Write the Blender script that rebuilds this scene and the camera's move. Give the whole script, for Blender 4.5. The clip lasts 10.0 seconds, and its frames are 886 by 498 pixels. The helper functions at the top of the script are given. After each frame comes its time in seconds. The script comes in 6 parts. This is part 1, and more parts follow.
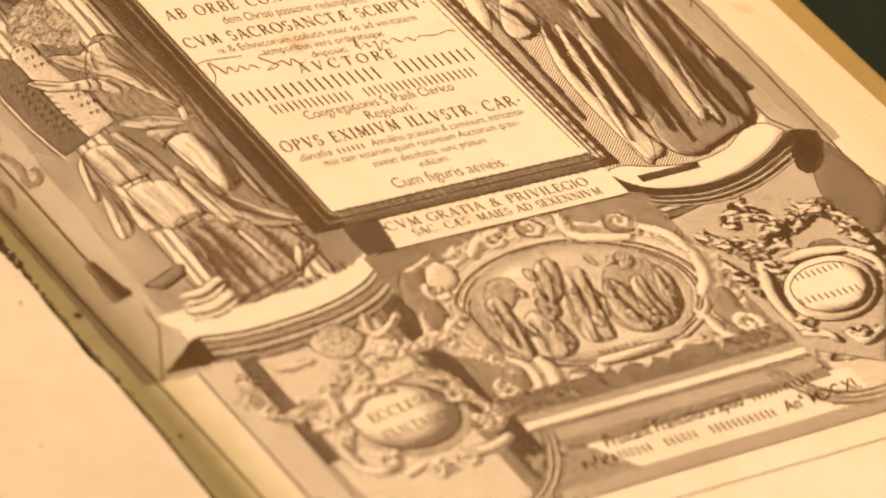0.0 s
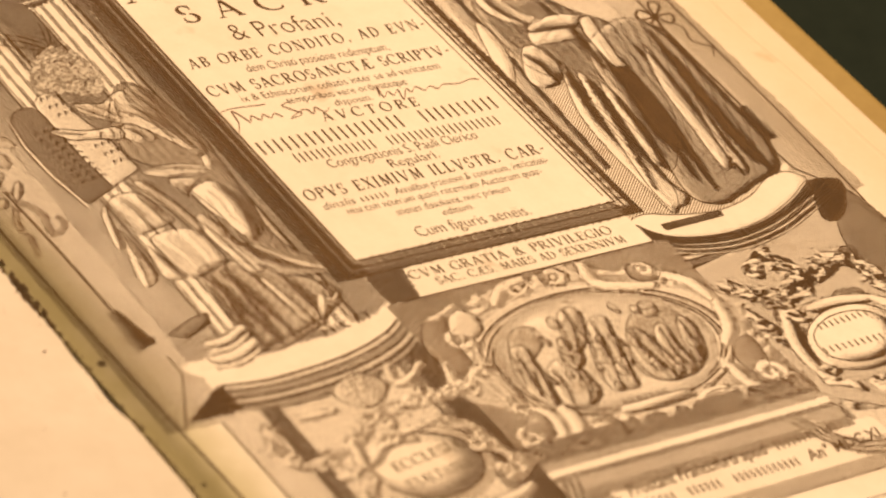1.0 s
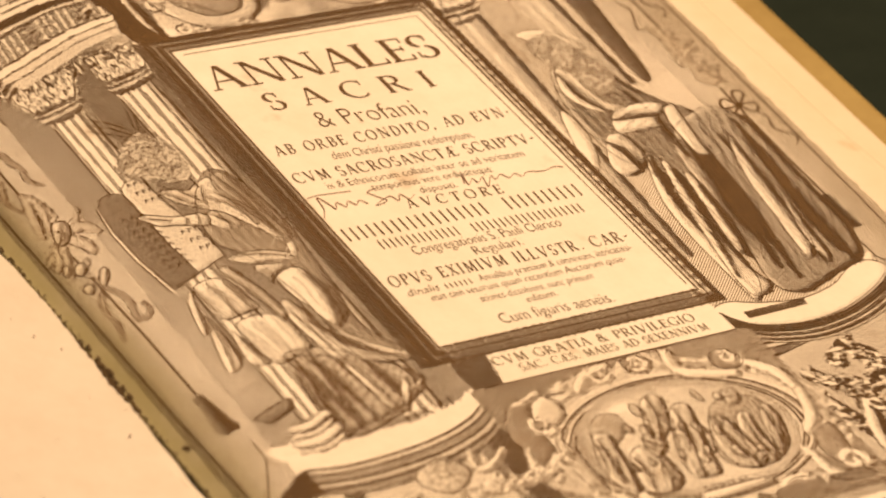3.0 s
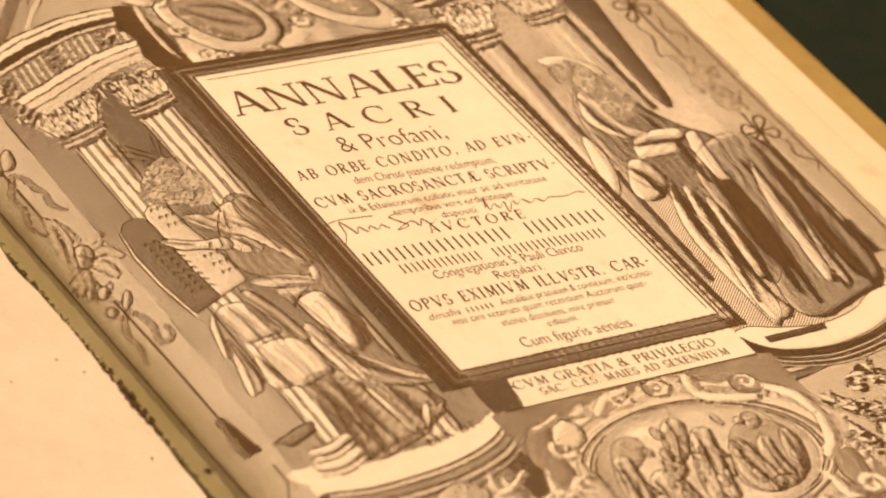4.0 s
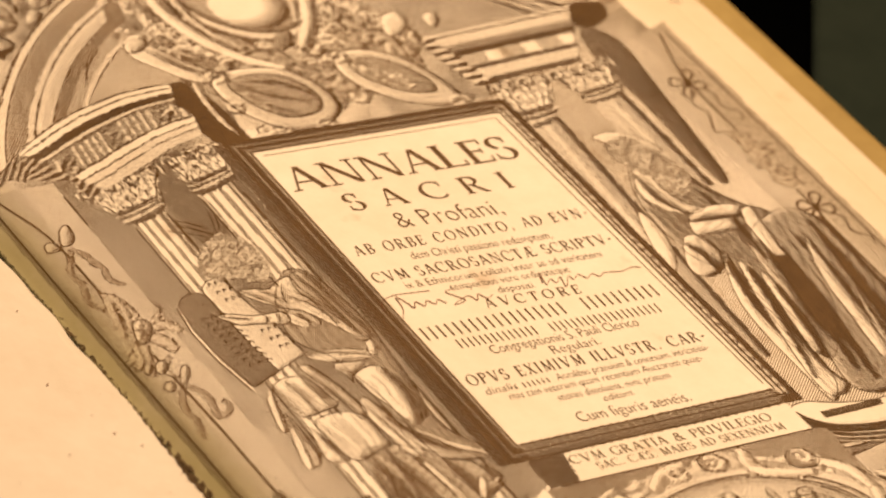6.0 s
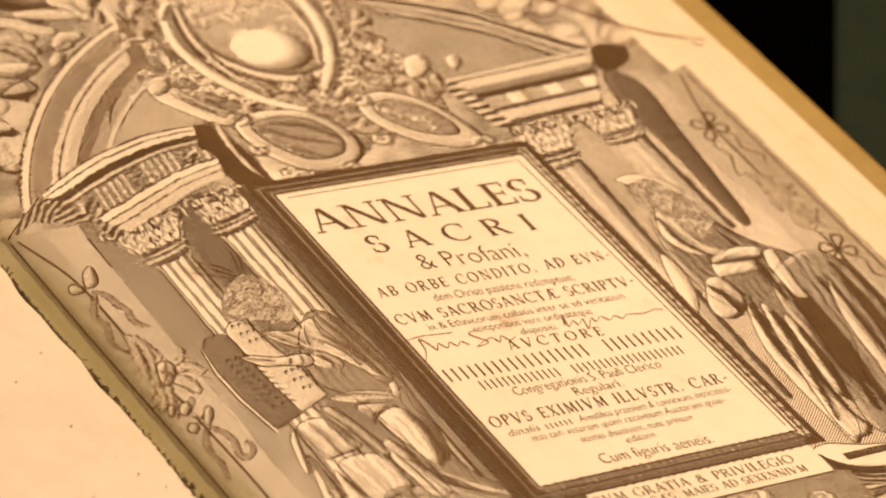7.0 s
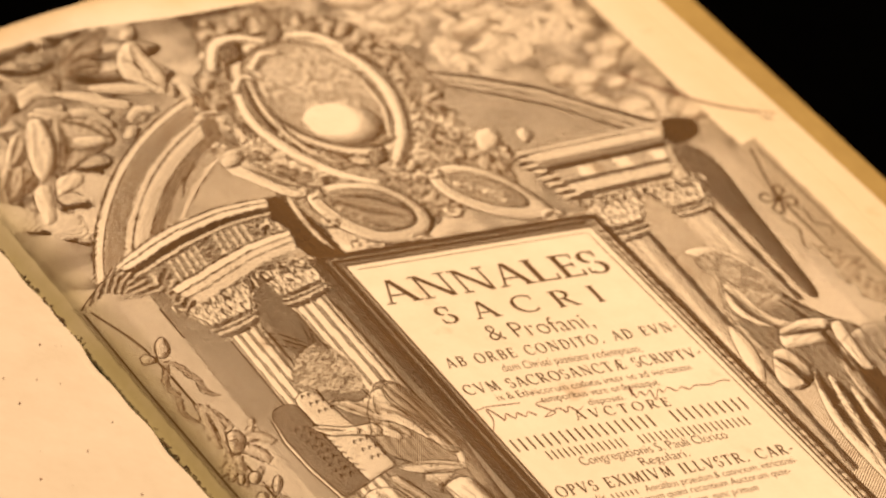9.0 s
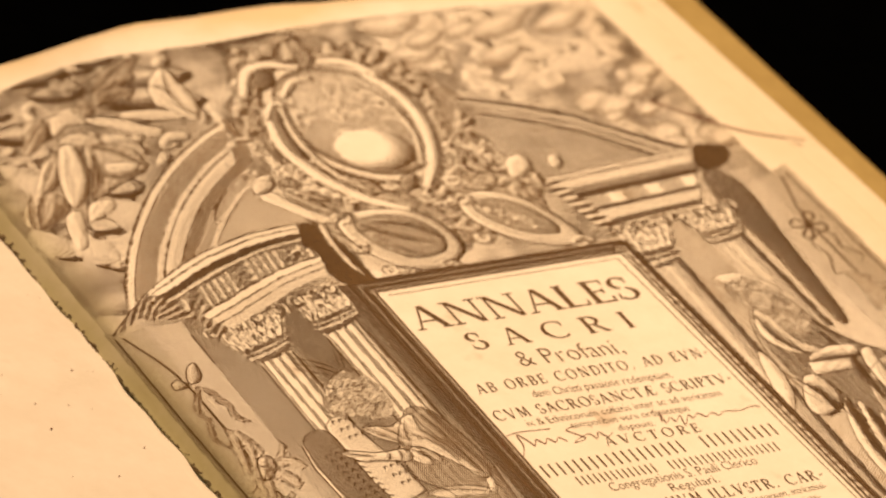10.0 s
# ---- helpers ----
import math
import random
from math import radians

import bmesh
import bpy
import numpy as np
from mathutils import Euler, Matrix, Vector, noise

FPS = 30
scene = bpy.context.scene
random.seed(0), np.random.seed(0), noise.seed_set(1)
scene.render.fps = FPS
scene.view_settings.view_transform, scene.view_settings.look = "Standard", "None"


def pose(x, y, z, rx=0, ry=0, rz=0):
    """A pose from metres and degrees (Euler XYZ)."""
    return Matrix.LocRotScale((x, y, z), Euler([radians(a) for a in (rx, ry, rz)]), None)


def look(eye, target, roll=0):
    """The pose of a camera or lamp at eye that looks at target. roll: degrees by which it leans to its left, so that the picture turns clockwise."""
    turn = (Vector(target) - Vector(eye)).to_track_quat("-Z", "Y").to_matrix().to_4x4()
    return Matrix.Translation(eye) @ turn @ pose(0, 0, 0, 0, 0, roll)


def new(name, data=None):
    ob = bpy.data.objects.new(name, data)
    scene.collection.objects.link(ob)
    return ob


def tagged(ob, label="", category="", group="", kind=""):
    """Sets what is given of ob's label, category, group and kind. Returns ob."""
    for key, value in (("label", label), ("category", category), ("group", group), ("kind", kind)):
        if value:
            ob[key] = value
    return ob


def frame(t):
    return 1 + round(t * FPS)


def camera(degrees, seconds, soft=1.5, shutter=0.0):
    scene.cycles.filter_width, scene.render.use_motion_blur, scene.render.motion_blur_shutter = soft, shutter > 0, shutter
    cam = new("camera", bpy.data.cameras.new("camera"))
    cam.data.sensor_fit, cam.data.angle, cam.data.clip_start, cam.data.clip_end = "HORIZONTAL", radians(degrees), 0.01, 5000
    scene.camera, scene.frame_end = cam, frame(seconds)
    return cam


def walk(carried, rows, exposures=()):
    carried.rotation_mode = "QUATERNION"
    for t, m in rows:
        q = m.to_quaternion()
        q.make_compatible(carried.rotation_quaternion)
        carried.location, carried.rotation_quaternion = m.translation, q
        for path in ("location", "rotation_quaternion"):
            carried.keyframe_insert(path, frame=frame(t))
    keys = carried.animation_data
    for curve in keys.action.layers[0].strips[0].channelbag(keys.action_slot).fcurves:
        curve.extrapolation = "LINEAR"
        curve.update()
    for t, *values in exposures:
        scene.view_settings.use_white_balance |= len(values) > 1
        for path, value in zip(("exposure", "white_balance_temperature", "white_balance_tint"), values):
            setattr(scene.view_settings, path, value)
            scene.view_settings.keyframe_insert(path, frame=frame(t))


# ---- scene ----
cam = camera(13.0, 10.0, soft=2.2)
PATH = [
    (0.0, (-0.4649, -0.5781, 0.5066), (-0.0177, -0.1270, 0.0520), 16.37),
    (0.5, (-0.4651, -0.5777, 0.5067), (-0.0156, -0.1211, 0.0520), 16.26),
    (1.0, (-0.4655, -0.5773, 0.5067), (-0.0131, -0.1119, 0.0520), 16.07),
    (1.5, (-0.4650, -0.5769, 0.5060), (-0.0125, -0.1044, 0.0520), 15.88),
    (2.0, (-0.4660, -0.5786, 0.5068), (-0.0134, -0.0983, 0.0520), 15.69),
    (2.5, (-0.4665, -0.5792, 0.5082), (-0.0132, -0.0880, 0.0520), 15.38),
    (4.0, (-0.4677, -0.5837, 0.5101), (-0.0133, -0.0721, 0.0520), 14.90),
    (4.5, (-0.4675, -0.5852, 0.5100), (-0.0113, -0.0646, 0.0520), 14.64),
    (5.0, (-0.4683, -0.5863, 0.5098), (-0.0131, -0.0583, 0.0520), 14.43),
    (5.5, (-0.4689, -0.5861, 0.5100), (-0.0124, -0.0512, 0.0520), 14.33),
    (7.0, (-0.4717, -0.5868, 0.5110), (-0.0065, -0.0290, 0.0520), 14.01),
    (7.5, (-0.4719, -0.5877, 0.5101), (-0.0086, -0.0214, 0.0520), 13.82),
    (8.0, (-0.4724, -0.5886, 0.5108), (-0.0104, -0.0157, 0.0520), 13.59),
    (8.5, (-0.4713, -0.5927, 0.5134), (-0.0097, -0.0084, 0.0520), 13.34),
    (9.0, (-0.4716, -0.5956, 0.5162), (-0.0070, 0.0005, 0.0520), 13.08),
    (9.5, (-0.4720, -0.5969, 0.5169), (-0.0074, 0.0074, 0.0520), 12.88),
    (10.0, (-0.4721, -0.5978, 0.5178), (-0.0085, 0.0120, 0.0520), 12.73),
]
walk(cam, [(t, look(eye, target, roll)) for t, eye, target, roll in PATH])
cam.data.dof.use_dof = True
cam.data.dof.focus_distance = 0.83
cam.data.dof.aperture_fstop = 19.0

# ---- light ----
world = bpy.data.worlds.new("dark_room")
scene.world = world
world.use_nodes = True
world.node_tree.nodes["Background"].inputs[0].default_value = (1.0, 0.78, 0.5, 1)
world.node_tree.nodes["Background"].inputs[1].default_value = 0.05


def area_lamp(name, eye, target, size, watts, colour):
    lamp = bpy.data.lights.new(name, "AREA")
    lamp.size, lamp.energy, lamp.color = size, watts, colour
    ob = new(name, lamp)
    ob.matrix_world = look(eye, target)
    return ob


area_lamp("reading_room_lamp", (0.6, 0.25, 1.9), (0, -0.05, 0.05), 0.5, 67, (1.0, 0.70, 0.47))
scene.view_settings.exposure = 0.0

# ---- units of the page: the drawing is laid out in units of 0.667 mm ----
S, Z0 = 0.000667, 0.052
SEE = (1.0, 1.17)


def fade(a, b, x):
    k = np.clip((np.asarray(x, float) - a) / (b - a), 0, 1)
    return k * k * (3 - 2 * k)


def gutter_shift(v):
    """How much farther the page reaches into the gutter at its foot."""
    return 4.0 * np.clip((-90 - np.asarray(v, float)) / 170, 0, 1)


def page_z(u, v):
    """Height of the right page over its flat part: it sinks towards the gutter, more so at its head."""
    u, v = np.asarray(u, float), np.asarray(v, float)
    sink = np.clip((v + 230) / 270, 0, 1.08)
    z = -12.5 * sink * (0.8 * fade(-50, -116, u) + 0.2 * fade(10, -60, u) * fade(100, 180, v) + 0.2 * fade(-50, -116, u) * fade(180, 100, v))
    z = z - 6.4 * fade(-139.5, -148.5, u + gutter_shift(v))
    z = z - 0.8 * fade(120, 165, u) + 0.5 * np.sin(u / 31.0) * np.sin(v / 47.0 + 1)
    return z


def on_page(a, b, lift=0.12):
    """The place on the bent page of a point of the flat drawing."""
    a, b = np.asarray(a, float), np.asarray(b, float)
    u, v = a.copy(), b.copy()
    for _ in range(12):
        z = page_z(u, v)
        u, v = 0.5 * u + 0.5 * (a - z * SEE[0]), 0.5 * v + 0.5 * (b - z * SEE[1])
    return np.stack([u * S, v * S, Z0 + (page_z(u, v) + lift) * S], -1)

# ---- materials ----
def material(name):
    m = bpy.data.materials.new(name)
    m.use_nodes = True
    nt = m.node_tree
    return m, nt, nt.nodes["Principled BSDF"]


def noise_node(nt, scale, detail=4, rough=0.6, vec=None):
    n = nt.nodes.new("ShaderNodeTexNoise")
    n.inputs["Scale"].default_value, n.inputs["Detail"].default_value, n.inputs["Roughness"].default_value = scale, detail, rough
    if vec is not None:
        nt.links.new(vec, n.inputs["Vector"])
    return n.outputs["Fac"]


def ramp_node(nt, fac, stops):
    r = nt.nodes.new("ShaderNodeValToRGB")
    while len(r.color_ramp.elements) < len(stops):
        r.color_ramp.elements.new(0.5)
    for e, (p, c) in zip(r.color_ramp.elements, stops):
        e.position, e.color = p, (*c, 1)
    nt.links.new(fac, r.inputs[0])
    return r.outputs[0]


def mix_node(nt, fac, a, b, mode="MIX"):
    x = nt.nodes.new("ShaderNodeMix")
    x.data_type, x.blend_type = "RGBA", mode
    for sock, val in ((x.inputs[0], fac), (x.inputs[6], a), (x.inputs[7], b)):
        if isinstance(val, (int, float)):
            sock.default_value = val
        elif isinstance(val, tuple):
            sock.default_value = (*val, 1)
        else:
            nt.links.new(val, sock)
    return x.outputs[2]


def bump_node(nt, bsdf, height, dist, strength=0.4):
    b = nt.nodes.new("ShaderNodeBump")
    b.inputs["Strength"].default_value, b.inputs["Distance"].default_value = strength, dist
    nt.links.new(height, b.inputs["Height"])
    nt.links.new(b.outputs[0], bsdf.inputs["Normal"])


def rescaled(nt, fac, a, b):
    r = nt.nodes.new("ShaderNodeMapRange")
    r.inputs["From Min"].default_value, r.inputs["From Max"].default_value = a, b
    nt.links.new(fac, r.inputs["Value"])
    return r.outputs[0]


def simple(name, light, dark, scale, rough=0.8, bump=0.0002, spots=0.0, stain_and_shade=False):
    m, nt, b = material(name)
    vec = nt.nodes.new("ShaderNodeTexCoord").outputs["Object"]
    col = ramp_node(nt, noise_node(nt, scale, 5, 0.65, vec), [(0.3, dark), (0.7, light)])
    col = mix_node(nt, 0.35, col, ramp_node(nt, noise_node(nt, scale * 9, 4, 0.7, vec), [(0.35, dark), (0.65, light)]))
    if spots:
        fox = ramp_node(nt, noise_node(nt, scale * 3.3, 3, 0.5, vec), [(0.66, (0, 0, 0)), (0.76, (1, 1, 1))])
        col = mix_node(nt, fox, col, mix_node(nt, spots, col, (0.32, 0.18, 0.06)))
    if stain_and_shade:
        xyz = nt.nodes.new("ShaderNodeSeparateXYZ")
        nt.links.new(vec, xyz.inputs[0])
        soak = nt.nodes.new("ShaderNodeMath")
        soak.operation = "MULTIPLY_ADD"
        nt.links.new(noise_node(nt, 26, 3, 0.5, vec), soak.inputs[0])
        soak.inputs[1].default_value = 0.03
        nt.links.new(xyz.outputs[1], soak.inputs[2])
        tide = ramp_node(nt, soak.outputs[0], [(0.127, (0, 0, 0)), (0.137, (1, 1, 1))])
        col = mix_node(nt, tide, col, mix_node(nt, 0.6, col, (0.62, 0.43, 0.16)))
        x_noisy = nt.nodes.new("ShaderNodeMath")
        x_noisy.operation = "MULTIPLY_ADD"
        nt.links.new(noise_node(nt, 45, 4, 0.6, vec), x_noisy.inputs[0])
        x_noisy.inputs[1].default_value = -0.012
        nt.links.new(xyz.outputs[0], x_noisy.inputs[2])
        # Tan towards the fore-edge, with an uneven border.
        tan = ramp_node(nt, rescaled(nt, x_noisy.outputs[0], 0.070, 0.098), [(0.0, (0, 0, 0)), (1.0, (1, 1, 1))])
        col = mix_node(nt, tan, col, mix_node(nt, 0.5, col, (0.56, 0.43, 0.22)))
        # Olive discolouring plus the shade of the gutter slope, painted into the colour.
        gutter_stain_shade = ramp_node(nt, rescaled(nt, x_noisy.outputs[0], -0.104, -0.091), [(0.0, (1, 1, 1)), (1.0, (0, 0, 0))])
        col = mix_node(nt, gutter_stain_shade, col, mix_node(nt, 0.85, col, (0.36, 0.31, 0.12)))
    nt.links.new(col, b.inputs["Base Color"])
    b.inputs["Roughness"].default_value = rough
    b.inputs["Specular IOR Level"].default_value = 0.25 if rough < 1 else 0.0
    bump_node(nt, b, noise_node(nt, scale * 30, 3, 0.6, vec), bump)
    return m


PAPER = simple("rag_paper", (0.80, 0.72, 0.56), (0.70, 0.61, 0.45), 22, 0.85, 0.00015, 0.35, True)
PAPER_LEFT = simple("endleaf_paper", (0.67, 0.595, 0.465), (0.57, 0.495, 0.365), 14, 0.85, 0.0002, 0.45)
PAPER_EDGE = simple("leaf_edges", (0.70, 0.55, 0.30), (0.52, 0.38, 0.18), 60, 0.9, 0.0003)
INK = simple("brown_black_ink", (0.130, 0.069, 0.017), (0.080, 0.041, 0.010), 90, 0.75, 0.00005)
FAINT_INK = simple("worn_brown_ink", (0.24, 0.18, 0.10), (0.17, 0.12, 0.06), 90, 0.75, 0.00005)
PEN_INK = simple("iron_gall_pen_ink", (0.20, 0.075, 0.03), (0.11, 0.04, 0.016), 90, 0.75, 0.00005)
VELLUM = simple("yellow_vellum", (0.37, 0.265, 0.085), (0.28, 0.19, 0.055), 30, 0.5, 0.0002)
DIRT = simple("gutter_dirt", (0.15, 0.095, 0.04), (0.06, 0.038, 0.015), 200, 0.95, 0.0005)
LEG_WOOD = simple("dark_wood", (0.10, 0.06, 0.03), (0.06, 0.035, 0.018), 12, 0.6, 0.0003)
PLASTER = simple("dim_plaster", (0.42, 0.38, 0.31), (0.36, 0.32, 0.26), 6, 0.9, 0.0006)
CLOTH = simple("black_cloth", (0.0006, 0.0006, 0.0005), (0.0003, 0.0003, 0.0003), 60, 1.0, 0.0003)
BAIZE = simple("green_baize", (0.021, 0.027, 0.019), (0.015, 0.020, 0.014), 80, 1.0, 0.0004)


def mesh_object(name, verts, faces, mat, parent=None, smooth=False):
    me = bpy.data.meshes.new(name)
    me.from_pydata([tuple(map(float, p)) for p in verts], [], [tuple(map(int, q)) for q in faces])
    me.materials.append(mat)
    if smooth:
        me.polygons.foreach_set("use_smooth", [True] * len(me.polygons))
    me.update()
    ob = new(name, me)
    if parent is not None:
        ob.parent = parent
    return ob


def sheet(nu, nv, f):
    """A grid of nu by nv points from f(i, j) arrays in 0 to 1, with its faces."""
    a, b = np.meshgrid(np.linspace(0, 1, nu), np.linspace(0, 1, nv))
    p = f(a.ravel(), b.ravel())
    i = np.arange(nu * nv).reshape(nv, nu)
    q = np.stack([i[:-1, :-1], i[:-1, 1:], i[1:, 1:], i[1:, :-1]], -1).reshape(-1, 4)
    return p, q


def thick(ob, depth):
    s = ob.modifiers.new("thickness", "SOLIDIFY")
    s.thickness, s.offset = depth, -1
    return ob


# ---- the table and what lies on it ----
def slab(name, x0, x1, y0, y1, z0, z1, mat, bevel, parent=None):
    bm = bmesh.new()
    bmesh.ops.create_cube(bm, size=1, matrix=Matrix.Translation(((x0 + x1) / 2, (y0 + y1) / 2, (z0 + z1) / 2)) @ Matrix.Diagonal((x1 - x0, y1 - y0, z1 - z0, 1)))
    bmesh.ops.bevel(bm, geom=bm.edges[:], offset=bevel, segments=2, affect="EDGES")
    me = bpy.data.meshes.new(name)
    bm.to_mesh(me)
    bm.free()
    me.materials.append(mat)
    ob = new(name, me)
    if parent is not None:
        ob.parent = parent
    return ob


TABLE_H = 0.74
table = tagged(new("table"), "long table covered with plain black cloth", "table")
slab("tabletop", -1.0, 1.3, -0.9, 1.5, -0.035, 0.0, CLOTH, 0.004, table)
for x in (-0.93, 1.23):
    for y in (-0.83, 1.43):
        slab("leg", x - 0.035, x + 0.035, y - 0.035, y + 0.035, -TABLE_H, -0.035, LEG_WOOD, 0.004, table)

# a plain room that closes the place
R0, R1, Q0, Q1, CEIL = -2.4, 2.8, -2.6, 2.8, 2.0
tagged(slab("floor", R0, R1, Q0, Q1, -TABLE_H - 0.1, -TABLE_H, LEG_WOOD, 0.002), "plain dark wooden floor", "floor", kind="structure")
tagged(slab("ceiling", R0, R1, Q0, Q1, CEIL, CEIL + 0.1, PLASTER, 0.002), "plain plaster ceiling", "ceiling", kind="structure")
for name, x0, x1, y0, y1 in (("wall_west", R0 - 0.1, R0, Q0, Q1), ("wall_east", R1, R1 + 0.1, Q0, Q1), ("wall_south", R0 - 0.1, R1 + 0.1, Q0 - 0.1, Q0), ("wall_north", R0 - 0.1, R1 + 0.1, Q1, Q1 + 0.1)):
    tagged(slab(name, x0, x1, y0, y1, -TABLE_H - 0.1, CEIL + 0.1, PLASTER, 0.002), "plain dim plaster wall", "wall", kind="structure")

# ---- the book: boards, leaves, the two open pages ----
book = tagged(new("book"), "old folio open at its engraved title page, yellowed paper", "book")
GUT_T, GUT_B = -156.0, -154.0
TOP, BOT, LEAF = 186.0, -338.0, 163.0


def right_page(a, b):
    v = BOT + (TOP - BOT) * b
    edge = LEAF - 2.5 + 1.2 * np.sin(v / 40.0) + 0.5 * np.sin(v / 11.0)
    near = -147.5 - gutter_shift(v)
    u = near + (edge - near) * (0.12 * np.minimum(a / 0.25, 1) + 0.88 * np.maximum((a - 0.25) / 0.75, 0))
    v = v + b * (0.8 * np.sin(u / 37.0) - 1.5 - 0.11 * np.maximum(0, u - 10))
    return np.stack([u * S, v * S, Z0 + page_z(u, v) * S], -1)


p, q = sheet(140, 120, right_page)
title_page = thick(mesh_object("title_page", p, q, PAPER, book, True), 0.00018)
tagged(title_page, "foxed cream title page with an engraved architectural border")


def left_page(a, b):
    v = BOT + (TOP - BOT + 4) * b
    w = 330 * a ** 1.6
    foot = page_z(-147.5 - gutter_shift(v), v) - 0.6
    z = foot + (2.5 - foot) * fade(-40, 170, w) ** 1.2 + 3 * np.sin(np.clip(w / 330, 0, 1) * 3.1) - 10 * fade(150, 330, w)
    u = -147.3 - gutter_shift(v) - w + (0.5 * np.sin(v / 9.0) + 0.4 * np.sin(v / 4.1 + 1) + 0.6 * np.sin(v / 23.0)) * (w < 3)
    return np.stack([u * S, v * S, Z0 + z * S], -1)


p, q = sheet(90, 120, left_page)
q = q[:, ::-1]
tagged(thick(mesh_object("left_page", p, q, PAPER_LEFT, book, True), 0.00018), "blank cream left-hand page with faint spots")


def block(name, u0, u1, v0, v1, z_of, zb, mat):
    """The closed leaves under a page: many thin layers seen at the edges."""
    n = 26
    verts, faces = [], []
    for k in range(n):
        j = 0.9 * math.sin(k * 2.4) + 0.5 * math.sin(k * 5.1)
        e0, e1 = (u0 + j, u1) if name.startswith("left") else (u0, u1 + j)
        us = np.linspace(e0, e1, 40)
        f1, f0 = 1 - k / n, 1 - (k + 0.72) / n
        for vv in (v0 + 0.6 * j, v1 - 0.6 * j):
            for f in (f0, f1):
                base = zb + (z_of(us, np.full(40, vv)) - 0.5 - zb) * f
                verts += [(x * S, vv * S, Z0 + y * S) for x, y in zip(us, base)]
        o = k * 160
        for i in range(39):
            a0, b0, c0, d0 = o + i, o + 40 + i, o + 80 + i, o + 120 + i
            faces += [(a0, a0 + 1, b0 + 1, b0), (c0 + 1, c0, d0, d0 + 1), (b0, b0 + 1, d0 + 1, d0), (a0 + 1, a0, c0, c0 + 1)]
        for i in (0, 39):
            faces.append((o + i, o + 40 + i, o + 120 + i, o + 80 + i))
    return mesh_object(name, verts, faces, mat, book)


ZB = -(Z0 - 0.006) / S
block("right_leaves", -122, LEAF + 8, BOT - 3, TOP + 0.5, lambda u, v: -2.2 - 15.0 * fade(-45, -108, u) - 4.5 * fade(125, 172, u), ZB, PAPER_EDGE)
block("left_leaves", -480, -164, BOT - 3, TOP + 1, lambda u, v: -26 + 22 * fade(-160, -230, u) - 12 * fade(-300, -480, u), ZB, PAPER_EDGE)


def under_leaf(a, b):
    v = BOT - 1 + (TOP + 0.6 - BOT) * b
    edge = LEAF + 11 + 1.5 * np.sin(v / 60.0 + 1)
    u = 100 + (edge - 100) * a
    return np.stack([u * S, v * S, Z0 + (page_z(u, v) - 0.9 - 1.2 * fade(150, 176, u)) * S], -1)


p, q = sheet(40, 80, under_leaf)
tagged(thick(mesh_object("second_leaf", p, q, PAPER, book, True), 0.00025), "next leaf, its edge showing past the title page")


def board(a, b):
    """The vellum board that shows past the fore-edge; its lip turns up."""
    v = BOT - 8 + (TOP + 2 - BOT + 8) * b
    u = 150 + 48.0 * a - 10.0 * (1 - b) * a
    return np.stack([u * S, v * S, Z0 + (-8.0 - 1.5 * a) * S], -1)


p, q = sheet(20, 60, board)
tagged(thick(mesh_object("fore_edge_flap", p, q, VELLUM, book, True), 0.0030), "yellow vellum turned over the fore-edge")
slab("lower_board", -485 * S, 190 * S, (BOT - 8) * S, (TOP + 6) * S, 0.0005, 0.0055, VELLUM, 0.001, book)


def gutter_dirt():
    """Dust, broken paper and glue crumbs caught along the gutter."""
    r = np.random.RandomState(4)
    verts, faces = [], []
    for k in range(1500):
        v = r.uniform(BOT + 5, TOP - 5)
        heavy = 0.5 + 0.5 * math.sin(v / 17.0) * math.sin(v / 41.0 + 2)
        u = -147.0 - float(gutter_shift(v)) + r.normal(0.3, 0.4) * (0.4 + heavy)
        size = r.uniform(0.16, 0.6) * (0.6 + 2.4 * heavy ** 3)
        z = float(page_z(u, v)) + 0.1
        n = 5
        o = len(verts)
        a0 = r.uniform(0, 6.28)
        for i in range(n):
            a = a0 + i * 6.283 / n
            q = size * r.uniform(0.5, 1.2)
            verts.append(((u + 0.7 * q * math.cos(a)) * S, (v + 1.6 * q * math.sin(a)) * S, Z0 + (z + r.uniform(0, 0.2)) * S))
        verts.append((u * S, v * S, Z0 + (z + size * 0.3) * S))
        faces += [(o + i, o + (i + 1) % n, o + n) for i in range(n)]
    return tagged(mesh_object("gutter_dirt", verts, faces, DIRT, book), "dark crumbs of dust and old glue in the gutter", kind="stuff")


gutter_dirt()


def mat_on_table():
    bm = bmesh.new()
    d = Vector((26, 34)).normalized()
    n = Vector((d.y, -d.x))
    o = Vector((289, 96))
    low = [o - d * 900, o + d * 300, o + d * 300 + n * 700, o - d * 900 + n * 700]
    vs = [bm.verts.new((c.x * S, c.y * S, 0.0002)) for c in low]
    f = bm.faces.new(vs)
    up = bmesh.ops.extrude_face_region(bm, geom=[f])
    bmesh.ops.translate(bm, verts=[g for g in up["geom"] if isinstance(g, bmesh.types.BMVert)], vec=(0, 0, 0.003))
    bmesh.ops.recalc_face_normals(bm, faces=bm.faces[:])
    bmesh.ops.bevel(bm, geom=bm.edges[:], offset=0.0008, segments=2, affect="EDGES")
    me = bpy.data.meshes.new("desk_mat")
    bm.to_mesh(me)
    bm.free()
    me.materials.append(BAIZE)
    return tagged(new("desk_mat", me), "dark green baize mat lying beside the book", "mat")


mat_on_table()

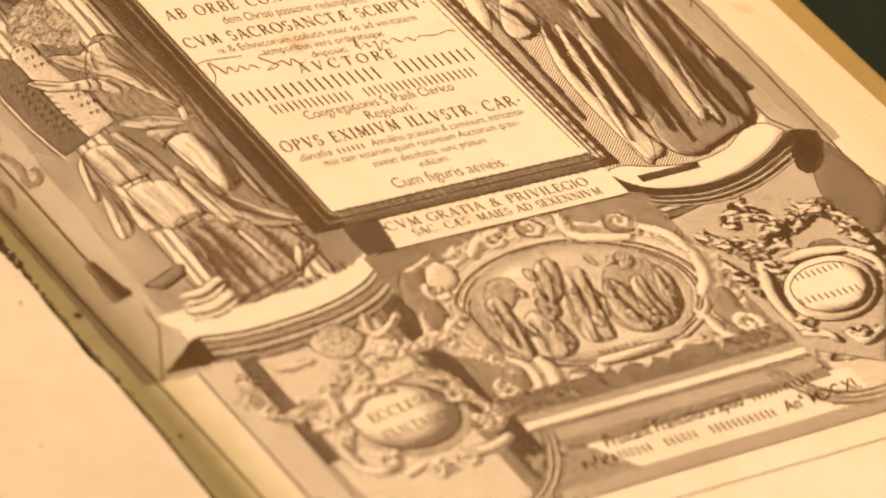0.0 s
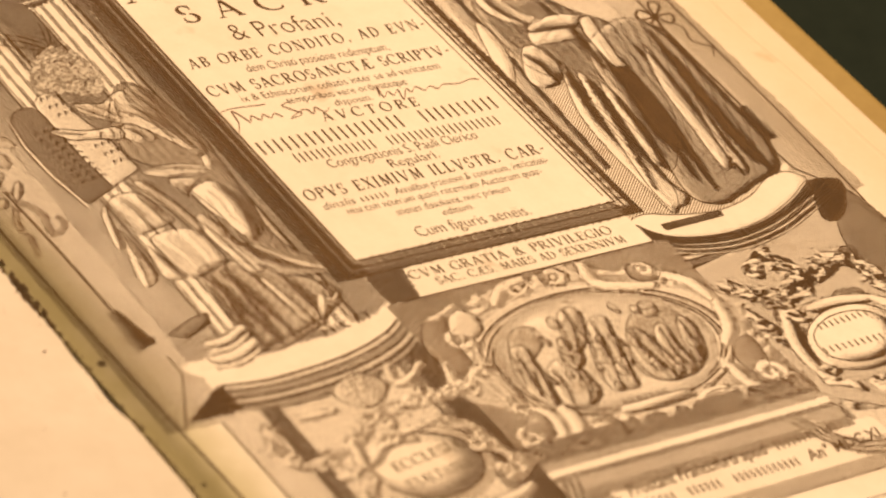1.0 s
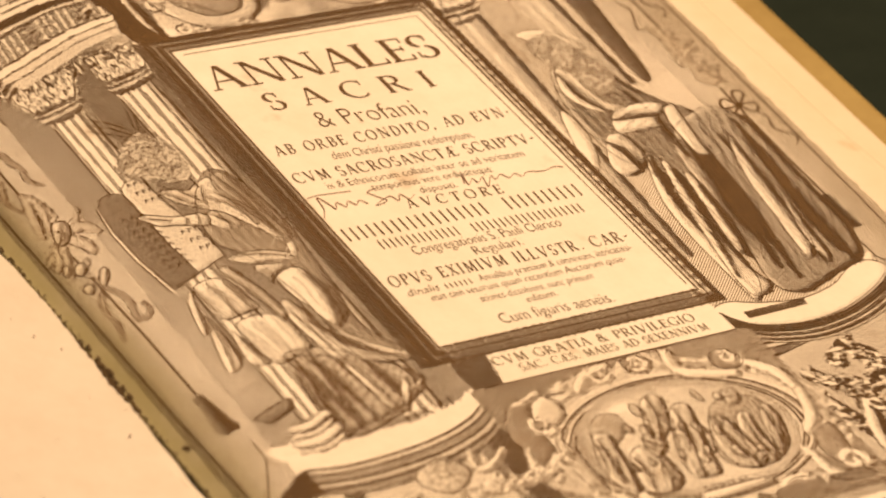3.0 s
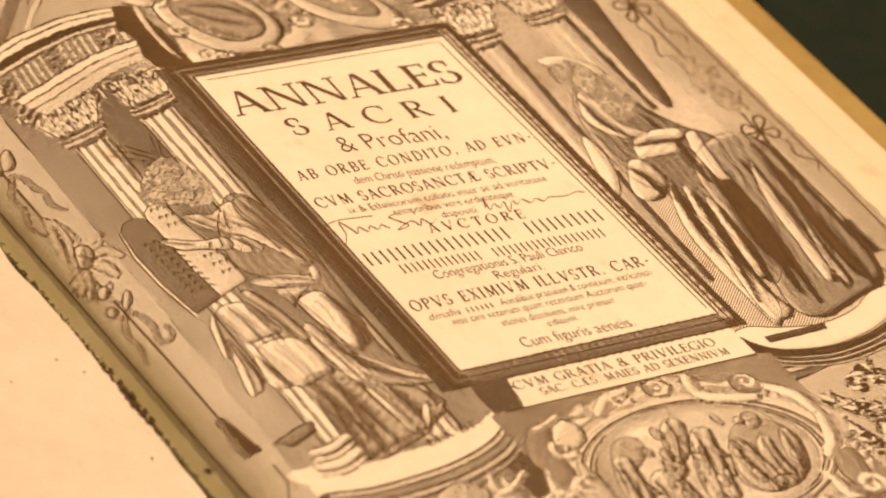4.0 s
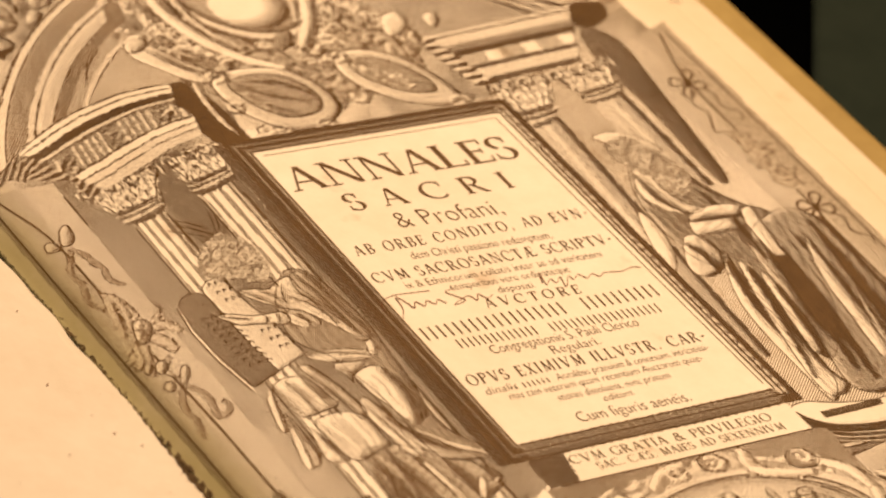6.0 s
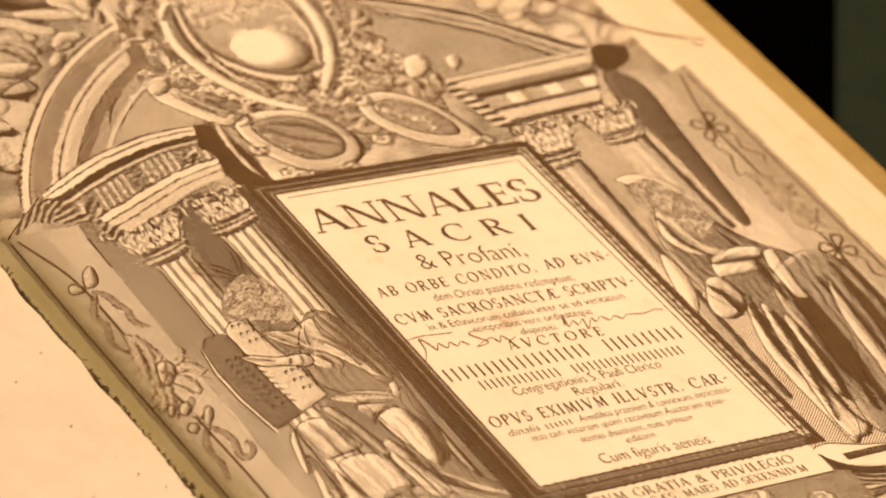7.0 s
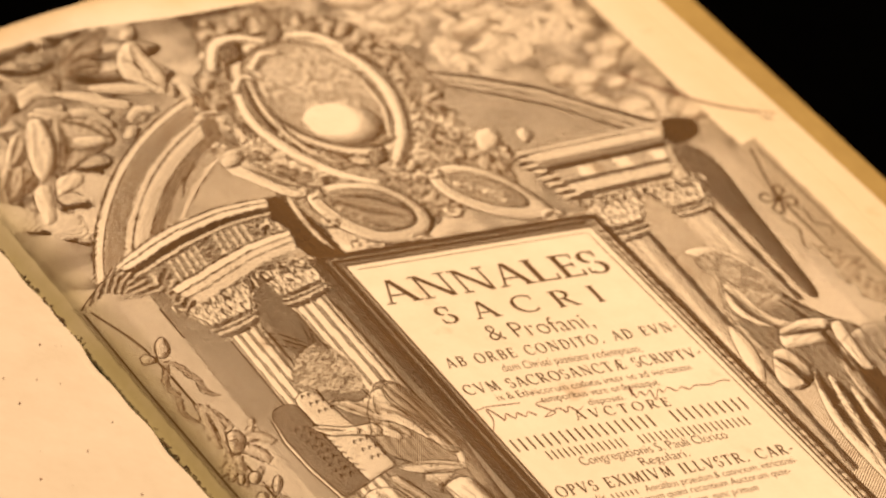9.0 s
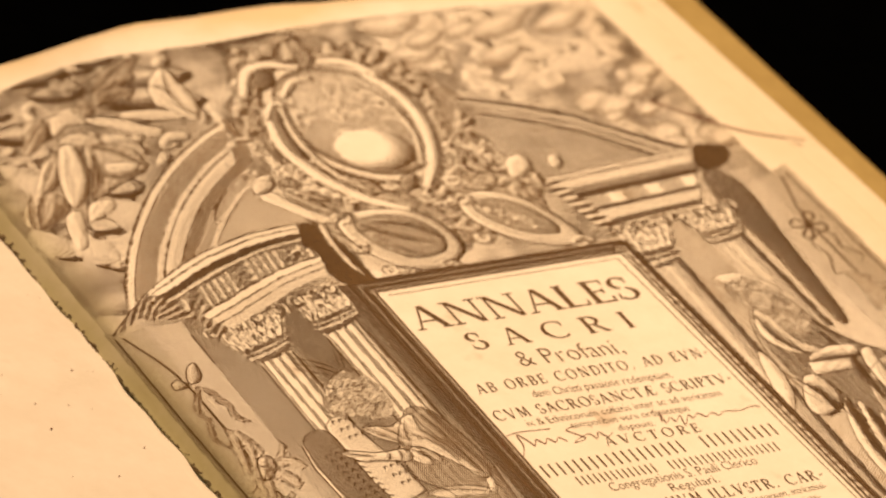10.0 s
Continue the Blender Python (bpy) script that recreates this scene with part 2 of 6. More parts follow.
# ---- the engraving: every motif is cut as hatching lines that swell with its darkness ----
G = 0.5
GU, GV = np.meshgrid(np.arange(-166, 150, G), np.arange(-322, 180, G))
OWNER, TONE = np.zeros(GU.shape, np.int32), np.zeros(GU.shape)
MU, MV = -8 - GU, GV - 0.35 * np.maximum(0, GU - 48)
MOTIFS = []
rng = np.random.RandomState(7)
LATTICE = rng.rand(256, 256)


def lattice_noise(u, v):
    iu, iv = np.floor(u).astype(int), np.floor(v).astype(int)
    fu, fv = u - iu, v - iv
    fu, fv = fu * fu * (3 - 2 * fu), fv * fv * (3 - 2 * fv)
    g = lambda i, j: LATTICE[i % 256, j % 256]
    return (g(iu, iv) * (1 - fu) + g(iu + 1, iv) * fu) * (1 - fv) + (g(iu, iv + 1) * (1 - fu) + g(iu + 1, iv + 1) * fu) * fv


def cloudy(u, v, size, octaves=3, off=0.0):
    out, amp = 0, 0
    for k in range(octaves):
        w = 0.55 ** k
        out = out + w * lattice_noise(u / size * 2 ** k + 17.3 * k + off, v / size * 2 ** k + 5.1 * k + off)
        amp += w
    return out / amp


def inside(u, v, pts):
    """Mask of the points within a polygon."""
    m = np.zeros(u.shape, bool)
    n = len(pts)
    for i in range(n):
        (x0, y0), (x1, y1) = pts[i], pts[(i + 1) % n]
        if y0 != y1:
            m ^= ((y0 > v) != (y1 > v)) & (u < (x1 - x0) * (v - y0) / (y1 - y0) + x0)
    return m


def smooth_path(pts, n=10, closed=False):
    """A Catmull-Rom curve through a few points."""
    P = np.array(pts, float)
    P = np.vstack([P[-1:], P, P[:2]]) if closed else np.vstack([2 * P[0] - P[1], P, 2 * P[-1] - P[-2]])
    out = []
    for i in range(1, len(P) - 2):
        for t in np.arange(n) / n:
            a, b, c, d = P[i - 1:i + 3]
            out.append(0.5 * (2 * b + (c - a) * t + (2 * a - 5 * b + 4 * c - d) * t * t + (3 * b - a - 3 * c + d) * t ** 3))
    if not closed:
        out.append(P[-2])
    return np.array(out)


def relief(h, base=0.35, k=0.5):
    """The darkness of a relief lit from the upper left."""
    hv, hu = np.gradient(h, G)
    return base + k * (-0.75 * hu + 0.65 * hv)


def motif(name, label="", ang=20.0, pitch=0.56):
    MOTIFS.append(dict(name=name, label=label, ang=ang, pitch=pitch, strokes=[]))
    return len(MOTIFS)


def paint(i, mask, tone):
    OWNER[mask] = i
    TONE[mask] = (tone[mask] if isinstance(tone, np.ndarray) else tone)


def line(i, pts, width=0.45, flip=False, taper=False):
    P = turned(pts, flip)
    if len(P) < 6:
        P = np.concatenate([np.linspace(P[k], P[k + 1], 30, endpoint=False) for k in range(len(P) - 1)] + [P[-1:]])
    MOTIFS[i - 1]["strokes"].append((P, width, taper))


def edge_dark(mask, r=2):
    """How near the rim of a mask a point lies, 1 at the rim."""
    m = mask.astype(float)
    for _ in range(r):
        m = (m + np.roll(m, 1, 0) + np.roll(m, -1, 0) + np.roll(m, 1, 1) + np.roll(m, -1, 1)) / 5
    return np.clip(2 * (1 - m), 0, 1) * mask


def ellipse_r(u, v, cu, cv, a, b, rot=0.0):
    c, s = math.cos(rot), math.sin(rot)
    x, y = (u - cu) * c + (v - cv) * s, -(u - cu) * s + (v - cv) * c
    return np.sqrt((x / a) ** 2 + (y / b) ** 2)


def leafy(u, v, size, off=0.0):
    """A busy carved relief of curling leaves."""
    w1, w2 = cloudy(u, v, size * 1.7, 2, off + 3), cloudy(u, v, size * 1.7, 2, off + 11)
    a, b = u + (w1 - 0.5) * size * 3.2, v + (w2 - 0.5) * size * 3.2
    return np.abs(cloudy(a, b, size, 2, off) - 0.5) * 2 * size


def folds(u, v, slant, width, off=0.0):
    """Hanging cloth: ridges that run down and bend."""
    w = cloudy(u, v, 22, 2, off)
    x = u + slant * v + (w - 0.5) * 26
    y = cloudy(x, v * 0.16, width, 2, off + 31)
    return np.abs(np.sin(y * 9.0)) * width * 0.55


def turned(pts, flip):
    """Points of the left half, or their counterparts on the right."""
    P = np.array(pts, float)
    if flip:
        P = np.stack([-8 - P[:, 0], P[:, 1]], -1)
        P[:, 1] += 0.35 * np.maximum(0, P[:, 0] - 48)
    return P


def lobe(i, pts, w0, w1=None, flip=False, base=0.03, dark=0.72, rim=0.45, within=None):
    """A rounded tapering form along a curve, lit from the upper left: a fold, a leaf, a scroll."""
    P = turned(smooth_path(pts, 5) if len(pts) < 6 else pts, flip)
    w1 = w0 if w1 is None else w1
    W = np.linspace(w0, w1, len(P)) * (0.55 + 0.45 * np.sin(np.linspace(0.25, 2.75, len(P))))
    pad = max(w0, w1) + 1
    j0, j1 = int((P[:, 0].min() - pad - GU[0, 0]) / G), int((P[:, 0].max() + pad - GU[0, 0]) / G) + 1
    i0, i1 = int((P[:, 1].min() - pad - GV[0, 0]) / G), int((P[:, 1].max() + pad - GV[0, 0]) / G) + 1
    i0, j0 = max(i0, 0), max(j0, 0)
    if i1 <= i0 or j1 <= j0:
        return
    u, v = GU[i0:i1, j0:j1], GV[i0:i1, j0:j1]
    best = np.full(u.shape, 9.0)
    ou, ov = np.zeros(u.shape), np.zeros(u.shape)
    for k in range(len(P) - 1):
        a, d = P[k], P[k + 1] - P[k]
        t = np.clip(((u - a[0]) * d[0] + (v - a[1]) * d[1]) / max(d @ d, 1e-9), 0, 1)
        w = max(0.35, 0.5 * (W[k] + W[k + 1]))
        x, y = (u - a[0] - t * d[0]) / w, (v - a[1] - t * d[1]) / w
        r = np.hypot(x, y)
        m = r < best
        best[m], ou[m], ov[m] = r[m], x[m], y[m]
    lit = -0.75 * ou + 0.65 * ov
    tone = base + (dark - base) * fade(0.05, 0.95, -lit) + rim * fade(0.72, 1.0, best)
    m = best < 1
    if within is not None:
        m &= within[i0:i1, j0:j1]
    OWNER[i0:i1, j0:j1][m] = i
    TONE[i0:i1, j0:j1][m] = np.clip(tone, 0, 0.95)[m]


HEIGHT = np.zeros(GU.shape)


def raise_lobe(pts, w0, w1, flip=False, lift=0.0, gain=0.85):
    """Adds a rounded tapering form to the relief."""
    P = turned(smooth_path(pts, 4) if len(pts) < 6 else pts, flip)
    W = np.linspace(w0, w1, len(P)) * (0.6 + 0.4 * np.sin(np.linspace(0.35, 2.8, len(P))))
    pad = max(w0, w1) + 1
    j0, j1 = max(int((P[:, 0].min() - pad - GU[0, 0]) / G), 0), int((P[:, 0].max() + pad - GU[0, 0]) / G) + 1
    i0, i1 = max(int((P[:, 1].min() - pad - GV[0, 0]) / G), 0), int((P[:, 1].max() + pad - GV[0, 0]) / G) + 1
    if i1 <= i0 or j1 <= j0:
        return
    u, v = GU[i0:i1, j0:j1], GV[i0:i1, j0:j1]
    h = np.zeros(u.shape)
    for k in range(len(P) - 1):
        a, d = P[k], P[k + 1] - P[k]
        t = np.clip(((u - a[0]) * d[0] + (v - a[1]) * d[1]) / max(d @ d, 1e-9), 0, 1)
        w = max(0.4, 0.5 * (W[k] + W[k + 1]))
        r2 = ((u - a[0] - t * d[0]) ** 2 + (v - a[1] - t * d[1]) ** 2) / (w * w)
        h = np.maximum(h, np.where(r2 < 1, lift + gain * w * (1 - r2), 0))
    HEIGHT[i0:i1, j0:j1] = np.maximum(HEIGHT[i0:i1, j0:j1], h)


def softened(a, n):
    for _ in range(n):
        a = (2 * a + np.roll(a, 1, 0) + np.roll(a, -1, 0) + np.roll(a, 1, 1) + np.roll(a, -1, 1)) / 6
    return a


def carve(i, mask, base=0.30, k=0.32, hollow=0.22, edge=0.35, grain=None):
    """Paints the raised relief within a mask: lit from the upper left, dark in its hollows and at its outline."""
    h = softened(HEIGHT, 1)
    if grain is not None:
        h = h + grain * (0.35 + 0.65 * fade(0.0, 2.0, h))
    low = softened(h, 14)
    tone = relief(h, base, k) + hollow * np.clip(low - h, -0.6, 2.0) + edge * edge_dark(mask, 3)
    paint(i, mask, np.clip(tone, 0.0, 0.92))
    HEIGHT[:] = 0


def raise_leaves(mask, n, size, seed):
    """Curling leaves and buds strewn over a region of the relief."""
    r = np.random.RandomState(seed)
    cells = np.argwhere(mask)
    for k in range(n if len(cells) else 0):
        b, a = cells[r.randint(len(cells))]
        cu, cv, an = GU[0, 0] + a * G, GV[0, 0] + b * G, r.uniform(0, 6.28)
        L, bend = size * r.uniform(0.6, 1.5), r.uniform(-1.2, 1.2)
        w = size * r.uniform(0.22, 0.42)
        raise_lobe([(cu, cv), (cu + L * 0.5 * math.cos(an), cv + L * 0.5 * math.sin(an)), (cu + L * math.cos(an + bend), cv + L * math.sin(an + bend))], w, w * 0.6, False, r.uniform(0, 1.2))


def spiral(cu, cv, r0, turns, start, sgn=1):
    t = np.linspace(0.12, 1, 26)
    a = start + sgn * t * turns * 6.283
    return np.stack([cu + r0 * t * np.cos(a), cv + r0 * t * np.sin(a)], -1)


def leaves(i, mask, n, size, seed, base=0.10, dark=0.7):
    """Carved leaves strewn over a region."""
    r = np.random.RandomState(seed)
    cells = np.argwhere(mask)
    if not len(cells):
        return
    for k in range(n):
        b, a = cells[r.randint(len(cells))]
        cu, cv, an = GU[0, 0] + a * G, GV[0, 0] + b * G, r.uniform(0, 6.28)
        L, bend = size * r.uniform(0.7, 1.5), r.uniform(-0.9, 0.9)
        pts = [(cu, cv), (cu + L * 0.5 * math.cos(an), cv + L * 0.5 * math.sin(an)), (cu + L * math.cos(an + bend), cv + L * math.sin(an + bend))]
        lobe(i, pts, size * 0.36, size * 0.2, False, base, dark * r.uniform(0.8, 1.2), 0.5, mask)


PLATE = (GU > -149 - 0.03 * (GV + 200)) & (GU < 139.5) & (GV > -300) & (GV < 168)

# sky with clouds at the head
sky = motif("printed_sky", "engraved sky with rolling clouds", ang=-8)
ARCH_TOP = (GV > -6)
h = np.abs(cloudy(GU, GV, 34, 3) - 0.5) * 40
paint(sky, PLATE & ARCH_TOP & (GV < 166 + 3 * np.sin(GU / 30) - 0.004 * np.maximum(0, -60 - GU) ** 2), np.clip(relief(h, 0.27, 0.16) + 0.25 * fade(158, 167, GV) * (GU < 0), 0.06, 0.7))

# ---- the figures and ornaments, drawn as plain draped shapes with folds and outlines ----
def window_of(P, pad):
    """The part of the drawing grid round some points."""
    j0, j1 = max(int((P[:, 0].min() - pad - GU[0, 0]) / G), 0), int((P[:, 0].max() + pad - GU[0, 0]) / G) + 1
    i0, i1 = max(int((P[:, 1].min() - pad - GV[0, 0]) / G), 0), int((P[:, 1].max() + pad - GV[0, 0]) / G) + 1
    return slice(i0, max(i1, i0 + 1)), slice(j0, max(j1, j0 + 1))


def shape(i, pts, tone=0.1, shade=0.3, outline=0.24, round_off=5, sharp=False, pleats=0.0):
    """A closed form with slightly eased corners: light, darker towards its lower right, with an engraved outline. pleats: how deep the folds along it are."""
    P = np.array(pts, float)
    for cut_off in () if sharp else (0.22, 0.25, 0.25):
        Q = np.roll(P, -1, 0)
        P = np.stack([P + cut_off * (Q - P), Q - cut_off * (Q - P)], 1).reshape(-1, 2)
    win = window_of(P, 6)
    u, v = GU[win], GV[win]
    m = inside(u, v, P)
    if not m.any():
        return
    h = softened(m.astype(float), round_off * 3)
    hv, hu = np.gradient(h, G)
    t = tone + shade * round_off * 0.75 * np.clip(-0.75 * hu + 0.65 * hv, -0.1, 1)
    if pleats:
        c = np.array([u[m].mean(), v[m].mean()])
        val, vec = np.linalg.eigh(np.cov(np.stack([u[m], v[m]])))
        along = (u - c[0]) * vec[0, 1] + (v - c[1]) * vec[1, 1]
        across = (u - c[0]) * vec[0, 0] + (v - c[1]) * vec[1, 0]
        fan = 1 + 0.35 * along / (2 * math.sqrt(val[1]) + 1e-3)
        wave = across / np.maximum(fan, 0.4) / 3.1 + 0.22 * np.sin(along * 0.33 + c[0]) + 0.2 * (cloudy(u, v, 14, 1, c[1] % 7) - 0.5) + 0.37 * c[0]
        ridge = np.sin(6.283 * wave)
        t = t + pleats * (np.clip(ridge, 0, 1) ** 3 - 0.15 * np.clip(-ridge, 0, 1))
    OWNER[win][m] = i
    TONE[win][m] = np.clip(t, 0, 0.95)[m]
    if outline:
        line(i, np.concatenate([np.linspace(a, b, 4, endpoint=False) for a, b in zip(P, np.roll(P, -1, 0))] + [P[:1]]), outline)


def crease(i, pts, width=1.6, dark=0.5, side=0):
    """A fold: dark along a curve and fading to both sides, or to one side of it alone."""
    P = smooth_path(pts, 8)
    win = window_of(P, width * 2.5)
    u, v = GU[win], GV[win]
    best, sgn, at = np.full(u.shape, 99.0), np.zeros(u.shape), np.zeros(u.shape)
    for k in range(len(P) - 1):
        a, d = P[k], P[k + 1] - P[k]
        L = max(np.hypot(*d), 1e-6)
        t = np.clip(((u - a[0]) * d[0] + (v - a[1]) * d[1]) / (L * L), 0, 1)
        x, y = u - a[0] - t * d[0], v - a[1] - t * d[1]
        r = np.hypot(x, y)
        m = r < best
        best[m], sgn[m], at[m] = r[m], (d[0] * y - d[1] * x)[m], ((k + t) / (len(P) - 1))[m]
    w = width * (0.35 + 0.65 * np.sin(np.clip(at, 0.04, 0.96) * math.pi))
    if side:
        w = np.where(sgn * side > 0, 1.7 * w, 0.35 * w)
    f = dark * np.exp(-(best / np.maximum(w, 0.2)) ** 2)
    m = OWNER[win] == i
    TONE[win][m] = np.clip(TONE[win] + f, 0, 0.92)[m]


def proud(i, pts, w0, w1=None, flip=False, base=0.03, dark=0.72, rim=0.45):
    """A rounded form with its shadow on the ground behind it."""
    P = np.array(smooth_path(pts, 5) if len(pts) < 6 else pts)
    lobe(i, P + np.array([0.9, -0.9]), w0, w1, flip, 0.5, 0.6, 0.0)
    lobe(i, P, w0, w1, flip, base, dark, rim)


def creases(i, paths, width=1.6, dark=0.5, side=0, edge=0.0):
    for pts in paths:
        crease(i, pts, width, dark, side)
        if edge:
            line(i, smooth_path(pts, 6), edge, False, True)


def curls(i, pts, n, size, seed, base=0.12, dark=0.75):
    """A plain region filled with curling strokes."""
    P = smooth_path(pts, 6, True)
    m = inside(GU, GV, P)
    paint(i, m, base + 0.28)
    r = np.random.RandomState(seed)
    cells = np.argwhere(m)
    for k in range(n):
        b, a = cells[r.randint(len(cells))]
        lobe(i, spiral(GU[0, 0] + a * G, GV[0, 0] + b * G, size * r.uniform(0.7, 1.3), r.uniform(0.6, 1.1), r.uniform(0, 6.28), r.choice((-1, 1))), size * 0.22, size * 0.4, False, base, dark, 0.5, m)


def garland(i, pts, n, size, seed):
    """A thick swag of leaves and fruit along a curve."""
    P = smooth_path(pts, 10)
    r = np.random.RandomState(seed)
    for q in P[::2]:
        rr = ellipse_r(GU, GV, q[0] + 0.5, q[1] - 0.6, size * 0.85, size * 0.75)
        paint(i, (rr < 1) & (OWNER != 0), 0.52)
    for k in range(n):
        c = P[int((k + r.rand()) / n * (len(P) - 1))] + r.uniform(-0.6, 0.6, 2) * size
        a, L = r.uniform(0, 6.28), size * r.uniform(0.7, 1.2)
        tip = c + L * np.array([math.cos(a), math.sin(a)])
        lobe(i, [tuple(c), tuple(0.5 * (c + tip) + r.uniform(-0.2, 0.2, 2) * L), tuple(tip)], size * 0.42, size * 0.2, False, 0.06, 0.7 * r.uniform(0.8, 1.2), 0.55)


def leafy_capital(i, tl, tr, br, bl, seed):
    """A leaf capital between its top and bottom corners."""
    tl, tr, br, bl = (np.array(q, float) for q in (tl, tr, br, bl))
    at = lambda s, h: (bl + (br - bl) * s) * (1 - h) + (tl + (tr - tl) * s) * h
    body = [tuple(at(s, h)) for s, h in ((0.06, 0), (0.04, 0.4), (-0.02, 0.8), (0, 1), (0.5, 0.92), (1, 1), (1.02, 0.8), (0.96, 0.4), (0.94, 0))]
    shape(i, body, 0.34, 0.4, 0.3, 4, True)
    size = np.hypot(*(br - bl)) / 6.5
    for row, h in enumerate((0.52, 0.28, 0.03)):
        for k in range(6 + row % 2):
            s = (k + 0.5) / (6 + row % 2)
            p, q = at(s, h), at(s, h + 0.27)
            out = (s - 0.5) * size * 1.2
            lobe(i, [tuple(0.5 * (p + q)), tuple(0.3 * p + 0.7 * q), (q[0] + out, q[1])], size * 0.8, size * 0.7, False, 0.04, 0.5, 0.3)
            lobe(i, spiral(q[0] + out, q[1], size * 0.55, 1.0, 1.5, 1 if s < 0.5 else -1), size * 0.2, size * 0.3, False, 0.03, 0.6, 0.6)
    for s, sg in ((0.04, 1), (0.36, -1), (0.64, 1), (0.96, -1)):
        c = at(s, 0.86)
        paint(i, ellipse_r(GU, GV, c[0], c[1], size * 1.0, size * 1.0) < 1, 0.5)
        lobe(i, spiral(c[0], c[1], size * 1.1, 1.3, 1.2, sg), size * 0.25, size * 0.42, False, 0.02, 0.6, 0.5)
    for h, k in ((0.0, 0.10), (-0.10, 0.5), (-0.17, 0.08), (-0.28, 0.45)):
        a, b = at(-0.05, h), at(1.05, h)
        sag = 0.5 * (a + b) - np.array([0.0, 0.9])
        lobe(i, [tuple(a), tuple(sag), tuple(b)], 1.0, 1.0, False, k, k + 0.35, 0.4)


def left_statue():
    robe = motif("printed_drapery", "engraved standing draped form in heavy folds", ang=58, pitch=0.68)
    # dark cloak behind
    shape(robe, [(-75.5, -62.6), (-69.4, -63.0), (-65.3, -70.5), (-63.6, -81.7), (-62.0, -96.6), (-64.1, -112.0), (-64.9, -126.9), (-68.4, -140.7), (-66.8, -153.0), (-57.4, -166.0), (-67.3, -166.7), (-77.7, -163.5), (-79.0, -149.3), (-78.4, -131.8), (-81.0, -119.1), (-83.6, -106.3), (-92.9, -97.5), (-87.4, -77.5)], 0.55, 0.2, pleats=0.20)
    shape(robe, [(-101.5, -155.0), (-91.1, -155.7), (-80.2, -161.0), (-77.1, -172.3), (-75.6, -181.2), (-74.0, -187.3), (-81.6, -188.8), (-91.0, -192.5), (-98.1, -194.1), (-105.5, -191.7), (-103.6, -175.8), (-102.0, -165.1)], 0.30, 0.4, pleats=0.20)
    shape(robe, [(-101.4, -152.4), (-88.0, -151.8), (-78.9, -158.4), (-69.7, -166.2), (-62.5, -174.2), (-64.7, -180.0), (-76.0, -185.3), (-89.6, -189.1), (-98.0, -191.2), (-111.8, -195.8), (-112.5, -192.9), (-104.7, -186.8), (-100.6, -170.3), (-99.7, -159.4)], 0.36, 0.4, pleats=0.20)
    creases(robe, [[(-98.5, -154.1), (-99.0, -169.4), (-104.0, -189.8)], [(-92.1, -154.2), (-93.2, -171.3), (-93.7, -188.3)], [(-85.2, -157.0), (-83.4, -171.7), (-82.2, -185.5)], [(-77.4, -162.3), (-75.0, -174.4), (-73.7, -183.3)], [(-67.3, -169.0), (-67.4, -176.9), (-75.7, -184.8)]], 1.5, 0.45, 1, 0.2)
    shape(robe, [(-106.8, -183.9), (-104.0, -185.7), (-105.2, -190.7), (-97.1, -189.9), (-107.9, -194.4), (-112.4, -195.9), (-112.8, -192.8)], 0.06, 0.2, pleats=0.20)
    # gathered skirts
    shape(robe, [(-114.2, -127.6), (-112.7, -133.8), (-112.8, -142.4), (-113.1, -150.9), (-116.0, -155.1), (-120.9, -156.7), (-121.1, -152.1), (-118.5, -143.6)], 0.07, 0.4, pleats=0.20)
    shape(robe, [(-109.8, -136.4), (-107.4, -145.8), (-106.1, -153.1), (-104.9, -155.7), (-110.9, -155.6), (-112.9, -153.3), (-111.7, -145.6)], 0.07, 0.4, pleats=0.20)
    shape(robe, [(-115.8, -120.7), (-111.2, -116.2), (-113.8, -124.8), (-115.4, -133.0), (-115.1, -136.6), (-119.6, -138.7), (-118.9, -133.7)], 0.06, 0.4, pleats=0.20)
    shape(robe, [(-107.5, -136.0), (-102.1, -133.6), (-94.0, -133.6), (-89.7, -136.7), (-88.7, -143.4), (-88.9, -150.3), (-88.3, -152.8), (-93.1, -154.2), (-96.7, -154.8), (-100.9, -157.0), (-104.9, -156.3), (-106.4, -150.1), (-106.8, -141.4)], 0.04, 0.45, 0.28, 8, pleats=0.20)
    creases(robe, [[(-105.5, -136.0), (-103.6, -146.1), (-103.3, -155.6)], [(-99.2, -133.8), (-96.7, -148.2), (-95.9, -154.2)]], 1.3, 0.25, -1)
    creases(robe, [[(-114.3, -130.4), (-115.4, -142.5), (-118.9, -155.6)], [(-112.5, -136.2), (-113.6, -146.8), (-115.4, -153.9)], [(-112.0, -118.3), (-115.4, -129.5), (-118.0, -137.4)], [(-108.8, -138.8), (-108.0, -148.5), (-107.0, -155.1)]], 1.1, 0.5, 1, 0.2)
    shape(robe, [(-111.2, -116.2), (-104.7, -113.3), (-98.5, -114.0), (-96.0, -120.1), (-95.0, -126.9), (-93.9, -130.8), (-100.9, -131.6), (-108.1, -133.5), (-110.7, -130.4), (-111.3, -123.5)], 0.06, 0.35, 0.28, 7, pleats=0.20)
    creases(robe, [[(-110.5, -117.0), (-110.1, -123.9), (-109.0, -130.9)], [(-105.2, -115.6), (-103.6, -124.3), (-103.8, -131.3)], [(-99.4, -115.5), (-98.1, -123.6), (-97.7, -129.6)]], 1.4, 0.55, 1, 0.2)
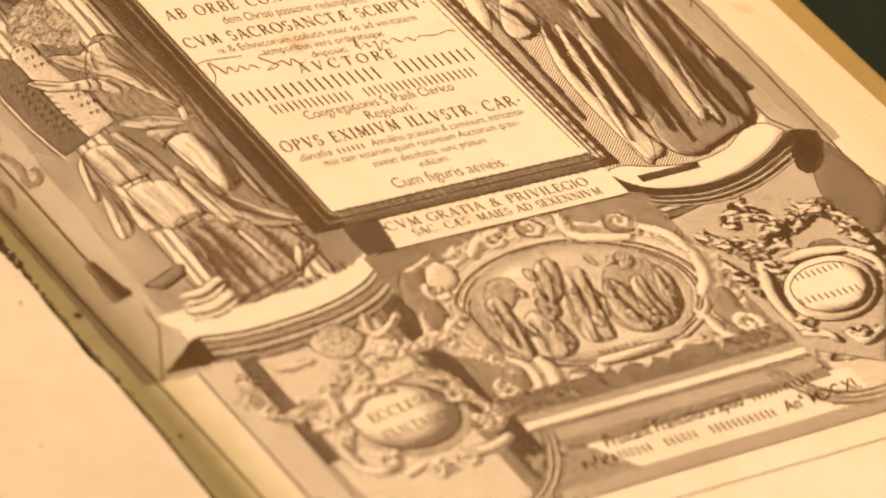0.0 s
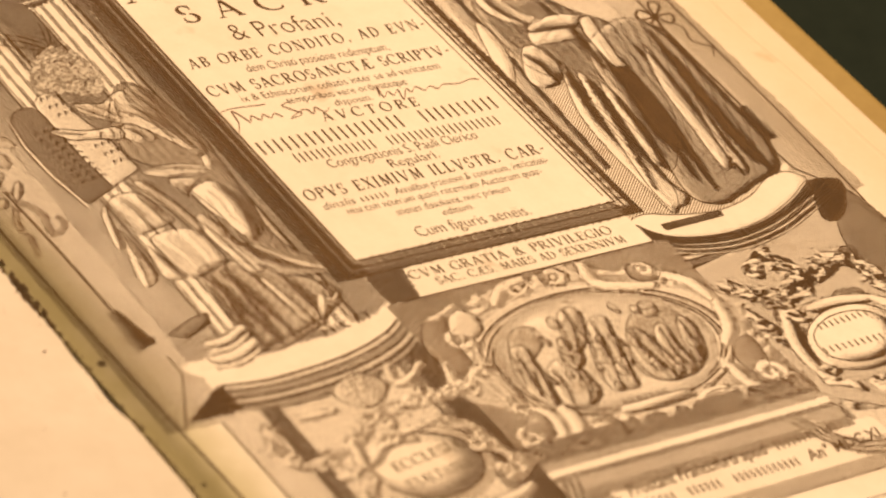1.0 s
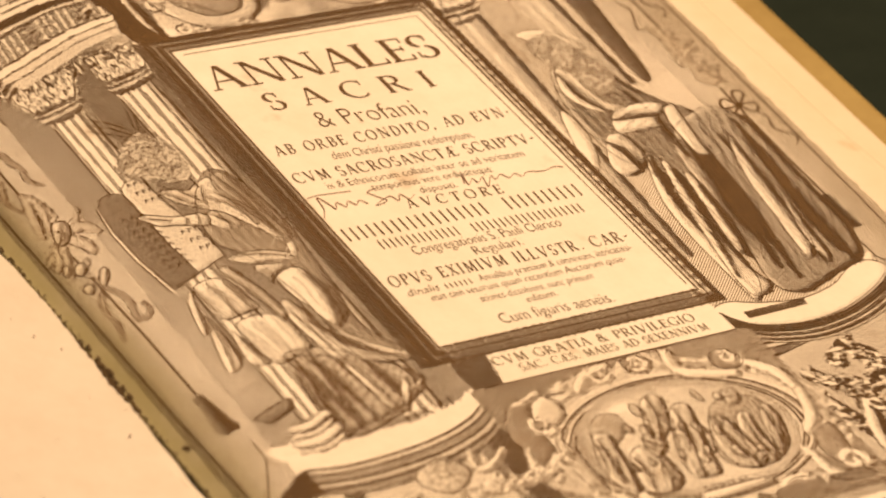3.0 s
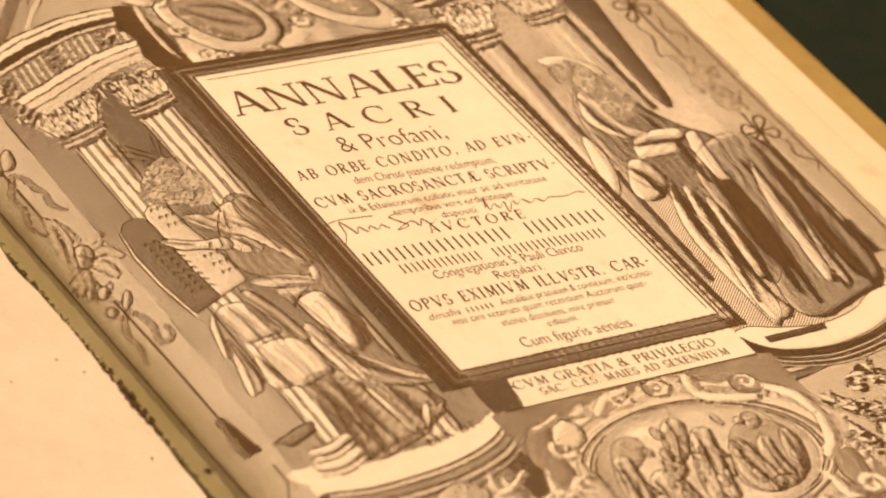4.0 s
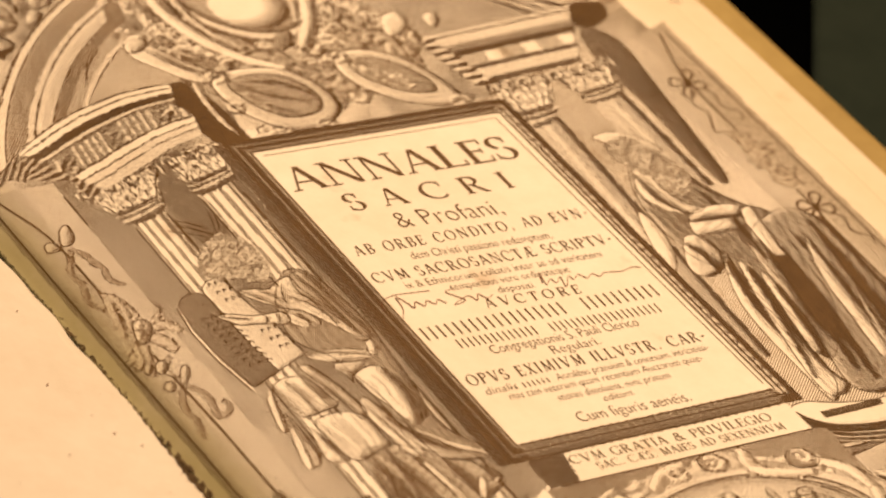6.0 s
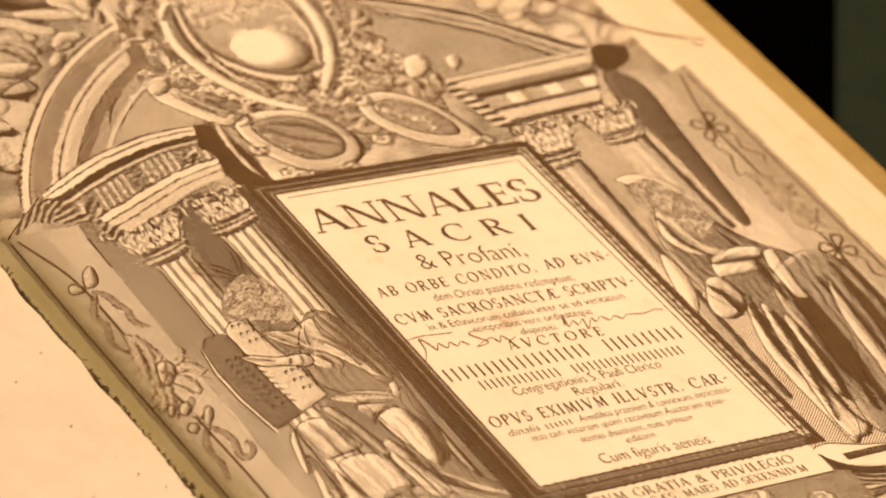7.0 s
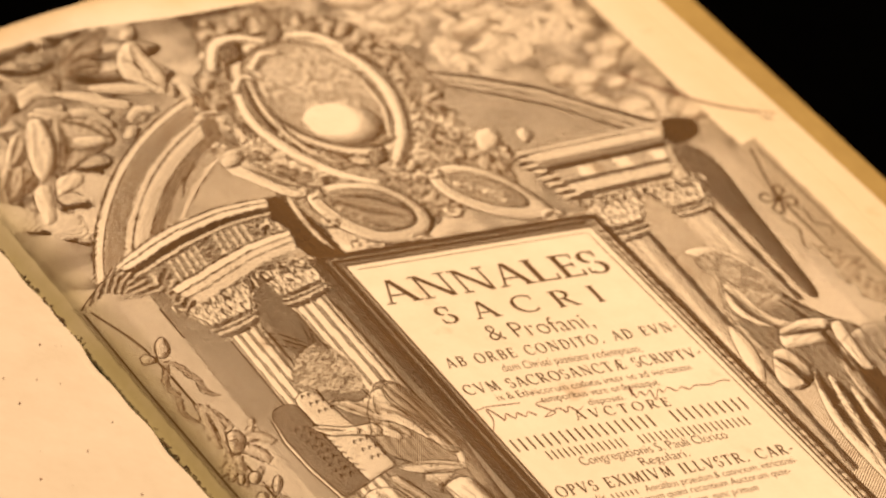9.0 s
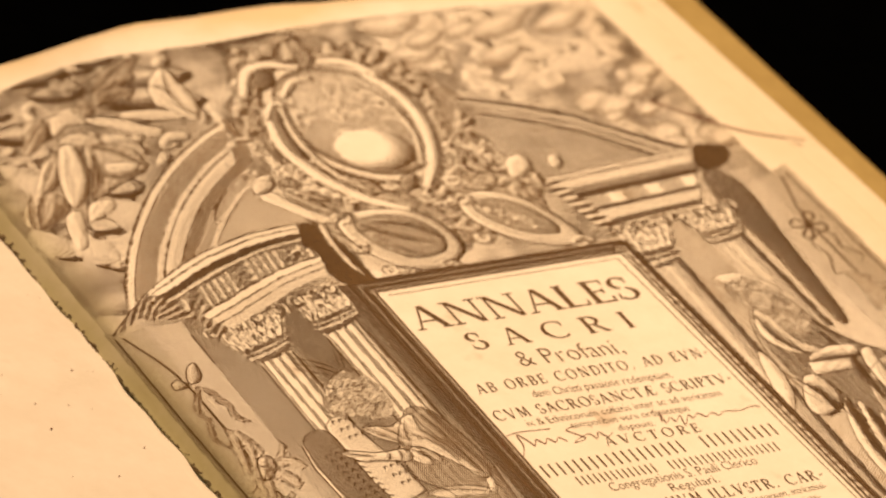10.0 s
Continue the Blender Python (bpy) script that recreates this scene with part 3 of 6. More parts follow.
    shape(robe, [(-98.7, -109.4), (-93.4, -108.9), (-90.7, -116.3), (-88.3, -125.9), (-86.7, -135.8), (-91.2, -139.8), (-92.1, -132.2), (-93.5, -124.4), (-96.9, -118.0)], 0.28, 0.4, pleats=0.20)
    creases(robe, [[(-97.6, -110.7), (-93.6, -122.9), (-90.3, -137.7)], [(-94.1, -109.9), (-89.1, -122.1), (-87.4, -135.0)]], 1.0, 0.5, 1, 0.2)
    shape(robe, [(-87.2, -129.2), (-83.1, -129.2), (-80.8, -142.3), (-78.8, -154.0), (-78.0, -158.2), (-84.2, -160.9), (-86.4, -158.5), (-87.6, -146.6), (-88.8, -137.0)], 0.06, 0.35, pleats=0.20)
    creases(robe, [[(-86.6, -132.9), (-84.3, -146.2), (-83.0, -159.0)]], 0.8, 0.35, 0, 0.25)
    shape(robe, [(-83.5, -145.0), (-76.0, -147.8), (-69.3, -156.9), (-58.9, -164.1), (-58.0, -167.3), (-66.7, -165.8), (-75.6, -163.6), (-79.2, -160.2)], 0.10, 0.4, pleats=0.20)
    creases(robe, [[(-80.9, -145.8), (-73.7, -157.3), (-60.5, -165.9)], [(-83.4, -139.8), (-77.2, -149.8), (-69.4, -160.3)]], 1.6, 0.6, -1, 0.25)
    # bent knee
    shape(robe, [(-82.7, -119.2), (-77.1, -115.5), (-71.2, -115.4), (-69.8, -121.8), (-69.0, -128.7), (-70.3, -136.0), (-70.6, -141.3), (-73.8, -145.0), (-77.2, -144.5), (-78.3, -139.5), (-79.7, -133.2), (-81.9, -126.6)], 0.02, 0.55, 0.28, 10, pleats=0.20)
    creases(robe, [[(-71.0, -119.7), (-70.5, -129.7), (-73.3, -141.6)]], 2.2, 0.30, 1)
    creases(robe, [[(-81.9, -118.9), (-81.6, -128.5), (-79.9, -140.8), (-77.4, -146.8)], [(-69.7, -134.4), (-68.9, -140.6), (-74.1, -146.1)]], 1.8, 0.55, -1, 0.25)
    # lower robe
    creases(robe, [[(-101.0, -156.9), (-97.6, -169.3), (-94.9, -191.3)], [(-94.3, -157.5), (-91.0, -168.5), (-88.7, -188.8)], [(-85.8, -160.2), (-83.1, -173.8), (-80.1, -186.5)], [(-101.4, -162.5), (-102.9, -174.6), (-107.1, -188.5)], [(-77.1, -164.3), (-75.5, -176.2), (-74.3, -185.5)], [(-99.9, -171.4), (-101.2, -184.8), (-101.4, -193.0)]], 1.8, 0.5, 1, 0.2)
    shape(robe, [(-84.8, -161.9), (-82.1, -162.7), (-79.2, -182.0), (-79.8, -186.1), (-82.5, -184.6)], 0.07, 0.3, pleats=0.20)
    shape(robe, [(-69.6, -172.3), (-69.3, -178.1), (-62.6, -173.9), (-68.7, -181.1), (-75.8, -186.2), (-76.0, -182.2)], 0.10, 0.4, pleats=0.20)
    creases(robe, [[(-68.9, -174.0), (-71.5, -180.2), (-75.5, -185.2)]], 1.0, 0.6, 1)
    # girdle and the cloth over the hip
    shape(robe, [(-93.0, -105.4), (-84.3, -104.0), (-75.0, -105.8), (-68.4, -109.5), (-68.3, -112.0), (-74.9, -112.5), (-82.6, -111.4), (-88.4, -109.1)], 0.08, 0.4, pleats=0.20)
    shape(robe, [(-87.0, -111.9), (-79.9, -110.4), (-71.8, -111.6), (-76.2, -114.5), (-81.3, -117.8), (-84.3, -121.8), (-83.9, -117.1)], 0.10, 0.4, pleats=0.20)
    creases(robe, [[(-90.6, -105.8), (-81.6, -106.3), (-70.7, -110.7)], [(-85.2, -110.7), (-78.8, -112.0), (-74.9, -112.5)], [(-84.7, -113.5), (-82.9, -117.1), (-84.0, -121.2)]], 1.0, 0.5, 1, 0.2)
    shape(robe, [(-68.6, -100.9), (-65.8, -101.7), (-66.3, -106.7), (-68.3, -111.4), (-71.2, -110.5), (-69.2, -105.9)], 0.05, 0.4, pleats=0.20)
    # shoulder, sleeve and the cloak that falls back
    shape(robe, [(-74.4, -65.4), (-69.5, -64.2), (-67.2, -69.0), (-65.7, -79.3), (-64.6, -92.1), (-64.3, -102.7), (-69.8, -104.2), (-72.9, -97.2), (-72.9, -88.5), (-74.4, -78.7), (-76.2, -72.8)], 0.42, 0.3, pleats=0.20)
    creases(robe, [[(-71.9, -65.5), (-69.7, -77.8), (-67.4, -100.3)], [(-68.6, -67.0), (-66.8, -81.8), (-64.8, -99.5)]], 1.2, 0.35, -1, 0.2)
    shape(robe, [(-96.1, -68.2), (-89.1, -68.9), (-85.7, -71.1), (-79.6, -67.1), (-74.0, -65.5), (-74.7, -71.7), (-73.2, -78.4), (-69.8, -85.0), (-68.7, -93.7), (-67.2, -101.9), (-70.6, -100.3), (-74.6, -93.0), (-79.2, -84.8), (-85.0, -81.3), (-90.4, -77.3), (-94.4, -72.4)], 0.09, 0.35, 0.28, 6, pleats=0.20)
    creases(robe, [[(-94.6, -69.2), (-90.0, -74.9), (-84.7, -80.8)], [(-80.0, -70.2), (-82.3, -75.2), (-83.4, -79.9)], [(-80.4, -76.4), (-75.5, -82.1), (-71.6, -93.2)], [(-77.0, -74.2), (-72.5, -84.2), (-68.7, -99.0)], [(-89.0, -70.2), (-85.5, -74.3), (-84.5, -78.3)]], 1.1, 0.5, 1, 0.2)
    shape(robe, [(-85.6, -82.4), (-80.9, -82.5), (-78.3, -86.9), (-77.0, -91.0), (-79.6, -93.4), (-85.0, -91.8), (-88.0, -89.1)], 0.10, 0.4, pleats=0.20)
    creases(robe, [[(-84.8, -83.8), (-82.5, -87.0), (-80.0, -91.4)], [(-82.4, -83.3), (-81.4, -88.6), (-81.8, -92.1)]], 0.8, 0.55, 1, 0.2)
    # tablets
    tablets = motif("printed_tablet", "engraved rounded stone tablets with rows of marks", ang=-52, pitch=0.56)
    shape(tablets, [(-107.2, -67.3), (-106.5, -64.3), (-103.4, -61.4), (-99.7, -60.6), (-97.4, -62.5), (-96.5, -67.4), (-95.1, -77.2), (-92.6, -87.2), (-91.2, -104.1), (-104.3, -109.9), (-106.1, -96.1), (-106.5, -82.0)], 0.10, 0.2, 0.3, 3, True)
    shape(tablets, [(-118.9, -71.1), (-116.3, -67.5), (-112.5, -65.8), (-108.6, -66.2), (-107.0, -69.2), (-106.8, -82.5), (-106.1, -96.1), (-104.3, -109.9), (-116.3, -115.2), (-119.5, -97.7), (-120.1, -83.0)], 0.46, 0.1, 0.3, 3, True)
    lobe(tablets, [(-119.4, -71.6), (-120.8, -84.0), (-120.1, -98.7), (-117.1, -116.2)], 0.8, 0.8, False, 0.0, 0.1, 0.0)
    line(tablets, [(-120.0, -72.0), (-121.7, -84.4), (-120.9, -99.3), (-117.8, -116.8)], 0.5)
    for k in range(9):
        f = k / 9.0
        for j in range(3):
            a, b = np.array([(-110.6, -80.2)][0]), np.array([(-107.8, -108.9)][0])
            p = a + (b - a) * f + np.array([-4.5 + 3.6 * j, 0.5 * j])
            line(tablets, [(p[0], p[1]), (p[0] + 0.9, p[1] + 1.8), (p[0] + 2.2, p[1] + 0.6)], 0.5)
            a, b = np.array([(-103.6, -64.2)][0]), np.array([(-96.7, -104.0)][0])
            p = a + (b - a) * f + np.array([0.0 + 2.6 * j, 0.4 * j])
            if not 3 <= k <= 4:
                line(tablets, [(p[0], p[1]), (p[0] + 0.3, p[1] + 1.6), (p[0] + 1.5, p[1] + 1.2)], 0.4)
    # plain forearm lying on them
    limb = motif("printed_drapery_fold", "engraved plain light fold across the tablets", ang=20, pitch=0.5)
    shape(limb, [(-110.3, -79.0), (-106.1, -78.4), (-102.7, -79.7), (-97.9, -82.0), (-91.8, -82.2), (-86.4, -82.2), (-85.7, -86.7), (-89.0, -89.5), (-93.3, -87.6), (-98.6, -86.1), (-104.0, -85.5), (-106.3, -83.0)], 0.05, 0.4, 0.4, 4)
    creases(limb, [[(-108.2, -79.7), (-103.3, -81.7), (-99.1, -83.5)], [(-93.5, -82.6), (-93.8, -85.0), (-95.3, -86.7)], [(-89.3, -82.6), (-89.6, -85.6), (-91.5, -88.1)]], 0.6, 0.45, 0, 0.25)
    # curled oval above the shoulders
    crown = motif("printed_oval", "engraved plain oval of curling strokes", ang=20, pitch=0.5)
    for tail in ([(-85.7, -38.2), (-91.5, -31.7), (-98.4, -27.2)], [(-87.2, -39.4), (-93.3, -33.8), (-100.0, -30.1)], [(-88.2, -40.7), (-95.3, -36.5), (-101.6, -32.9)], [(-85.6, -37.2), (-83.8, -31.2), (-82.5, -25.9)], [(-84.3, -37.6), (-82.3, -32.6), (-80.7, -26.7)]):
        line(crown, smooth_path(tail, 8), 0.45, False, True)
    curls(crown, [(-100.4, -51.2), (-94.7, -43.8), (-89.7, -39.3), (-84.4, -38.2), (-79.9, -41.4), (-78.1, -46.4), (-78.0, -53.5), (-78.0, -58.6), (-81.2, -64.8), (-87.5, -66.2), (-91.4, -62.9), (-97.6, -62.7), (-101.3, -60.1), (-102.3, -55.7)], 70, 2.0, 5, 0.12, 0.6)
    # the plinth under the statue's side
    plinth = motif("printed_plinth", "engraved column base of stacked rounds", ang=12, pitch=0.5)
    for k, w in enumerate((2.0, 1.2, 2.4, 1.2)):
        lobe(plinth, [(-117 - 0.8 * k, -184.5 - 3.4 * k), (-110, -184.5 - 3.4 * k), (-102, -181 - 3.4 * k)], w, w, False, 0.06, 0.6, 0.5)
    shape(plinth, [(-125.3, -177.2), (-114.8, -172.8), (-108.8, -171.9), (-110.4, -176.4), (-120.4, -180.4)], 0.45, 0.3, 0.4, 3, True)


def right_statue():
    robe = motif("printed_drapery", "engraved standing draped form with a dark cloak", ang=-35, pitch=0.68)
    shape(robe, [(76.6, -40.6), (87.0, -41.5), (95.2, -48.9), (98.1, -60.3), (105.2, -72.6), (113.4, -78.3), (106.4, -104.0), (103.4, -129.9), (78.9, -161.7), (77.6, -142.3), (77.8, -122.9), (76.0, -105.8), (66.1, -93.1), (67.2, -62.8)], 0.36, 0.4, pleats=0.14)
    shape(robe, [(92.1, -89.1), (117.9, -75.7), (130.1, -86.0), (126.8, -119.2), (125.7, -151.9), (119.1, -167.7), (108.7, -169.9), (95.3, -174.7), (85.6, -177.9), (76.1, -171.9), (82.2, -148.6), (86.5, -120.8)], 0.32, 0.4, pleats=0.14)
    creases(robe, [[(96.9, -100.6), (92.3, -129.0), (85.8, -162.3)], [(112.2, -94.8), (108.2, -130.4), (103.4, -164.5)], [(121.4, -97.3), (116.1, -136.0), (115.2, -164.9)]], 2.2, 0.3, 1, 0.2)
    shape(robe, [(117.5, -89.4), (115.0, -105.7), (110.1, -134.2), (105.5, -158.8), (97.5, -164.3), (101.9, -141.6), (106.7, -113.4)], 0.14, 0.5, pleats=0.14)
    shape(robe, [(115.6, -119.3), (110.8, -144.2), (108.3, -164.4), (103.3, -166.1), (105.8, -147.6)], 0.20, 0.5, pleats=0.14)
    creases(robe, [[(102.8, -82.5), (96.1, -111.3), (91.4, -142.9)], [(78.0, -103.1), (81.8, -124.0), (81.4, -149.8)], [(100.3, -102.3), (91.7, -130.0), (88.9, -148.7)], [(95.0, -63.0), (96.7, -80.8), (94.2, -100.7)], [(103.0, -98.9), (98.1, -134.0), (89.6, -169.8)], [(123.8, -87.7), (118.4, -126.7), (113.3, -161.1)], [(123.2, -104.6), (115.9, -142.5), (115.2, -166.5)]], 1.5, 0.45, -1, 0.2)
    # light limbs of cloth
    shape(robe, [(78.7, -41.1), (84.9, -40.9), (82.6, -56.3), (84.5, -67.3), (91.7, -70.9), (80.4, -73.1), (73.3, -66.1), (70.7, -56.7)], 0.05, 0.4, pleats=0.14)
    shape(robe, [(81.4, -71.7), (92.8, -69.4), (102.5, -71.2), (103.8, -75.1), (94.6, -80.3), (96.6, -84.3), (84.3, -84.5), (75.2, -83.7)], 0.05, 0.4, pleats=0.14)
    shape(robe, [(72.2, -81.2), (79.2, -84.8), (80.1, -96.9), (73.0, -105.0), (64.0, -105.9), (62.0, -98.7)], 0.12, 0.5, pleats=0.14)
    shape(robe, [(80.2, -91.9), (81.1, -97.2), (75.9, -112.5), (75.7, -128.8), (77.5, -148.7), (75.0, -166.9), (65.3, -179.5), (65.7, -158.0), (65.8, -139.0), (67.9, -120.1)], 0.06, 0.5, pleats=0.14)
    creases(robe, [[(76.5, -47.7), (76.4, -61.7), (81.4, -71.7)], [(80.3, -76.5), (89.5, -77.2), (98.8, -77.9)], [(70.1, -87.5), (72.1, -94.8), (72.0, -104.8)], [(78.0, -99.7), (71.8, -127.7), (71.6, -156.5)], [(77.9, -109.7), (73.7, -138.0), (75.4, -163.9)], [(100.5, -95.6), (95.9, -121.2), (91.0, -146.0)]], 1.8, 0.5, 1, 0.2)
    shape(robe, [(82.9, -96.6), (84.8, -107.1), (82.5, -122.9), (78.4, -141.1), (75.2, -160.7), (78.4, -172.0), (66.5, -175.1), (66.6, -162.7), (69.6, -148.0), (74.7, -123.9)], 0.05, 0.5, pleats=0.14)
    shape(robe, [(86.8, -104.4), (88.6, -114.8), (86.3, -133.7), (82.1, -151.7), (75.3, -154.4), (80.5, -128.8)], 0.08, 0.4, pleats=0.14)
    creases(robe, [[(82.8, -106.6), (76.5, -134.1), (68.5, -163.3)], [(86.6, -117.5), (82.3, -142.2), (76.2, -162.5)]], 1.6, 0.5, 1)
    # slab leaning on the arm, light
    shape(robe, [(101.8, -74.5), (107.6, -73.3), (102.5, -97.8), (102.4, -102.9), (97.3, -101.5), (98.7, -83.1)], 0.08, 0.3, 0.4, 3, True)
    wing = motif("printed_drapery_fold", "engraved light hanging fold beside the column", ang=60, pitch=0.56)
    shape(wing, [(64.2, -64.7), (66.6, -68.8), (66.5, -79.7), (62.5, -92.2), (55.7, -102.3), (54.5, -96.7), (58.5, -81.0)], 0.04, 0.3)
    shape(wing, [(74.3, -22.1), (84.6, -20.3), (94.2, -27.8), (97.5, -38.7), (84.6, -32.6), (76.8, -26.3)], 0.10, 0.3)
    crown = motif("printed_oval", "engraved plain oval of curling strokes", ang=20, pitch=0.5)
    curls(crown, [(77.4, -27.2), (87.2, -25.3), (93.0, -34.7), (96.3, -45.6), (95.1, -56.0), (87.7, -62.9), (82.6, -59.8), (81.7, -50.8), (77.6, -42.6), (74.6, -34.8)], 50, 2.2, 9, 0.14, 0.6)


def flying_drapery():
    robe = motif("printed_cloud_drapery", "engraved flowing drapery among clouds", ang=60, pitch=0.68)
    shape(robe, [(-91.9, 139.8), (-80.0, 155.6), (-68.0, 159.5), (-58.2, 162.4), (-67.9, 152.2), (-68.8, 146.0), (-77.4, 143.8), (-71.7, 140.2), (-77.7, 133.5), (-84.0, 136.5), (-93.3, 132.2)], 0.48, 0.3, pleats=0.20)
    creases(robe, [[(-88.8, 142.3), (-76.9, 151.7), (-60.6, 161.3)], [(-88.3, 140.2), (-78.1, 144.7), (-69.5, 145.3)], [(-90.0, 136.6), (-81.1, 138.6), (-74.4, 138.4)]], 1.2, 0.4, 1, 0.2)
    shape(robe, [(-126.6, 129.5), (-115.1, 132.3), (-117.7, 122.1), (-129.5, 110.3), (-136.9, 108.3), (-129.2, 120.1)], 0.28, 0.3, pleats=0.20)
    creases(robe, [[(-116.3, 130.7), (-124.4, 122.9), (-134.5, 110.7)], [(-116.3, 128.0), (-123.4, 120.3), (-130.4, 112.1)], [(-118.3, 131.1), (-125.0, 125.3), (-130.6, 118.1)]], 1.0, 0.4, 1, 0.2)
    shape(robe, [(-114.9, 130.0), (-107.0, 135.2), (-98.0, 136.4), (-95.1, 129.5), (-99.7, 122.7), (-107.1, 125.9), (-117.4, 118.2), (-117.7, 122.1)], 0.16, 0.4, pleats=0.20)
    shape(robe, [(-102.4, 136.6), (-94.2, 139.5), (-93.3, 132.2), (-98.3, 126.7), (-103.3, 127.8)], 0.5, 0.3, pleats=0.20)
    shape(robe, [(-101.4, 129.3), (-88.1, 124.4), (-78.9, 115.8), (-74.0, 113.9), (-76.1, 109.0), (-81.7, 109.4), (-91.4, 117.8), (-100.1, 122.8)], 0.06, 0.4, pleats=0.20)
    shape(robe, [(-86.6, 128.4), (-73.2, 126.2), (-60.0, 121.8), (-61.3, 116.5), (-75.1, 118.8), (-86.3, 123.6)], 0.10, 0.4, pleats=0.20)
    shape(robe, [(-136.9, 73.0), (-128.5, 73.5), (-132.9, 61.9), (-137.0, 50.8), (-142.4, 49.3), (-141.3, 56.8)], 0.10, 0.4, pleats=0.20)
    shape(robe, [(-125.3, 77.5), (-113.7, 77.3), (-116.7, 70.3), (-125.4, 66.6), (-130.9, 64.3)], 0.12, 0.4, pleats=0.20)
    shape(robe, [(-141.3, 87.1), (-136.1, 88.1), (-131.3, 81.1), (-132.1, 74.0), (-139.5, 68.5), (-149.4, 63.8), (-153.5, 68.3), (-150.3, 76.9)], 0.32, 0.5, pleats=0.20)
    creases(robe, [[(-137.3, 86.5), (-143.9, 77.2), (-148.6, 65.0)], [(-134.5, 83.3), (-139.3, 74.3), (-146.6, 66.0)], [(-131.9, 79.8), (-138.0, 73.9), (-141.4, 69.0)], [(-143.7, 84.4), (-148.1, 76.3), (-150.8, 67.0)]], 1.4, 0.5, 1, 0.2)
    shape(robe, [(-118.5, 113.2), (-130.2, 103.4), (-137.6, 92.1), (-140.1, 86.8), (-134.4, 85.5), (-127.5, 92.7)], 0.18, 0.5, pleats=0.20)
    creases(robe, [[(-122.2, 109.1), (-131.4, 98.1), (-137.6, 87.7)], [(-123.9, 101.9), (-130.2, 93.3), (-136.0, 86.6)]], 1.3, 0.5, 1, 0.2)
    shape(robe, [(-109.7, 114.2), (-102.9, 110.4), (-91.3, 104.7), (-91.2, 93.3), (-94.8, 88.9), (-107.3, 85.0), (-116.4, 79.8), (-123.6, 77.1), (-115.8, 90.7)], 0.30, 0.4, pleats=0.20)
    shape(robe, [(-107.3, 99.2), (-94.4, 96.3), (-96.1, 91.4), (-103.7, 90.9), (-109.5, 93.8)], 0.05, 0.4, pleats=0.20)
    creases(robe, [[(-108.7, 109.8), (-100.4, 104.1), (-93.1, 93.0)], [(-109.2, 104.2), (-113.0, 92.0), (-121.5, 79.1)], [(-112.1, 91.7), (-106.0, 88.5), (-95.1, 90.4)], [(-108.6, 107.9), (-114.2, 94.1), (-123.0, 79.5)]], 1.4, 0.5, 1, 0.2)
    shape(robe, [(-119.8, 115.0), (-110.6, 120.5), (-102.9, 117.3), (-99.9, 109.7), (-109.2, 108.8), (-113.8, 112.9)], 0.22, 0.4, pleats=0.20)
    shape(robe, [(-120.0, 112.0), (-113.2, 115.0), (-112.2, 107.2), (-116.6, 90.9), (-125.3, 77.5), (-131.4, 73.8), (-131.8, 81.9), (-127.4, 96.4)], 0.04, 0.55, 0.28, 9, pleats=0.20)
    creases(robe, [[(-117.9, 110.0), (-125.6, 93.0), (-130.3, 76.5)], [(-113.4, 108.2), (-118.2, 91.3), (-126.5, 78.5)]], 1.4, 0.28, 1)
    shape(robe, [(-67.4, 140.9), (-59.8, 150.1), (-54.3, 151.8), (-53.9, 146.0), (-53.5, 137.9), (-52.9, 126.5), (-57.7, 114.2), (-62.0, 115.1), (-65.4, 124.5), (-70.5, 128.0)], 0.10, 0.5, pleats=0.20)
    creases(robe, [[(-65.0, 141.1), (-61.6, 136.4), (-60.0, 126.1)], [(-57.1, 147.5), (-59.8, 140.0), (-61.4, 132.4)], [(-63.2, 128.8), (-59.8, 122.1), (-57.5, 117.7)]], 1.0, 0.45, 1, 0.25)
    crown = motif("printed_oval", "engraved plain oval of curling strokes", ang=20, pitch=0.5)
    curls(crown, [(-105.8, 149.9), (-100.2, 155.1), (-96.0, 152.6), (-89.5, 157.6), (-94.0, 147.4), (-100.4, 141.6), (-104.9, 143.4)], 12, 2.2, 21, 0.12, 0.7)
    cloud = motif("printed_cloud", "engraved cloud of curved strokes", ang=30, pitch=0.85)
    for cu, cv, a, b, n in ((-139, 93, 7, 8, 4), (-151, 56, 9, 9, 5), (-113, 67, 10, 8, 5), (-136, 49, 8, 11, 5), (-126, 46, 9, 10, 5), (-115, 51, 6, 9, 4)):
        rr = ellipse_r(GU, GV, cu, cv, a, b, 0.5)
        m = (rr < 1 + 0.12 * np.sin(5 * np.arctan2(GV - cv, GU - cu))) & ((OWNER == sky) | (OWNER == puff_left))
        paint(cloud, m, 0.10 + 0.42 * rr * (np.sin(rr * n * 6.283) > 0) * (0.4 + 0.6 * fade(-0.3, 0.6, (GU - cu) / a - (GV - cv) / b)))


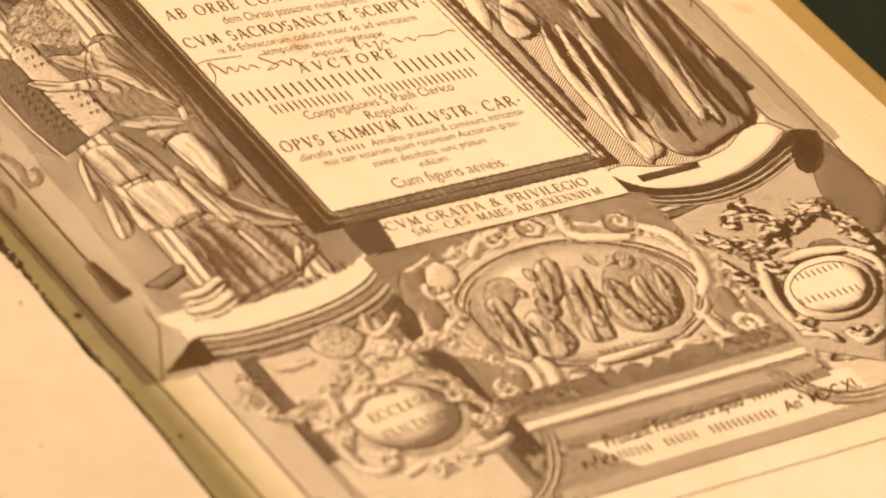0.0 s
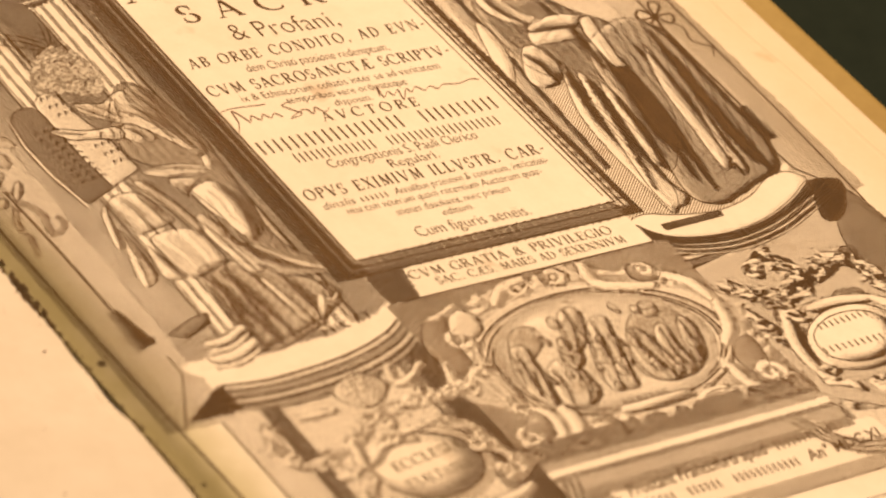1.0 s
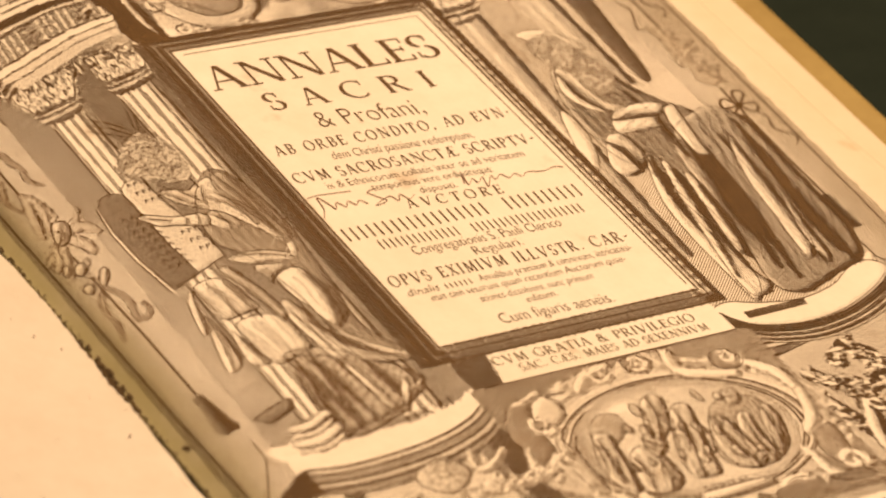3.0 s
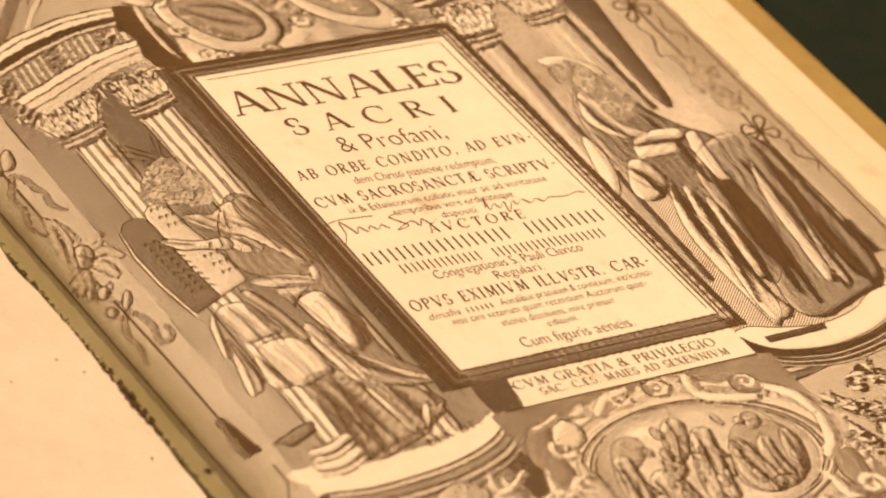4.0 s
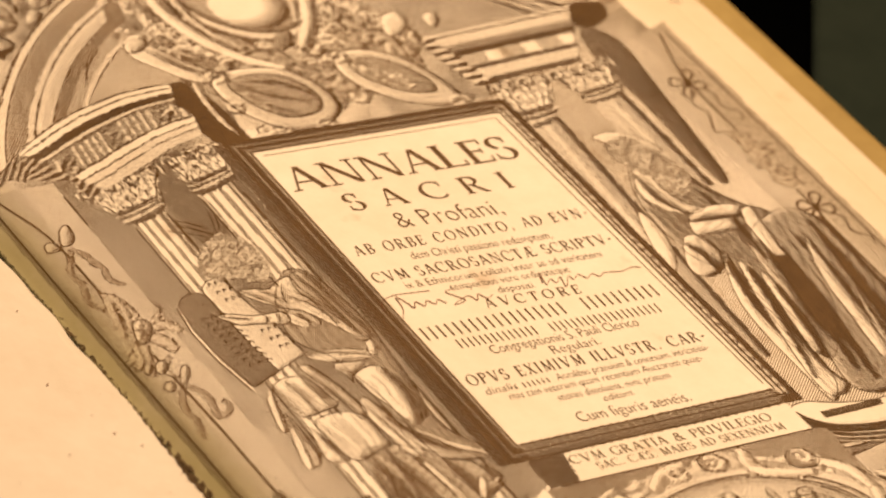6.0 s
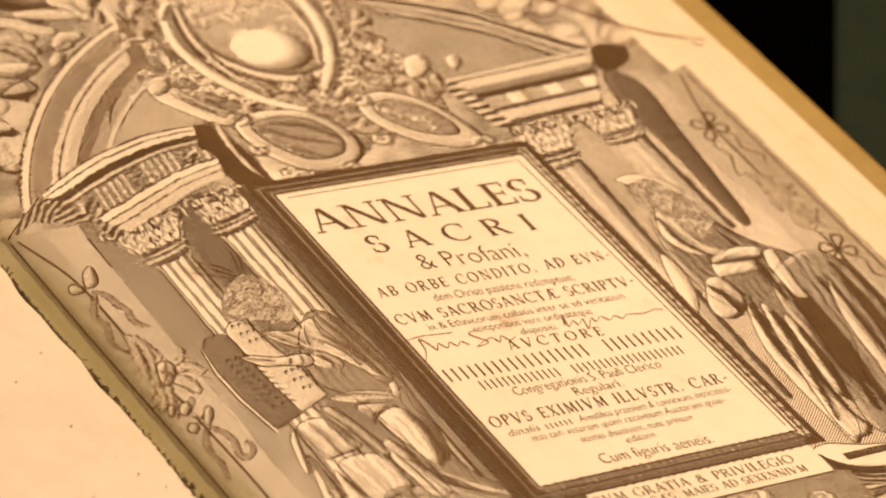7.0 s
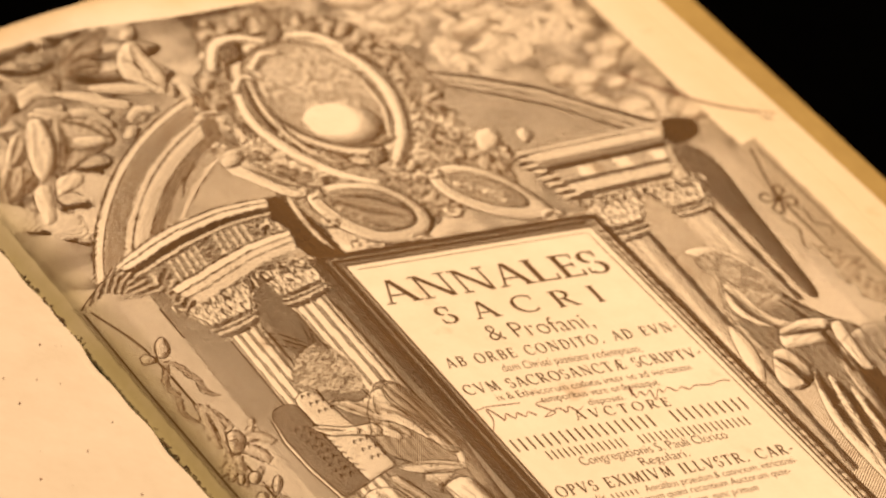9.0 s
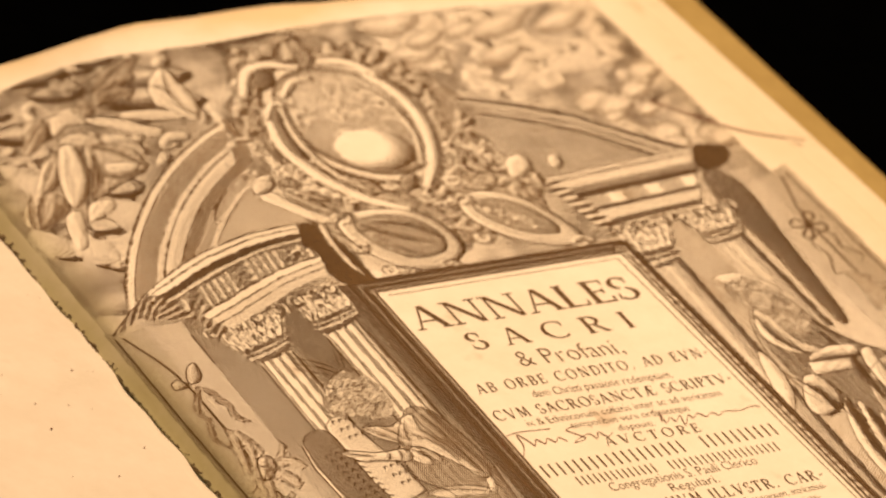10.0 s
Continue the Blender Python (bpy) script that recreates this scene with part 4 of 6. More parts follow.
def oval_scene():
    """Plain draped shapes standing and kneeling within the lower oval."""
    low = motif("printed_oval_scene", "engraved crowd of plain draped shapes on open ground", ang=25, pitch=0.5)
    rr = ellipse_r(GU, GV, *(1.6, -225.6, 38.6, 26.4, 0.00))
    m = rr < 1
    paint(low, m, np.clip(0.10 + 0.16 * (cloudy(GU, GV, 9, 2, 8) - 0.4) + 0.25 * fade(0.8, 1, rr), 0, 1))
    shape(low, [(17.2, -213.0), (32.4, -213.6), (36.9, -222.3), (33.1, -238.2), (21.2, -245.5), (7.2, -243.6), (4.4, -234.3)], 0.42, 0.3)
    shape(low, [(-23.8, -208.0), (-14.4, -208.3), (-15.0, -216.6), (-25.8, -224.1), (-31.9, -220.7)], 0.32, 0.3)
    for pts, tone in (([(-4.1, -206.0), (2.9, -204.0), (4.8, -208.9), (-1.9, -220.9), (-8.7, -225.7), (-10.6, -219.4)], 0.14), ([(3.1, -211.2), (11.8, -211.2), (8.5, -221.5), (3.6, -234.0), (2.1, -244.6), (-9.9, -243.3), (-6.9, -230.5)], 0.10), ([(12.0, -219.9), (18.2, -219.0), (19.3, -233.6), (18.6, -246.0), (9.0, -244.2), (6.2, -234.9)], 0.16),
                      ([(22.6, -220.5), (28.0, -220.8), (25.4, -232.8), (24.7, -243.9), (17.7, -244.3), (16.6, -234.1)], 0.08), ([(-28.7, -214.8), (-21.9, -215.7), (-24.1, -224.7), (-25.4, -235.3), (-29.2, -244.8), (-35.4, -237.3), (-34.1, -226.8)], 0.10), ([(-22.4, -225.3), (-13.1, -224.2), (-11.1, -233.2), (-11.6, -242.7), (-19.1, -247.0), (-29.3, -243.5)], 0.08),
                      ([(-14.0, -219.7), (-5.4, -221.2), (-8.6, -229.9), (-16.2, -231.5)], 0.24), ([(24.3, -209.5), (30.6, -210.1), (29.7, -217.1), (22.6, -217.6)], 0.2), ([(33.3, -218.2), (37.8, -222.6), (33.8, -235.6), (26.4, -241.6), (27.2, -230.6)], 0.30)):
        shape(low, pts, tone + 0.06, 0.6, 0.25, 4, False, 0.25)
    creases(low, [[(-0.6, -205.7), (-3.0, -214.9), (-8.8, -224.3)], [(4.8, -213.2), (0.8, -227.5), (-4.8, -242.2)], [(10.1, -213.5), (5.2, -228.9), (0.4, -244.0)], [(13.8, -221.9), (14.0, -234.7), (15.1, -244.8)], [(24.4, -222.5), (21.9, -234.5), (21.7, -243.4)], [(-27.7, -217.9), (-29.9, -228.3), (-31.7, -238.1)], [(-23.5, -218.0), (-25.6, -229.7), (-29.3, -242.1)], [(-21.4, -228.4), (-22.0, -236.4), (-24.3, -243.8)], [(-14.6, -227.9), (-15.2, -237.4), (-19.2, -245.6)], [(33.3, -221.1), (30.8, -231.8), (27.3, -240.5)], [(18.2, -221.9), (19.3, -233.6), (18.5, -243.2)]], 0.8, 0.6, 1, 0.2)
    creases(low, [[(-4.9, -208.6), (-6.4, -215.2), (-9.4, -219.8)], [(4.1, -217.2), (1.6, -224.9), (-2.5, -231.9)], [(8.5, -218.7), (4.4, -231.4), (1.2, -241.5)], [(13.0, -225.9), (13.1, -233.0), (14.1, -240.3)], [(-29.1, -217.5), (-30.8, -225.2), (-33.9, -232.4)], [(-26.6, -226.6), (-29.7, -233.8), (-29.4, -239.4)], [(-15.6, -224.8), (-12.0, -230.1), (-12.6, -239.6)], [(26.2, -224.5), (25.4, -232.8), (24.6, -238.2)], [(-26.4, -232.2), (-27.0, -237.5), (-29.2, -242.7)], [(-15.2, -238.7), (-14.2, -243.2), (-17.5, -246.2)], [(-14.0, -221.1), (-12.2, -224.5), (-9.5, -226.8)], [(1.4, -216.4), (-3.2, -226.1), (-8.4, -238.3)]], 0.6, 0.5, -1, 0.18)
    r = np.random.RandomState(91)
    for k in range(34):
        cu, cv = r.uniform(-30, 33), r.uniform(-243, -208)
        if ellipse_r(cu, cv, 1.6, -225.6, 32, 20) > 1:
            continue
        a, b, c = r.uniform(1.0, 2.2), r.uniform(2.5, 5.0), r.uniform(-1.5, 1.5)
        shape(low, [(cu - a, cv), (cu, cv + b * 0.5), (cu + a, cv + 0.5), (cu + a + c, cv - b), (cu + c - a * 0.6, cv - b * 0.8)], r.choice((0.08, 0.14, 0.3, 0.45)), 0.6, 0.28, 3, False, 0.2)
    for k, (pu, pv) in enumerate([(-21.2, -210.3), (3.7, -202.8), (15.4, -209.5), (26.1, -211.5), (33.3, -215.3), (-16.0, -212.0), (-13.8, -228.2), (37.8, -219.7)]):
        curls(low, [(pu - 1.6, pv), (pu, pv + 2.0), (pu + 1.6, pv), (pu, pv - 2.0)], 3, 0.9, 40 + k, 0.1, 0.7)
    shape(low, [(-13.1, -249.0), (3.0, -249.1), (16.0, -249.3), (14.9, -252.2), (-0.3, -253.4), (-12.7, -252.7)], 0.04, 0.2)
    creases(low, [[(-21.6, -247.5), (-13.3, -253.5), (7.4, -251.9), (23.0, -248.9)]], 1.2, 0.4, 0)


def low_ornaments():
    orn = motif("printed_scrollwork", "engraved rolled scrolls, masks of leaves and swags", ang=30, pitch=0.5)
    garland(orn, [(-120.2, -222.8), (-122.5, -232.4), (-118.0, -240.3), (-107.4, -238.9), (-96.8, -234.8), (-89.4, -228.2)], 46, 3.4, 51)
    garland(orn, [(-81.5, -226.9), (-71.1, -226.5), (-59.8, -226.3), (-49.2, -224.5), (-42.7, -221.2)], 46, 3.6, 52)
    garland(orn, [(-66.5, -236.1), (-61.4, -241.8), (-59.3, -250.5), (-56.5, -258.0), (-55.5, -261.0)], 22, 3.0, 53)
    shape(orn, [(-91.2, -213.0), (-81.8, -209.4), (-76.0, -212.7), (-73.3, -217.7), (-79.3, -223.7), (-86.4, -225.3), (-90.7, -221.2), (-93.3, -217.6)], 0.22, 0.4)
    curls(orn, [(-87.3, -211.6), (-79.8, -209.3), (-75.5, -213.4), (-75.7, -218.2), (-83.6, -224.1), (-88.2, -222.0), (-89.7, -216.7)], 16, 2.2, 54, 0.08, 0.75)
    for pts, w in (([(-69.7, -209.4), (-71.7, -216.9), (-66.8, -217.2), (-58.9, -211.7)], 1.2), ([(-107.9, -221.8), (-102.1, -222.0), (-96.5, -221.8)], 1.0), ([(-109.1, -256.2), (-108.3, -266.5), (-100.5, -269.3), (-94.7, -263.8)], 1.6), ([(-111.3, -247.8), (-102.9, -246.9), (-90.2, -239.7), (-80.7, -240.4)], 1.4), ([(-97.1, -273.0), (-87.3, -270.3), (-83.1, -275.6)], 1.3), ([(-74.0, -271.2), (-66.1, -271.5), (-58.3, -269.1)], 1.4), ([(-63.6, -259.4), (-61.0, -264.3), (-55.5, -262.3)], 1.3), ([(-99.8, -236.4), (-102.2, -245.9), (-106.0, -257.3)], 1.5), ([(-83.8, -228.8), (-84.1, -236.6), (-71.4, -235.7)], 1.2)):
        proud(orn, pts, w * 1.5, w, False, 0.04, 0.65, 0.5)
    for (cu, cv), r, s in zip([(-87.1, -238.2), (-103.4, -250.6), (-98.4, -266.3), (-87.9, -273.9), (-76.3, -273.0), (-62.7, -261.1), (-64.2, -248.8), (-84.4, -231.2)], (3.4, 4.2, 3.6, 3.0, 3.4, 3.2, 3.0, 3.0), (1, -1, 1, -1, 1, -1, 1, -1)):
        proud(orn, spiral(cu, cv, r, 1.3, cu, s), 0.8, 1.4, False, 0.04, 0.7, 0.55)


def crest():
    """The upper cartouche: a rolled frame round the globe, swags, and two shields below."""
    orn = motif("printed_crest", "engraved scrolled frame with swags and two shields", ang=28, pitch=0.5)
    garland(orn, [(-45.2, 97.3), (-45.5, 83.9), (-41.9, 73.6), (-37.3, 61.2), (-24.9, 54.5)], 70, 4.0, 61)
    garland(orn, [(29.9, 108.5), (25.9, 89.2), (22.0, 70.4), (9.9, 53.9)], 50, 4.2, 62)
    garland(orn, [(-54.3, 80.3), (-51.4, 64.5), (-44.8, 51.8), (-40.4, 43.3)], 40, 3.6, 63)
    garland(orn, [(-10.8, 58.8), (-3.4, 51.4), (4.0, 43.9)], 26, 3.6, 64)
    garland(orn, [(32.5, 79.8), (39.1, 66.5), (43.4, 57.7), (43.5, 46.1)], 36, 4.2, 65)
    for pts, w in (([(-31.6, 113.9), (-36.7, 91.6), (-33.8, 71.7), (-24.9, 54.5), (-12.3, 44.1)], 3.0), ([(-23.6, 120.1), (-28.8, 97.6), (-27.8, 74.1), (-20.0, 59.0)], 1.4), ([(18.6, 131.4), (24.3, 115.8), (23.6, 95.7), (14.6, 72.1), (2.6, 55.6)], 3.0), ([(10.1, 125.0), (16.9, 111.3), (16.3, 89.4), (8.4, 69.6)], 1.4), ([(-34.3, 126.5), (-25.5, 140.8), (-15.1, 144.7), (-5.3, 140.6)], 2.6), ([(5.4, 142.4), (16.2, 140.1), (23.0, 130.4)], 2.6), ([(-19.5, 123.3), (-11.4, 131.6), (-4.0, 132.1)], 1.8), ([(-33.5, 110.4), (-26.7, 118.8), (-22.4, 117.9)], 1.6)):
        proud(orn, pts, w * 1.25, w, False, 0.05, 0.6, 0.5)
    for pts, tone in (([(-29.4, 133.5), (-22.3, 140.1), (-14.9, 140.5), (-17.7, 130.9), (-26.0, 126.7)], 0.62), ([(-29.0, 115.3), (-25.5, 116.6), (-30.9, 98.0), (-31.2, 82.6), (-35.4, 85.5), (-34.1, 100.7)], 0.55), ([(-3.3, 144.3), (7.2, 152.5), (5.4, 142.4), (-1.0, 137.6)], 0.5), ([(-6.8, 61.7), (4.3, 66.7), (-0.1, 56.3), (-7.5, 52.3)], 0.5)):
        shape(orn, pts, tone, 0.2)
    # plain reclining shapes beside the left shield
    shape(orn, [(-61.7, 70.7), (-53.0, 74.3), (-50.5, 66.2), (-43.9, 53.4), (-37.6, 48.2), (-42.2, 40.1), (-49.3, 43.6), (-56.8, 54.6), (-62.1, 61.5)], 0.08, 0.5)
    shape(orn, [(-61.7, 70.7), (-55.5, 76.0), (-50.4, 74.8), (-52.0, 67.7), (-58.4, 64.3), (-62.6, 65.7)], 0.14, 0.5)
    creases(orn, [[(-55.5, 65.5), (-49.9, 54.9), (-42.0, 44.5)], [(-52.3, 62.9), (-46.8, 52.3), (-39.6, 46.8)]], 1.0, 0.4, 1, 0.2)
    shape(orn, [(41.2, 66.0), (49.7, 68.0), (50.9, 59.9), (42.4, 52.1), (36.0, 53.6)], 0.10, 0.5)
    shape(orn, [(56.2, 62.6), (63.8, 64.8), (62.7, 57.2), (56.3, 52.8)], 0.15, 0.5)
    # shields
    for rim_pts, face in (([(-42.4, 43.8), (-28.6, 47.9), (-12.3, 44.1), (-3.7, 30.9), (-3.2, 16.0), (-15.9, 6.5), (-30.7, 8.4), (-40.1, 19.6), (-43.8, 33.2)], [(-37.3, 40.8), (-24.4, 43.2), (-13.1, 38.7), (-7.6, 26.3), (-11.3, 16.2), (-25.1, 14.1), (-33.4, 23.4), (-36.9, 33.3)]), ([(9.1, 46.5), (21.4, 49.3), (35.2, 40.4), (41.7, 23.7), (43.9, 11.9), (33.6, 7.0), (19.1, 14.2), (9.6, 25.8), (6.3, 35.9)], [(13.3, 41.7), (22.6, 43.3), (32.1, 35.4), (37.5, 22.8), (35.5, 15.8), (22.7, 20.0), (14.6, 30.2), (12.4, 36.3)])):
        shape(orn, rim_pts, 0.16, 0.6, 0.4, 6)
        shape(orn, face, 0.44, 0.3, 0.5, 4)
    creases(orn, [[(-34.2, 38.2), (-25.8, 28.8), (-13.5, 22.2)], [(-29.2, 38.8), (-18.0, 34.3), (-9.6, 24.9)], [(-34.9, 32.9), (-29.4, 22.4), (-21.3, 16.8)]], 1.2, 0.3, 1)
    garland(orn, [(-35.1, 36.6), (-33.6, 27.1), (-27.3, 18.3)], 16, 2.4, 66)
    garland(orn, [(15.4, 39.4), (21.8, 30.3), (31.3, 22.4)], 26, 3.0, 67)
    for (cu, cv), r, s in zip([(-39.5, 45.0), (-41.4, 25.4), (-38.7, 10.3), (-14.9, 8.0), (11.1, 46.0), (39.8, 9.2), (4.7, 21.4), (-32.7, 8.9)], (4.0, 3.4, 3.0, 4.0, 4.0, 4.4, 3.4, 3.0), (1, -1, 1, -1, -1, -1, 1, 1)):
        paint(orn, ellipse_r(GU, GV, cu, cv, r, r) < 1, 0.6)
        proud(orn, spiral(cu, cv, r, 1.3, cu, s), 0.9, 1.6, False, 0.04, 0.6, 0.5)
    shape(orn, [(-49.5, 44.8), (-47.2, 41.3), (-49.3, 27.3), (-48.5, 12.8), (-48.2, 7.4), (-51.1, 14.1), (-52.3, 28.0)], 0.06, 0.3)


def right_order():
    """Entablature, broken arch, capitals and columns on the far side of the lettering."""
    ent = motif("printed_entablature", "engraved straight entablature with plain blocks", ang=-7, pitch=0.56)
    top = np.interp(GU, [40, 49, 118, 140], [48, 49.4, 55.6, 57])
    dep = top - GV
    m = (dep > 0) & (dep < 33) & (GU > 49 + 0.2 * dep) & (GU < 118 - 0.55 * dep)
    tone = np.select([dep < 2, dep < 3, dep < 8, dep < 12, dep < 15, dep < 22, dep < 24, dep < 30], [0.08, 0.5, 0.10, 0.36, 0.62, 0.24, 0.55, 0.12], 0.5)
    tone = np.where((dep > 15.5) & (dep < 21.5) & (np.abs((GU - 62) % 17 - 8) < 4), 0.06, tone)
    paint(ent, m, tone)
    teeth = (dep > 0) & (dep < 34) & (GU > 45 + 0.2 * dep) & (GU <= 52 + 0.2 * dep)
    paint(ent, teeth, np.where(np.sin(dep * 1.5) > 0, 0.08, 0.62))
    shape(ent, [(119, 58), (133, 55.5), (130, 46), (119, 40), (112, 42), (116, 50)], 0.66, 0.1)
    shape(ent, [(112, 41), (119, 40), (124, 26), (120, 5), (116, -20), (110, -60), (104, -60), (108, -10), (106, 18)], 0.46, 0.1)
    arch = motif("printed_arch", "engraved broken pediment seen from the side", ang=-40, pitch=0.7)
    up = np.interp(GU, [38, 41.7, 65, 83.6, 99, 120], [113, 112, 101.5, 90.5, 75, 55])
    dep = (up - GV) / np.interp(GU, [40, 67, 100], [0.85, 1.1, 1.4])
    m = (dep > 0) & (GU > 38) & (GU < 121) & (GV > top + 0.2)
    tone = np.select([dep < 1.2, dep < 4, dep < 8, dep < 9.5, dep < 12.5, dep < 14.5], [0.12, 0.55, 0.22, 0.48, 0.2, 0.58], 0.30)
    paint(arch, m, tone + 0.08 * (cloudy(GU, GV, 12) - 0.5))
    for tops, bots, seed in (([(56, 16.5), (82, 18)], [(54, -5), (72, -3)], 71), ([(84, 17.3), (111, 20.5)], [(87, 1.7), (105, 4.5)], 72)):
        col = motif("printed_column", "engraved fluted column with a leafy capital", ang=88, pitch=0.56)
        (x0, y0), (x1, y1) = bots
        foot = -150 if seed == 71 else -60
        lean = 0.07 if seed == 71 else 0.03
        cu, r = (x0 + x1) / 2 + lean * (GV - y0), (x1 - x0) / 2 - 1
        d = (GU - cu) / r
        m = (np.abs(d) < 1) & (GV < y0 + 2) & (GV > foot) & (GU > 56) & ((OWNER == niche_right) | (OWNER == 0) | (OWNER == sky))
        paint(col, m, np.clip(0.05 + 0.5 * np.maximum(d, -0.2) ** 2 + 0.14 * np.abs(np.sin(np.arcsin(np.clip(d, -1, 1)) * 5)), 0.03, 0.9))
        leafy_capital(col, tops[0], tops[1], bots[1], bots[0], seed)


def hanging_garland():
    """Bows, ribbons and a bunch of flowers on the near pilaster."""
    knot = motif("printed_ribbon", "engraved ribbon bows on a hanging cord", ang=40, pitch=0.56)
    for pts in ([(-140.5, -31.3), (-137.9, -24.0), (-133.9, -20.3), (-132.7, -21.9), (-133.7, -28.7), (-137.3, -32.2)], [(-140.3, -32.4), (-142.8, -27.9), (-146.2, -29.8), (-146.8, -34.1), (-142.7, -33.9)], [(-137.9, -106.1), (-134.1, -99.5), (-131.2, -98.3), (-132.1, -103.1), (-136.5, -107.7)], [(-139.2, -106.9), (-141.6, -104.2), (-145.1, -107.9), (-142.3, -110.4)]):
        shape(knot, pts, 0.36, 0.7, 0.45, 3)
    for pts in ([(-138.3, -34.5), (-135.3, -36.9), (-134.3, -42.5), (-132.7, -44.9), (-133.4, -52.2), (-129.9, -55.6)], [(-139.1, -35.5), (-144.6, -46.0), (-143.6, -52.5), (-146.2, -61.1), (-144.1, -66.3)], [(-136.7, -108.2), (-133.6, -112.6), (-133.0, -117.2), (-134.6, -122.8), (-132.8, -125.1), (-128.6, -121.7), (-128.8, -118.1)], [(-138.9, -109.9), (-143.0, -118.6), (-142.3, -124.6), (-144.1, -133.2)]):
        lobe(knot, smooth_path(pts, 5), 1.4, 1.0, False, 0.55, 0.95, 0.5)
    bunch = motif("printed_garland", "engraved bunch of flowers, leaves and fruit", ang=40, pitch=0.56)
    for pts, w in (([(-139.9, -59.1), (-136.4, -63.8), (-134.6, -71.7)], 1.6), ([(-139.4, -60.5), (-141.8, -70.9), (-143.6, -80.1)], 1.6), ([(-137.6, -59.8), (-137.1, -68.2), (-140.1, -78.1)], 1.4), ([(-134.0, -79.1), (-128.2, -78.3), (-124.8, -81.7)], 2.0), ([(-137.3, -82.5), (-132.6, -85.6), (-131.1, -90.2)], 2.4), ([(-140.9, -86.3), (-146.1, -91.4), (-149.8, -93.9)], 1.5), ([(-140.2, -87.1), (-142.7, -93.8), (-144.5, -100.1)], 2.0), ([(-142.6, -84.9), (-144.0, -91.9), (-148.0, -97.3)], 1.4), ([(-133.7, -76.8), (-128.9, -74.5), (-125.6, -69.3)], 1.1), ([(-135.4, -94.4), (-139.6, -99.1), (-137.9, -103.2)], 1.2)):
        lobe(bunch, pts, w * 1.3, w, False, 0.34, 0.95, 0.7)
    for pts in ([(-138.1, -74.4), (-133.4, -73.2), (-131.9, -77.9), (-137.3, -85.5), (-141.4, -84.9)], [(-140.7, -95.3), (-137.1, -94.5), (-137.4, -98.6), (-141.4, -101.6), (-142.9, -99.4)], [(-145.0, -95.2), (-142.1, -94.9), (-143.6, -99.2), (-146.8, -100.6)]):
        shape(bunch, pts, 0.32, 0.7, 0.5, 3)
    creases(bunch, [[(-139.0, -78.3), (-136.3, -79.7), (-136.5, -83.6)], [(-134.3, -74.2), (-136.2, -79.1), (-139.8, -84.2)]], 0.8, 0.6, 0)


